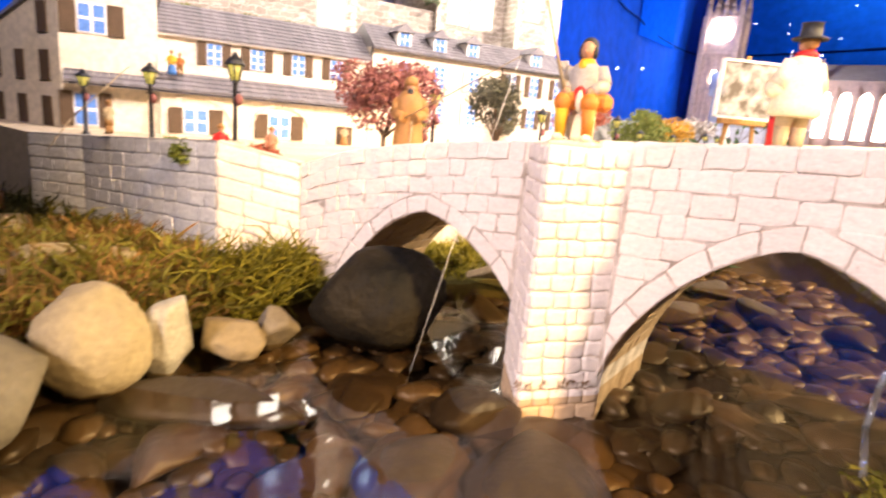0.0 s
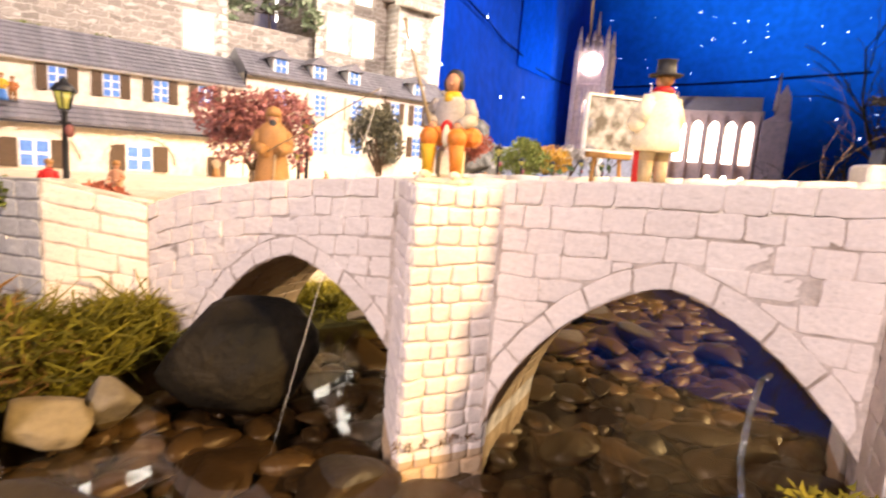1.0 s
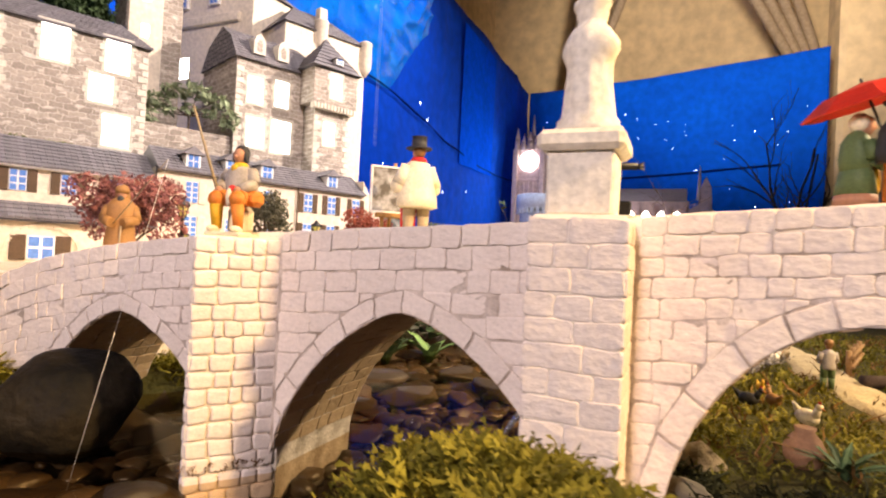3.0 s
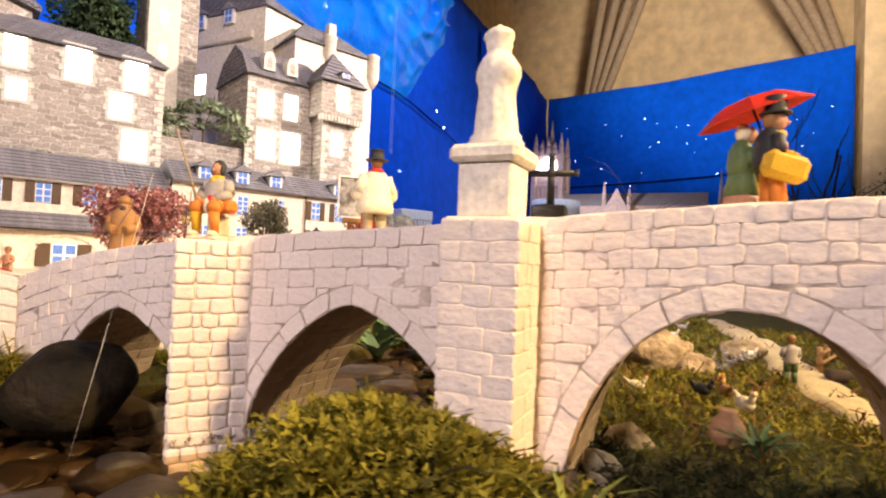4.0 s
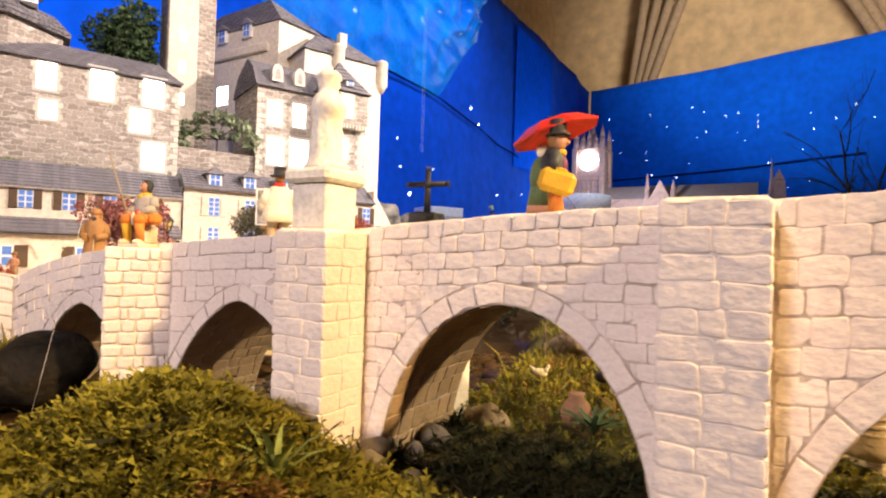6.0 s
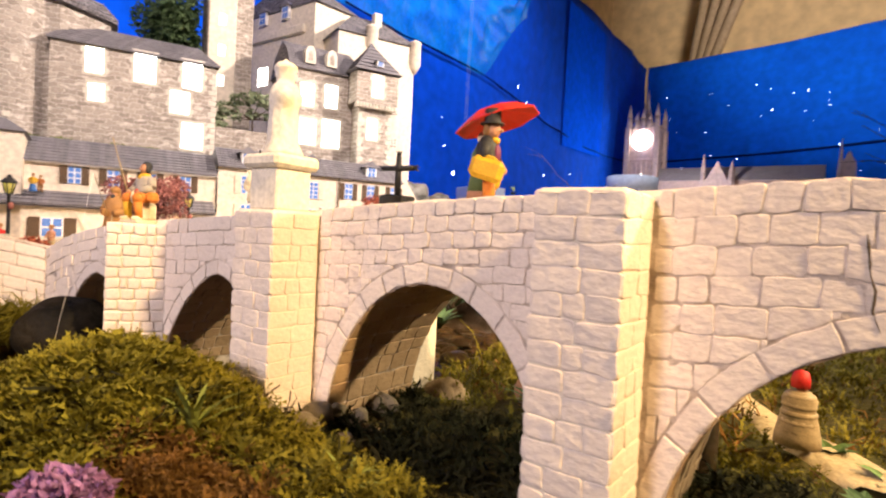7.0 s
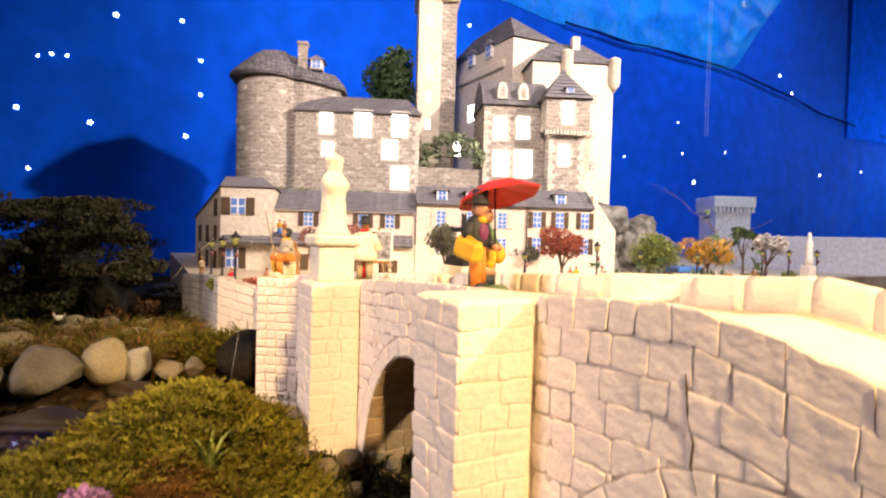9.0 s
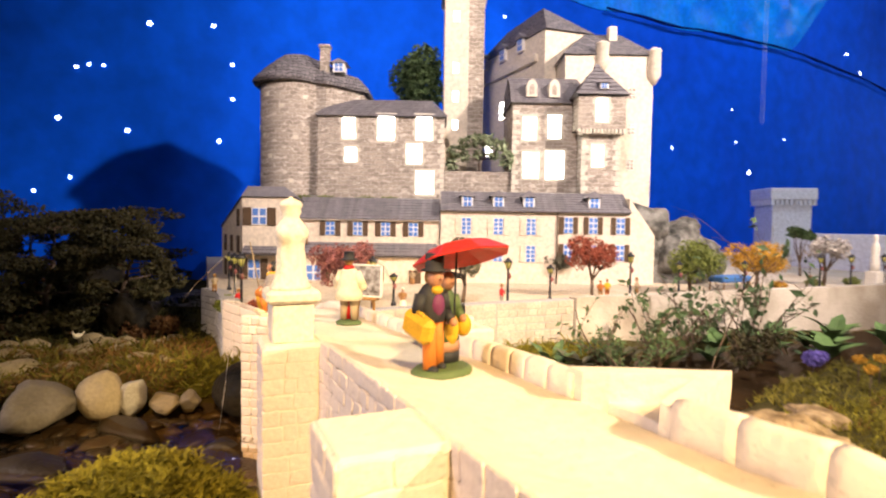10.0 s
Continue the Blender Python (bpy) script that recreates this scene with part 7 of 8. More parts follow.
# couple under the red umbrella
bm = bmesh.new()
lathe(bm, [(0.0240, 0), (0.0245, 0.004), (0.021, 0.0065)], 18, GREEN, I4, 0.72)
MX, WX = -0.0085, 0.0115
for sx in (-1, 1):   # his trousers and shoes
    tube(bm, (MX + sx * 0.0034, 0.001, 0.043), (MX + sx * 0.0052, -0.001 + sx * 0.002, 0.007), 0.0052, 0.0046, 10, ORANGE)
    ball(bm, (MX + sx * 0.0054, -0.003 + sx * 0.002, 0.0072), (0.0038, 0.0066, 0.003), 8, BLACK)
ball(bm, (MX, 0.001, 0.0415), (0.0084, 0.0072, 0.007), 10, ORANGE)
lathe(bm, [(0.0104, 0.0385), (0.0112, 0.044), (0.0104, 0.051), (0.0098, 0.057), (0.0060, 0.0625), (0.0030, 0.0645)], 16, BLACK, at(MX, 0.0028, 0.0), 0.86)
ball(bm, (MX, -0.0046, 0.050), (0.0055, 0.0040, 0.0080), 10, PURPLE)
ball(bm, (MX, -0.0035, 0.0600), (0.0045, 0.0042, 0.0032), 10, YELLOW)
for sx in (-1, 1):
    tube(bm, (MX + sx * 0.0092, 0.002, 0.057), (MX + sx * 0.0128, 0.002, 0.044), 0.0046, 0.0042, 10, BLACK)
    tube(bm, (MX + sx * 0.0128, 0.002, 0.044), (MX + sx * 0.0108, -0.0075, 0.0385), 0.0042, 0.0032, 10, BLACK)
    ball(bm, (MX + sx * 0.0105, -0.009, 0.038), 0.0030, 8, SKIN)
ball(bm, (MX, -0.0015, 0.0685), (0.0056, 0.0062, 0.0072), 12, SKIN)
ball(bm, (MX, -0.0078, 0.0680), (0.0014, 0.0022, 0.0016), 6, SKIN)
ball(bm, (MX, 0.0022, 0.0690), (0.0058, 0.0050, 0.0066), 10, BROWN)
lathe(bm, [(0.0096, 0.0728), (0.0098, 0.0738), (0.0066, 0.0745), (0.0066, 0.0840), (0.0060, 0.0848)], 14, BLACK, at(MX, -0.0005, 0.0))
WY = 0.009
# her skirt, apron, shawl and bonnet
lathe(bm, [(0.0128, 0.006), (0.0126, 0.015)], 16, BLACK, at(WX, WY + 0.003, 0.0), 0.86)
lathe(bm, [(0.0131, 0.0145), (0.0124, 0.022)], 16, SKIN, at(WX, WY + 0.003, 0.0), 0.86)
lathe(bm, [(0.0126, 0.0215), (0.0104, 0.034), (0.0074, 0.042)], 16, GREEN, at(WX, WY + 0.003, 0.0), 0.86)
ball(bm, (WX, WY + -0.0060, 0.030), (0.0064, 0.0040, 0.0115), 10, YELLOW)
lathe(bm, [(0.0092, 0.036), (0.0104, 0.044), (0.0094, 0.053), (0.0058, 0.0585), (0.0030, 0.0605)], 16, GREEN, at(WX, WY + 0.0035, 0.0), 0.84)
for sx in (-1, 1):
    tube(bm, (WX + sx * 0.0085, WY + 0.002, 0.053), (WX + sx * 0.0112, WY + 0.000, 0.042), 0.0040, 0.0036, 10, GREEN)
    tube(bm, (WX + sx * 0.0112, WY + 0.000, 0.042), (WX + sx * 0.0084, WY + -0.008, 0.038), 0.0036, 0.0028, 10, GREEN)
    ball(bm, (WX + sx * 0.0080, WY + -0.009, 0.0378), 0.0027, 8, SKIN)
ball(bm, (WX, WY + -0.0012, 0.0640), (0.0052, 0.0056, 0.0066), 12, SKIN)
ball(bm, (WX, WY + -0.0068, 0.0634), (0.0012, 0.0018, 0.0014), 6, SKIN)
ball(bm, (WX, WY + 0.0020, 0.0655), (0.0060, 0.0058, 0.0064), 10, WHITE_)
# yellow bags
box(bm, -0.0058, 0.0058, -0.0135, 0.0135, -0.0085, 0.0085, 0.0036, YELLOW, Matrix.Translation((-0.0220, -0.001, 0.0365)) @ Matrix.Rotation(radians(16), 4, "X"))
for k in range(6):
    u0, u1 = math.pi * k / 6, math.pi * (k + 1) / 6
    tube(bm, (-0.0230, 0.0085 * math.cos(u0) - 0.001, 0.040 + 0.006 * math.sin(u0)), (-0.0230, 0.0085 * math.cos(u1) - 0.001, 0.040 + 0.006 * math.sin(u1)), 0.0014, 0.0014, 6, YELLOW)
ball(bm, (0.0235, 0.004, 0.032), (0.0060, 0.0066, 0.0085), 10, YELLOW)
um = Matrix.Translation((0.019, 0.002, 0.080)) @ Matrix.Rotation(radians(-18), 4, "X")
ring0 = [bm.verts.new(um @ Vector((0.037 * math.cos(a), 0.037 * math.sin(a), 0.0))) for a in [math.pi * 2 * (k + 0.5) / 8 for k in range(8)]]
ring1 = [bm.verts.new(um @ Vector((0.022 * math.cos(a), 0.022 * math.sin(a), 0.0095))) for a in [math.pi * 2 * (k + 0.5) / 8 for k in range(8)]]
tip = bm.verts.new(um @ Vector((0, 0, 0.0135)))
inner = [bm.verts.new(um @ Vector((0.0365 * math.cos(a), 0.0365 * math.sin(a), -0.0010))) for a in [math.pi * 2 * (k + 0.5) / 8 for k in range(8)]]
itip = bm.verts.new(um @ Vector((0, 0, 0.0115)))
for k in range(8):
    j = (k + 1) % 8
    for f in ((ring0[k], ring0[j], ring1[j], ring1[k]), (ring1[k], ring1[j], tip), (inner[j], inner[k], itip), (ring0[j], ring0[k], inner[k], inner[j])):
        bm.faces.new(f).material_index = UMB
tube(bm, um @ Vector((0, 0, 0.016)), (0.0035, -0.008, 0.036), 0.0008, seg=6, mat=BLACK)
ob = finish("couple_figurine", bm, "painted figurine of a couple with red umbrella and yellow basket")
ob.matrix_world = at(0.128, 0.103, 0.1900, 108) @ Matrix.Diagonal((0.95, 0.95, 0.96, 1))

# seated fisherman on the cutwater, with rod, creel and fish
bm = bmesh.new()
box(bm, -0.0085, 0.0085, -0.005, 0.012, 0.0, 0.024, 0.005, WHITE_)
box(bm, -0.0145, 0.0150, -0.020, 0.013, -0.001, 0.0030, 0.0015, WHITE_)
for s in (-1, 1):
    tube(bm, (s * 0.005, 0.002, 0.0285), (s * 0.0085, -0.0145, 0.0275), 0.0064, 0.0060, 12, ORANGE)
    ball(bm, (s * 0.0085, -0.0148, 0.0262), (0.0060, 0.0056, 0.0062), 12, ORANGE)
    tube(bm, (s * 0.0085, -0.0145, 0.023), (s * 0.0088, -0.0125, 0.005), 0.0048, 0.0034, 12, YELLOW if s < 0 else ORANGE)
    ball(bm, (s * 0.0092, -0.0158, 0.0046), (0.0036, 0.0066, 0.0028), 10, WHITE_)
    tube(bm, (s * 0.0088, 0.001, 0.0485), (s * 0.0136, -0.002, 0.0385), 0.0046, 0.0045, 12, GREY)
    tube(bm, (s * 0.0136, -0.002, 0.0385), (s * 0.0078, -0.0125, 0.0335), 0.0045, 0.0034, 12, GREY)
    ball(bm, (s * 0.0076, -0.0140, 0.0328), 0.0028, 8, SKIN)
lathe(bm, [(0.0126, 0.0285), (0.0124, 0.034), (0.0112, 0.041), (0.0104, 0.047), (0.0074, 0.0512), (0.003, 0.053)], 18, GREY, I4, 0.80)
ball(bm, (0.0002, -0.0075, 0.0315), (0.0046, 0.0052, 0.0062), 12, RED)
ball(bm, (0.0022, -0.0160, 0.0275), (0.0024, 0.0018, 0.0068), 10, WHITE_)
box(bm, 0.0085, 0.0195, -0.009, 0.005, 0.022, 0.0335, 0.0032, ORANGE)
lathe(bm, [(0.0052, 0.0480), (0.0064, 0.0505), (0.0046, 0.0545)], 12, YELLOW, I4)
ball(bm, (-0.001, -0.0058, 0.0495), (0.0030, 0.0022, 0.0036), 8, YELLOW)
ball(bm, (0, -0.0010, 0.0595), (0.0047, 0.0054, 0.0064), 14, SKIN)
ball(bm, (0, -0.0066, 0.0585), (0.0010, 0.0016, 0.0014), 6, SKIN)
ball(bm, (0, 0.0014, 0.0625), (0.0056, 0.0056, 0.0058), 14, BLACK)
for s in (-1, 1):   # hair over the ears
    ball(bm, (s * 0.0046, -0.0002, 0.0590), (0.0017, 0.0034, 0.0046), 8, BLACK)
tube(bm, (-0.0076, -0.0145, 0.030), (-0.026, -0.022, 0.092), 0.0012, 0.0007, 6, SAND)
ob = finish("fisherman_figurine", bm, "painted figurine of a seated fisherman with rod and orange breeches")
ob.matrix_world = at(-0.281, 0.040, 0.1705, 10)

# monk fishing further along
bm = bmesh.new()
figure(bm, I4, 0.080, BROWN, BROWN, BROWN, BROWN, skirt=True, brim=False)
lathe(bm, [(0.0155, 0.0), (0.0145, 0.02), (0.0122, 0.038), (0.0138, 0.050), (0.0128, 0.058), (0.0085, 0.0635), (0.0050, 0.0655)], 16, BROWN, I4, 0.80)
lathe(bm, [(0.0112, 0.056), (0.0100, 0.0615), (0.0064, 0.0640)], 14, BROWN, at(0, 0.0015, 0.0))
ball(bm, (0, -0.0052, 0.0630), (0.0034, 0.0028, 0.0046), 8, BLACK)
lathe(bm, [(0.0056, 0.061), (0.0066, 0.066), (0.0060, 0.0735), (0.0034, 0.0775), (0.0005, 0.079)], 12, BROWN, at(0, 0.0024, 0.0))
for sx in (-1, 1):   # wide sleeves meeting at the waist
    tube(bm, (sx * 0.0115, 0, 0.056), (sx * 0.0142, -0.003, 0.044), 0.0042, 0.0046, 9, BROWN)
    tube(bm, (sx * 0.0142, -0.003, 0.044), (sx * 0.0045, -0.0135, 0.0405), 0.0046, 0.0050, 9, BROWN)
tube(bm, (0.003, -0.0118, 0.038), (0.002, -0.0125, 0.012), 0.0008, 0.0008, 5, SAND)
MONK = at(-0.479, 0.094, 0.139, 40)
tube(bm, (-0.004, -0.011, 0.040), MONK.inverted() @ Vector((-0.305, -0.003, 0.221)), 0.0006, 0.0003, 5, SAND)
ob = finish("monk_figurine", bm, "painted figurine of a monk in brown robe with a thin rod")
ob.matrix_world = MONK
bm = bmesh.new()
tube(bm, (-0.305, -0.003, 0.221), (-0.336, -0.012, 0.10), 0.00016, seg=5)
tube(bm, (-0.336, -0.012, 0.10), (-0.359, -0.024, -0.01), 0.00016, seg=5)
tagged(part("fishing_line", bm, M_WHITE), "thin white fishing line hanging into the water", "fishing line")

# kneeling figure and walker in the meadow
bm = bmesh.new()
lathe(bm, [(0.0200, 0), (0.0190, 0.010), (0.0160, 0.024), (0.0135, 0.036), (0.0150, 0.044), (0.0090, 0.052)], 16, SAND, I4, 0.9)
for k in range(5):
    lathe(bm, [(0.0165 - 0.0008 * k, 0.012 + 0.008 * k), (0.0180 - 0.0010 * k, 0.014 + 0.008 * k), (0.0165 - 0.001 * k, 0.017 + 0.008 * k)], 14, SAND, I4, 0.92)
ball(bm, (0, -0.002, 0.058), (0.0065, 0.007, 0.008), 10, SKIN)
lathe(bm, [(0.0078, 0.055), (0.0082, 0.063), (0.0060, 0.070), (0.001, 0.072)], 12, RED, I4)
ob = finish("kneeling_figurine", bm, "painted figurine kneeling in a sand robe and red cap")
ob.matrix_world = at(0.330, 0.228, 0.033, 160) @ Matrix.Diagonal((0.80, 0.80, 0.78, 1))


def small_figure(x, y, z, h, legs, coat, hat, turn, label, **kw):
    bm = bmesh.new()
    figure(bm, I4, h, legs, coat, coat, hat, **kw)
    ob = finish("villager_figurine", bm, label, group="villager figurines")
    ob.matrix_world = at(x, y, z, turn)


small_figure(0.196, 0.54, ground_z(0.196, 0.54) + 0.004, 0.064, GREEN, GREY, BROWN, 200, "painted figurine in a grey coat on the meadow path", brim=False)
small_figure(-0.615, 0.335, S, 0.045, WHITE_, BROWN, WHITE_, 60, "small painted figurine on the promenade", skirt=True, brim=False)
small_figure(-0.610, 0.565, S, 0.045, GREY, RED, BROWN, 120, "small painted figurine in red by the wall")
small_figure(-0.600, 0.85, S + 0.006, 0.045, RUST, YELLOW, BROWN, 90, "small painted figurine in yellow by the wall", brim=False)
small_figure(-0.600, 0.83, S + 0.006, 0.042, BROWN, RUST, BROWN, 60, "small painted figurine in rust brown by the wall", brim=False)
small_figure(-0.610, 0.95, S, 0.050, BROWN, SAND, BROWN, 110, "small painted figurine in a sand coat", brim=True)
small_figure(-0.585, 1.575, S, 0.045, GREY, BROWN, BROWN, 100, "small painted figurine seated high on the wall", brim=False)
small_figure(-0.680, 0.02, S, 0.045, RUST, RED, BROWN, 40, "small painted figurine leaning at the quay", brim=False)
small_figure(-0.690, 0.09, S, 0.045, SAND, SKIN, BROWN, 20, "small painted figurine waving behind the quay", brim=False)
p = VILLAGE @ Vector((-0.262, 1.175, 0.222))
small_figure(p.x, p.y, p.z, 0.045, BLUE, YELLOW, BROWN, 60, "small painted figurine in blue on the balcony", skirt=True, brim=False)
p = VILLAGE @ Vector((-0.248, 1.178, 0.222))
small_figure(p.x, p.y, p.z, 0.042, BROWN, RUST, BROWN, 60, "small painted figurine in brown on the balcony", brim=False)
p = VILLAGE @ Vector((0.066, 1.150, 0.113))
small_figure(p.x, p.y, p.z, 0.045, BROWN, SAND, WHITE_, 60, "small painted figurine in the dark doorway", skirt=True, brim=False)


bm = bmesh.new()
figure(bm, I4, 0.042, BROWN, SAND, SAND, BROWN, brim=False)
ANGLER = at(-0.860, -0.020, 0.130, -60)
rod = [ANGLER.inverted() @ Vector(p) for p in ((-0.860, 0.005, 0.212), (-0.860, -0.060, 0.147), (-0.860, -0.086, 0.110))]
tube(bm, rod[0], rod[1], 0.0008, 0.0007, 5, SAND)
tube(bm, rod[1], rod[2], 0.0007, 0.0004, 5, SAND)
finish("angler_figurine", bm, "small painted angler with a bent rod on the quay", group="villager figurines").matrix_world = ANGLER

# hens and geese
def bird(x, y, s, c, turn, label, group="hens"):
    bm = bmesh.new()
    ball(bm, (0, 0, 0.75 * s), (0.55 * s, 0.95 * s, 0.55 * s), 10, c)
    tube(bm, (0, -0.6 * s, 0.9 * s), (0, -0.95 * s, 1.55 * s), 0.30 * s, 0.2 * s, 8, c)
    ball(bm, (0, -1.0 * s, 1.65 * s), 0.24 * s, 8, c)
    tube(bm, (0, -1.15 * s, 1.62 * s), (0, -1.5 * s, 1.55 * s), 0.09 * s, 0.02 * s, 6, ORANGE)
    tube(bm, (0, 0.7 * s, 0.9 * s), (0, 1.35 * s, 1.45 * s), 0.3 * s, 0.08 * s, 7, c)
    ball(bm, (0, -1.0 * s, 1.92 * s), (0.06 * s, 0.16 * s, 0.1 * s), 6, RED)
    for sg in (-1, 1):
        tube(bm, (sg * 0.2 * s, 0, -0.1 * s), (sg * 0.2 * s, 0, 0.4 * s), 0.06 * s, seg=5, mat=YELLOW)
    ob = finish("hen", bm, label, "hen", group)
    ob.matrix_world = at(x, y, ground_z(x, y) + 0.006, turn)


bird(0.131, 0.300, 0.013, WHITE_, 30, "white plaster hen in the moss")
bird(0.094, 0.383, 0.012, BLACK, 60, "black plaster hen in the moss")
bird(0.118, 0.392, 0.012, BROWN, 200, "brown plaster hen in the moss")
bird(0.028, 0.350, 0.010, WHITE_, 90, "white plaster hen beside the rock")
bird(0.115, 0.47, 0.009, YELLOW, 10, "yellow plaster chick in the moss")
bird(0.16, 0.70, 0.011, WHITE_, 120, "white plaster goose on the path")
bird(0.04, 0.86, 0.011, WHITE_, 60, "white plaster goose beyond the rock")
bird(0.0, 1.05, 0.013, WHITE_, 100, "white plaster goose beyond the rock")
bird(0.05, 1.02, 0.011, GREY, 100, "grey plaster goose beyond the rock")
bird(-0.90, -0.12, 0.011, WHITE_, 80, "white plaster goose under the trees")
bird(-0.98, -0.30, 0.011, WHITE_, 40, "white plaster goose under the trees")
bird(-0.87, -0.02 - 0.06, 0.010, WHITE_, 140, "white plaster goose under the trees")


# street lamps
def street_lamp(x, y, z, h, label="black iron street lamp with a yellow light"):
    ob = thing("street_lamp", label, "street lamp", at(x, y, z, 20), "street lamps")
    bm = bmesh.new()
    lathe(bm, [(0.0062, 0), (0.0056, 0.006), (0.0032, 0.010), (0.0027, 0.03), (0.0021, h * 0.72), (0.0034, h * 0.735), (0.0020, h * 0.76)], 8)
    tube(bm, (-0.007, 0, h * 0.66), (0.007, 0, h * 0.66), 0.0008, seg=5)
    part("post", bm, M_IRON, ob)
    bm = bmesh.new()
    lathe(bm, [(0.0036, h * 0.765), (0.0078, h * 0.892)], 6)
    part("glass", bm, M_LAMP, ob, "small lit yellow lantern glass")
    bm = bmesh.new()
    for k in range(6):
        a = k * math.pi / 3
        tube(bm, (0.0039 * math.cos(a), 0.0039 * math.sin(a), h * 0.755), (0.0084 * math.cos(a), 0.0084 * math.sin(a), h * 0.90), 0.0009, seg=4)
    lathe(bm, [(0.0100, h * 0.888), (0.0108, h * 0.902), (0.0062, h * 0.95), (0.0034, h * 0.962), (0.0030, h * 0.985), (0.0014, h)], 6)
    part("hood", bm, M_IRON, ob)
    bm = bmesh.new()
    ball(bm, (0.0045, 0, h * 0.60), (0.004, 0.004, 0.006), 7)
    part("flower_basket", bm, L_PINK, ob, "small hanging pink flowers")
    return ob


for x, y, h in ((-0.66, 0.024, 0.117), (-0.841, 0.021, 0.106), (-1.036, 0.017, 0.096), (-0.587, 0.262, 0.112), (-0.66, 0.33, 0.07), (-0.60, 0.575, 0.105), (-0.62, 0.70, 0.085), (-0.60, 0.92, 0.115), (-0.60, 1.08, 0.09),
                (-0.585, 1.30, 0.09), (-0.575, 1.60, 0.105), (-0.57, 1.735, 0.105), (-0.565, 1.89, 0.105)):
    street_lamp(x, y, S, h)

# promenade furniture
stall = thing("market_stall", "small market stall under a blue cloth", "stall", at(-0.62, 1.29, S))
bm = bmesh.new()
box(bm, -0.025, 0.025, -0.055, 0.055, 0.028, 0.046, 0.004)
rough(bm, 0.002, 60)
part("cloth", bm, C_BLUE, stall, "blue cloth")
for sx in (-1, 1):
    for sy in (-1, 1):
        bm = bmesh.new()
        tube(bm, (sx * 0.022, sy * 0.05, 0), (sx * 0.022, sy * 0.05, 0.03), 0.002, seg=5)
        part("leg", bm, M_WOOD, stall)
for k, (x, y, s) in enumerate(((-0.64, 1.52, 0.020), (-0.63, 1.66, 0.024), (-0.62, 1.83, 0.026), (-0.66, 0.055, 0.022), (-0.70, -0.005, 0.020), (-0.76, 0.01, 0.02))):
    V, F = leaf_cloud([((0, 0, s * 0.5), (s, s, s * 0.6))], 260, 0.005, 200 + k)
    tagged(from_data("bush", V, F, (L_GOLD, L_GREEN, L_GREEN, L_RED, L_GREEN, L_GREEN)[k]), "small leafy bush on the promenade", "bush", "bushes").matrix_world = at(x, y, S)
ws = thing("garden_statue", "small white statue on a tall plinth beside the promenade", "statue", at(-0.575, 1.86, S))
bm = bmesh.new()
box(bm, -0.018, 0.018, -0.018, 0.018, 0, 0.05, 0.002)
part("plinth", bm, M_STATUE, ws)
bm = bmesh.new()
lathe(bm, [(0.014, 0.05), (0.013, 0.07), (0.010, 0.10), (0.012, 0.12), (0.008, 0.135), (0.004, 0.14), (0.007, 0.15), (0.005, 0.16), (0.001, 0.164)], 12)
part("figure", bm, M_STATUE, ws, "white robed figure")
bm = bmesh.new()
box(bm, -1.28, -0.55, 2.5, 2.56, 0.10, 0.27, 0.004)
tagged(part("garden_wall", bm, M_BLUEGREY), "pale blue-grey wall behind the promenade", "wall", kind="structure")

# pale towers further off
tw = thing("square_tower", "pale blue-grey square toll tower", "tower", at(-2.04, 3.50, 0.05, -28) @ Matrix.Diagonal((0.64, 0.64, 1, 1)), "far towers")
bm = bmesh.new()
box(bm, -0.19, 0.19, -0.19, 0.19, 0, 0.40, 0.004)
part("wall", bm, M_BLUEGREY, tw)
bm = bmesh.new()
box(bm, -0.225, 0.225, -0.225, 0.225, 0.425, 0.50, 0.006)
part("parapet", bm, M_BLUEGREY, tw)
for k in range(10):
    for ax in range(2):
        for sg in (-1, 1):
            bm = bmesh.new()
            o = -0.20 + k * 0.0445
            c = (o, sg * 0.205) if ax == 0 else (sg * 0.205, o)
            box(bm, c[0] - 0.013, c[0] + 0.013, c[1] - 0.013, c[1] + 0.013, 0.39, 0.426)
            part("corbel", bm, M_BLUEGREY, tw)
tr = thing("round_tower", "pale blue-grey round tower with corbelled top", "tower", at(-0.98, 3.95, 0.05) @ Matrix.Diagonal((0.787, 0.787, 1.06, 1)), "far towers")
bm = bmesh.new()
lathe(bm, [(0.20, 0), (0.195, 0.44), (0.20, 0.46)], 28)
part("wall", bm, M_BLUEGREY, tr)
bm = bmesh.new()
lathe(bm, [(0.21, 0.47), (0.235, 0.49), (0.235, 0.58), (0.215, 0.585), (0.2, 0.55)], 28)
part("parapet", bm, M_BLUEGREY, tr)
for k in range(26):
    a = 2 * math.pi * k / 26
    bm = bmesh.new()
    box(bm, 0.195, 0.232, -0.012, 0.012, 0.445, 0.49, m=Matrix.Rotation(a, 4, "Z"))
    part("corbel", bm, M_BLUEGREY, tr)

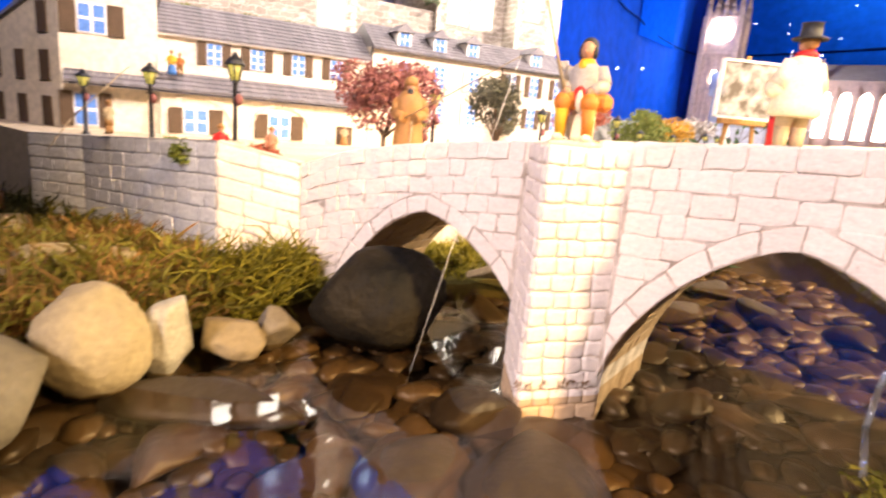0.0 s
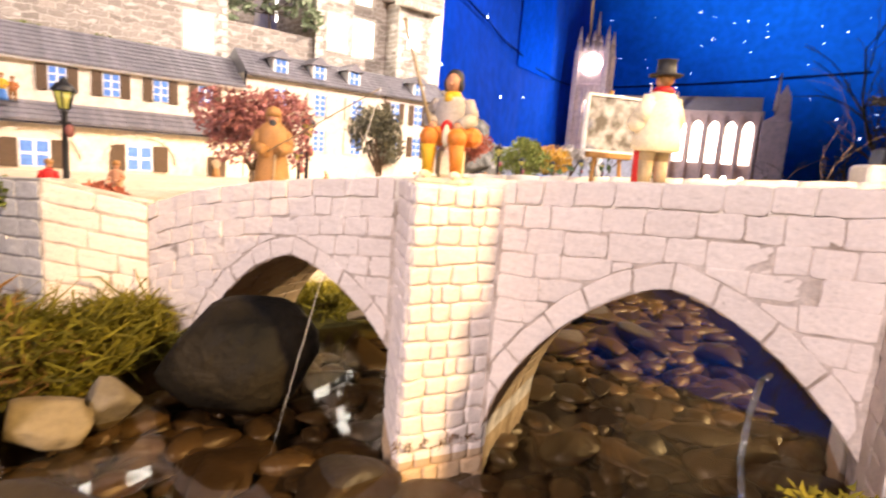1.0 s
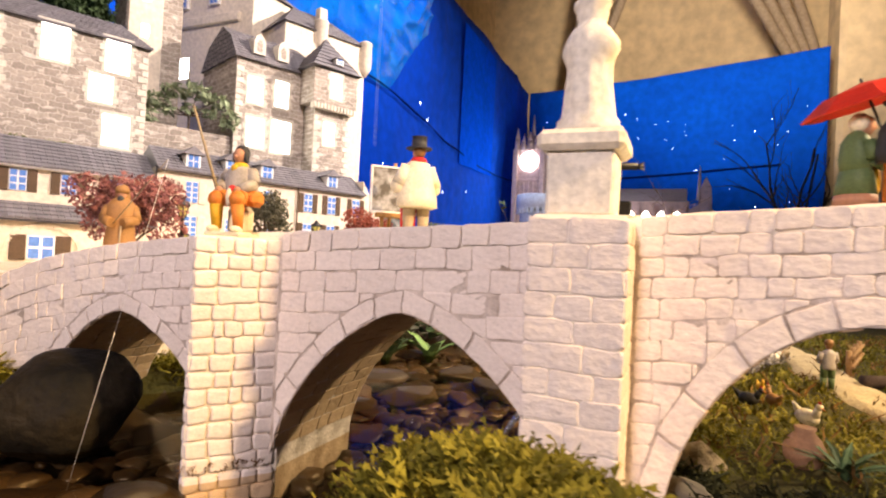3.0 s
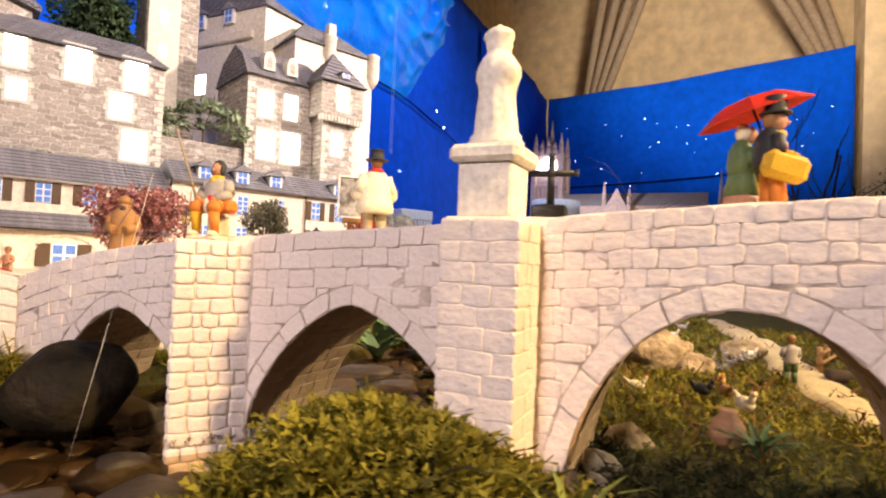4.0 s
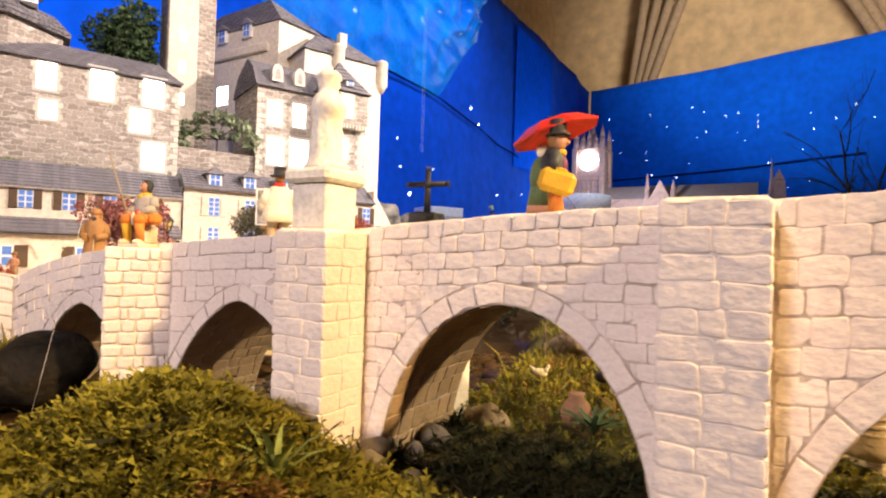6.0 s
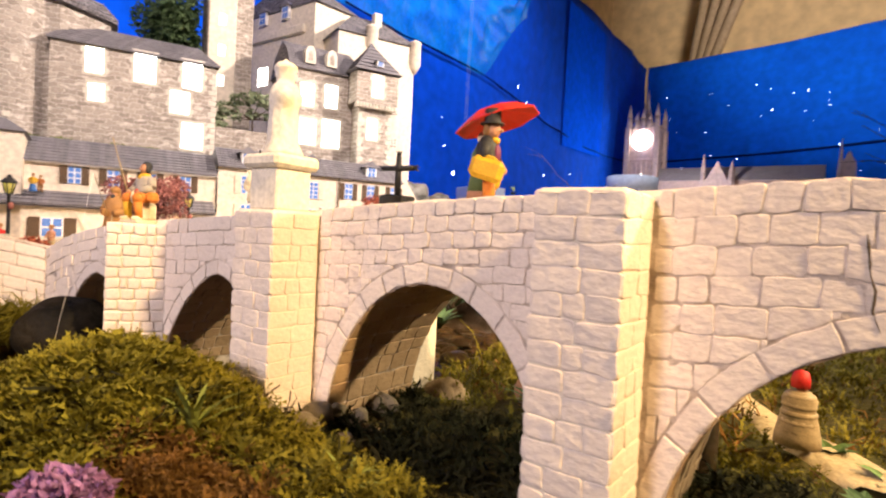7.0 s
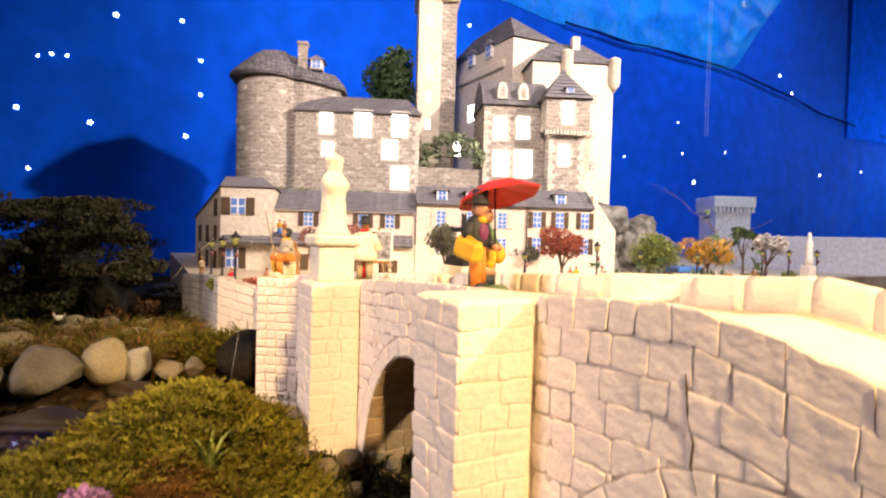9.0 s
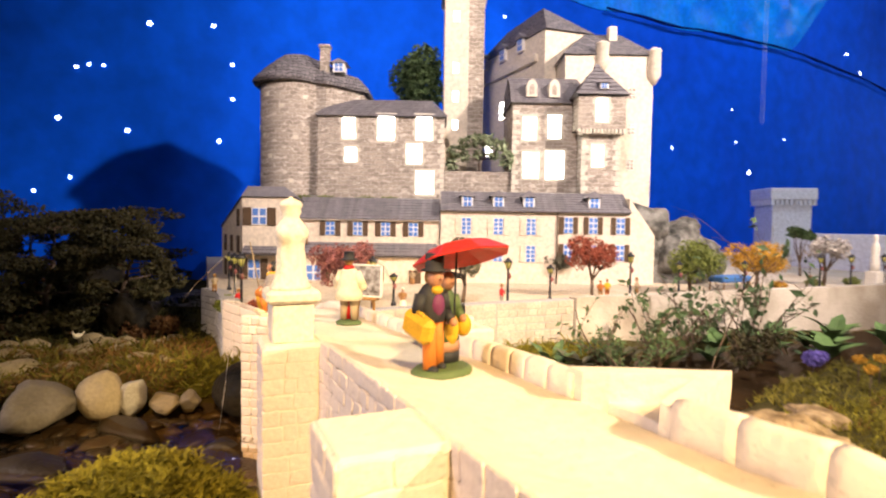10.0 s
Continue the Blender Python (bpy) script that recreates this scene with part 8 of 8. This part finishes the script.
# cathedral model
cat = thing("cathedral", "large pink stone cathedral model with lit windows", "cathedral", at(-2.12, 8.1, -0.2))
bm = bmesh.new()
box(bm, -0.20, 0.20, -0.20, 0.20, 0, 2.10)
for sx in (-1, 1):
    for sy in (-1, 1):
        box(bm, sx * 0.205 - 0.04, sx * 0.205 + 0.04, sy * 0.205 - 0.04, sy * 0.205 + 0.04, 0, 2.05, 0.01)
part("bell_tower", bm, M_PINK, cat)
for sx, sy, h in ((-1, -1, 0.28), (1, -1, 0.28), (-1, 1, 0.28), (1, 1, 0.28), (0, -1, 0.22), (-0.5, -1, 0.15), (0.5, -1, 0.15), (0, 0, 0.52)):
    bm = bmesh.new()
    tube(bm, (sx * 0.195, sy * 0.195, 2.04), (sx * 0.195, sy * 0.195, 2.10 + h * 0.35), 0.042, 0.038, 8)
    tube(bm, (sx * 0.195, sy * 0.195, 2.10 + h * 0.35), (sx * 0.195, sy * 0.195, 2.10 + h), 0.038, 0.004, 8)
    part("pinnacle", bm, M_PINK, cat)
for z in (0.62, 1.12, 1.56, 2.02):
    bm = bmesh.new()
    box(bm, -0.225, 0.225, -0.225, 0.225, z, z + 0.035, 0.006)
    part("string_course", bm, M_PINK, cat)
M_BELL = mat("belfry_floodlight", (0.9, 0.9, 0.95), 0.5, 0.3, emit=(1.0, 0.97, 1.0), strength=18.0)
# The glare round the belfry light is modelled as a glowing disc.
bm = bmesh.new()
lathe(bm, [(0.02, -0.012), (0.136, -0.010), (0.142, 0.004), (0.02, 0.010)], 24, m=Matrix.Translation((0, -0.212, 1.86)) @ Matrix.Rotation(radians(90), 4, "X"))
part("belfry_window", bm, M_BELL, cat, "round glowing disc as wide as the belfry light's glare")
for k in range(5):   # slender shafts on the tower front
    bm = bmesh.new()
    x = -0.14 + 0.07 * k
    box(bm, x - 0.010, x + 0.010, -0.222, -0.199, 0.3, 1.55, 0.003)
    part("shaft", bm, M_PINK, cat)
bm = bmesh.new()
prism(bm, [(-0.028, 1.2), (0.028, 1.2), (0.028, 1.34), (0, 1.40), (-0.028, 1.34)], -0.208, -0.199)
part("tower_window", bm, M_GLOW, cat)
NX0, NX1 = 0.205, 2.24
bm = bmesh.new()
box(bm, NX0, NX1, -0.25, 0.25, 0, 1.27)
part("nave", bm, M_PINK, cat)
bm = bmesh.new()
v = [(NX0, -0.28, 1.262), (NX1 - 0.03, -0.28, 1.262), (NX1 - 0.03, 0.28, 1.262), (NX0, 0.28, 1.262), (NX0, 0, 1.47), (NX1 - 0.03, 0, 1.47)]
q = [bm.verts.new(p) for p in v]
for f in ((0, 1, 5, 4), (2, 3, 4, 5), (3, 0, 4), (1, 2, 5), (3, 2, 1, 0)):
    bm.faces.new([q[i] for i in f])
part("nave_roof", bm, M_SLATE_PALE, cat, "grey slate nave roof")


def lancet(x, half, z0, z1, y):
    bm = bmesh.new()
    prism(bm, [(x - half, z0), (x + half, z0), (x + half, z1 - half * 1.3), (x + half * 0.6, z1 - half * 0.45), (x, z1), (x - half * 0.6, z1 - half * 0.45), (x - half, z1 - half * 1.3)], y - 0.007, y + 0.003)
    return bm


for k in range(5):   # tall windows of the nave, small ones below, buttresses between
    x = 1.30 + k * 0.198
    part("nave_window", lancet(x, 0.055, 0.60, 1.13, -0.25), M_GLOW, cat, "tall lit nave window")
    if k > 1:
        part("aisle_window", lancet(x, 0.030, 0.30, 0.44, -0.25), M_GLOW, cat, "small lit aisle window")
    bm = bmesh.new()
    box(bm, x + 0.078, x + 0.120, -0.31, -0.249, 0, 1.10, 0.008)
    prism(bm, [(x + 0.078, 1.098), (x + 0.120, 1.098), (x + 0.099, 1.20)], -0.30, -0.249)
    part("nave_buttress", bm, M_PINK, cat)
for x in (0.69, 0.80):
    part("nave_window", lancet(x, 0.045, 0.72, 1.12, -0.25), M_GLOW, cat, "tall lit nave window")
bm = bmesh.new()
prism(bm, [(0.85, 0), (1.23, 0), (1.23, 1.26), (1.17, 1.26), (1.04, 1.50), (0.91, 1.26), (0.85, 1.26)], -0.36, -0.24)
part("transept_gable", bm, M_PINK, cat)
for sx in (0.87, 1.21, 1.04):
    bm = bmesh.new()
    tube(bm, (sx, -0.33, 1.0), (sx, -0.33, 1.38), 0.038, 0.034, 7)
    tube(bm, (sx, -0.33, 1.38), (sx, -0.33, 1.60 if sx < 0.9 else 1.50), 0.034, 0.005, 7)
    part("pinnacle", bm, M_PINK, cat)
bm = bmesh.new()
bmesh.ops.create_cone(bm, cap_ends=True, segments=24, radius1=0.105, radius2=0.105, depth=0.012, matrix=Matrix.Translation((1.04, -0.364, 1.02)) @ Matrix.Rotation(radians(90), 4, "X"))
part("rose_window", bm, M_GLOW, cat, "round lit rose window")
part("portal", lancet(1.04, 0.10, 0.05, 0.50, -0.36), M_GLOW, cat, "lit portal")
bm = bmesh.new()
box(bm, NX1 - 0.01, NX1 + 0.30, -0.32, 0.30, 0, 1.14, 0.01)
prism(bm, [(NX1 - 0.02, 1.138), (NX1 + 0.31, 1.138), (NX1 + 0.145, 1.24)], -0.325, 0.30)
part("end_tower", bm, M_PINK, cat)
bm = bmesh.new()
prism(bm, [(NX1 + 0.11, 1.1), (NX1 + 0.29, 1.1), (NX1 + 0.27, 1.46), (NX1 + 0.20, 1.62), (NX1 + 0.13, 1.46)], -0.14, 0.14)
tube(bm, (NX1 + 0.12, -0.12, 1.3), (NX1 + 0.12, -0.12, 1.76), 0.036, 0.005, 7)
part("end_gable", bm, M_PINK, cat)

# white round pavilion and low wall beside the round tower
pav = thing("pavilion", "small white round pavilion with a shallow conical roof", "pavilion", at(-0.62, 3.90, 0.03))
bm = bmesh.new()
lathe(bm, [(0.088, 0), (0.088, 0.285), (0.080, 0.287)], 24)
part("wall", bm, M_WHITE, pav)
bm = bmesh.new()
lathe(bm, [(0.080, 0.284), (0.100, 0.286), (0.100, 0.294), (0.05, 0.316), (0.004, 0.334)], 24)
part("roof", bm, M_BLUEGREY, pav, "shallow pale conical roof")
bm = bmesh.new()
box(bm, -0.86, -0.70, 3.87, 3.91, 0.02, 0.26, 0.004)
tagged(part("garden_wall", bm, M_WHITE), "low white wall between tower and pavilion", "wall", kind="structure")


# stars on the cloth
def star(m, s):
    ob = new("star", STAR_MESH)
    ob.matrix_world = m @ Matrix.Diagonal((s, s, s, 1))
    return tagged(ob, "tiny white star light on the blue cloth", "star", "stars")


bm = bmesh.new()
for k in range(2):
    vs_ = [bm.verts.new((r * math.cos(a), 0, r * math.sin(a))) for a, r in [(math.pi * j / 5, 1.0 if j % 2 == 0 else 0.42) for j in range(10)]]
    for v_ in vs_:
        v_.co.y = 0.25 * k
    bm.faces.new(vs_ if k else vs_[::-1])
bmesh.ops.bridge_loops(bm, edges=bm.edges[:])
STAR_MESH = bpy.data.meshes.new("star")
bm.to_mesh(STAR_MESH)
bm.free()
STAR_MESH.materials.append(M_STAR)
for y, z, s in ((-0.257, 1.153, 1.5), (0.005, 1.186, 1.2), (0.088, 1.018, 1.2), (0.087, 0.858, 1.2), (0.027, 0.658, 1.3), (-0.35, 0.68, 1.4), (-0.611, 0.714, 1.3), (-0.435, 0.95, 1.0), (-0.489, 0.948, 1.0), (-0.537, 0.933, 1.0),
                (-0.572, 0.464, 1.1), (-0.403, 0.243, 1.0), (3.743, 0.706, 2.2), (2.976, 0.843, 1.0), (3.561, 1.165, 0.8), (3.611, 0.927, 0.9), (1.554, 1.482, 1.0), (4.113, 0.981, 0.8), (4.9, 1.75, 1.6), (5.1, 1.62, 1.6), (4.2, 1.9, 1.6), (5.6, 0.9, 1.4), (6.4, 1.0, 1.2)):
    star(WEST_CLOTH @ Matrix.Translation((y + 4.0, fold(y + 4.0, z, 1.4) - 0.004, z)), 0.009 * s)
for k in range(46):
    x, z = rnd.uniform(0.2, 4.4), rnd.uniform(0.9, 3.0)
    star(NORTH_CLOTH @ Matrix.Translation((x, fold(x, z, 1.1) - 0.008, z)), rnd.uniform(0.005, 0.010))
for k in range(14):
    y = rnd.uniform(-2.2, -0.65)
    z = rnd.uniform(0.3, 1.5)
    star(WEST_CLOTH @ Matrix.Translation((y + 4.0, fold(y + 4.0, z, 1.4) - 0.004, z)), 0.009 * rnd.uniform(0.7, 1.3))

# crumpled shiny film over the top of the cloth
HEM = [(2.3, 1.66), (3.3, 1.69), (4.3, 1.65), (5.0, 1.58), (5.5, 1.50), (6.2, 1.43), (6.8, 1.40), (7.6, 1.41), (8.4, 1.45), (9.5, 1.46)]
M_FILM = mat("shiny_blue_film", (0.006, 0.30, 1.0), 0.24, 0.45, second=(0.001, 0.10, 0.9), scale=4, bump=0.02, bump_scale=4, coat=0.15)
vs, fs = [], []
for i in range(181):
    for j in range(41):
        y, f = 1.2 + 3.7 * i / 180, j / 40
        low = table(y, HEM) + 0.01 + 0.02 * math.sin(y * 7.3 + 1) + 0.9 * smooth(4.1, 5.0, y)
        z = 3.08 + (low - 3.08) * f
        ridge = (1 - abs(noise.noise((y * 2.6 + z * 2.2, z * 3.4 - y * 1.6, 1)))) ** 5
        stand = 0.004 + (1 - f) ** 0.7 * (0.03 + 0.10 * ridge + 0.05 * noise.noise((y * 5 + z * 4, z * 7 - y * 3, 6)))
        vs.append(WEST_CLOTH @ Vector((y + 4.0, fold(y + 4.0, z, 1.4) - stand, z)))
for i in range(180):
    for j in range(40):
        a = i * 41 + j
        fs.append((a, a + 41, a + 42, a + 1))
film_sheet = tagged(from_data("film_sheet", vs, fs, M_FILM, smooth=True), "crumpled shiny blue film hung over the cloth", "film")
# A patch of light on the cloth, made as a strip of brighter blue.
M_BRIGHT = mat("lit_strip_blue", (0.004, 0.11, 1.0), 0.95, 0.0, scale=1.5, bump=0.006, bump_scale=5)
vs = [(CLOTH_X + 0.115 - 0.022 * (y + 4), y, z0 + (3.06 - z0) * j / 6) for y, z0 in ((6.02, 1.31), (6.47, 1.33), (6.92, 1.34), (7.36, 1.36)) for j in range(7)]
fs = [(i * 7 + j, i * 7 + j + 7, i * 7 + j + 8, i * 7 + j + 1) for i in range(3) for j in range(6)]
sb = from_data("cloth_strip", vs, fs, M_BRIGHT)
sb.modifiers.new("thickness", "SOLIDIFY").thickness = 0.005
tagged(sb, "brighter blue strip drawn as a patch of light", "cloth")

# rolled hem that sags across the backdrop; its dark blue paints the edge's shadow
M_HEM = mat("dark_blue_hem", (0.001, 0.012, 0.10), 0.9, 0.05, second=(0.001, 0.02, 0.16), scale=3, bump=0.004, bump_scale=9)
cu = bpy.data.curves.new("cloth_hem", "CURVE")
cu.dimensions, cu.bevel_depth, cu.bevel_resolution = "3D", 0.008, 2
sp = cu.splines.new("POLY")
sp.points.add(40)
for k, p in enumerate(sp.points):
    y = 2.3 + 7.2 * k / 40
    z = table(y, HEM) + 0.012 * noise.noise((y * 2.2, 1.0, 3.0))
    q = WEST_CLOTH @ Vector((y + 4.0, fold(y + 4.0, z, 1.4) - 0.03, z))
    p.co, p.radius = (q.x, q.y, q.z, 1), 1.0 + 0.7 * noise.noise((y * 3.0, 7.0, 0.0))
cu.materials.append(M_HEM)
tagged(new("cloth_hem", cu), "sagging cloth hem, dark blue for the shadow at its edge", "cloth")
cu = bpy.data.curves.new("cloth_hem", "CURVE")
cu.dimensions, cu.bevel_depth, cu.bevel_resolution = "3D", 0.016, 2
sp = cu.splines.new("POLY")
sp.points.add(30)
for k, p in enumerate(sp.points):
    x = -2.2 + 3.6 * k / 30
    z = 1.585 + 0.072 * (x + 2.17) - 0.03 * math.sin(k / 30 * math.pi)
    q = NORTH_CLOTH @ Vector((x - CLOTH_X + 0.2, fold(x - CLOTH_X + 0.2, z, 1.1) - 0.015, z))
    p.co, p.radius = (q.x, q.y, q.z, 1), 1.0 + 0.5 * noise.noise((x * 3.0, 2.0, 0.0))
cu.materials.append(M_HEM)
tagged(new("cloth_hem", cu), "dark blue seam across the cloth behind the cathedral", "cloth")

# nylon threads that hold a star
M_THREAD = mat("nylon_thread", (0.75, 0.80, 0.9), 0.3, 0.5)
for dy in (0.0, 0.028):
    bm = bmesh.new()
    bmesh.ops.create_cone(bm, segments=6, radius1=0.0008, radius2=0.0008, depth=1.2, matrix=at_(CLOTH_X + 0.16, 3.52 + dy, 1.62))
    part("thread", bm, M_THREAD, film_sheet, "thin clear nylon thread")

# dark crack in the last bay of the bridge
M_CRACK = mat("dark_crack", (0.10, 0.08, 0.06), 0.95, 0.1, scale=80)
bm = bmesh.new()
line_ = [(0.3585, 0.186, 0.0002), (0.3592, 0.180, 0.0007), (0.3600, 0.174, 0.0011), (0.3606, 0.168, 0.0004), (0.3628, 0.161, 0.0005), (0.3622, 0.152, 0.0007), (0.3655, 0.143, 0.0003)]
rows_ = [[bm.verts.new((x - w, WALL_Y - 0.0005, z)), bm.verts.new((x, WALL_Y - 0.0011, z)), bm.verts.new((x + w, WALL_Y - 0.0005, z))] for x, z, w in line_]
for a, b in zip(rows_, rows_[1:]):
    for k in range(2):
        bm.faces.new((a[k], a[k + 1], b[k + 1], b[k]))
part("crack", bm, M_CRACK, bays[3], "dark jagged crack")
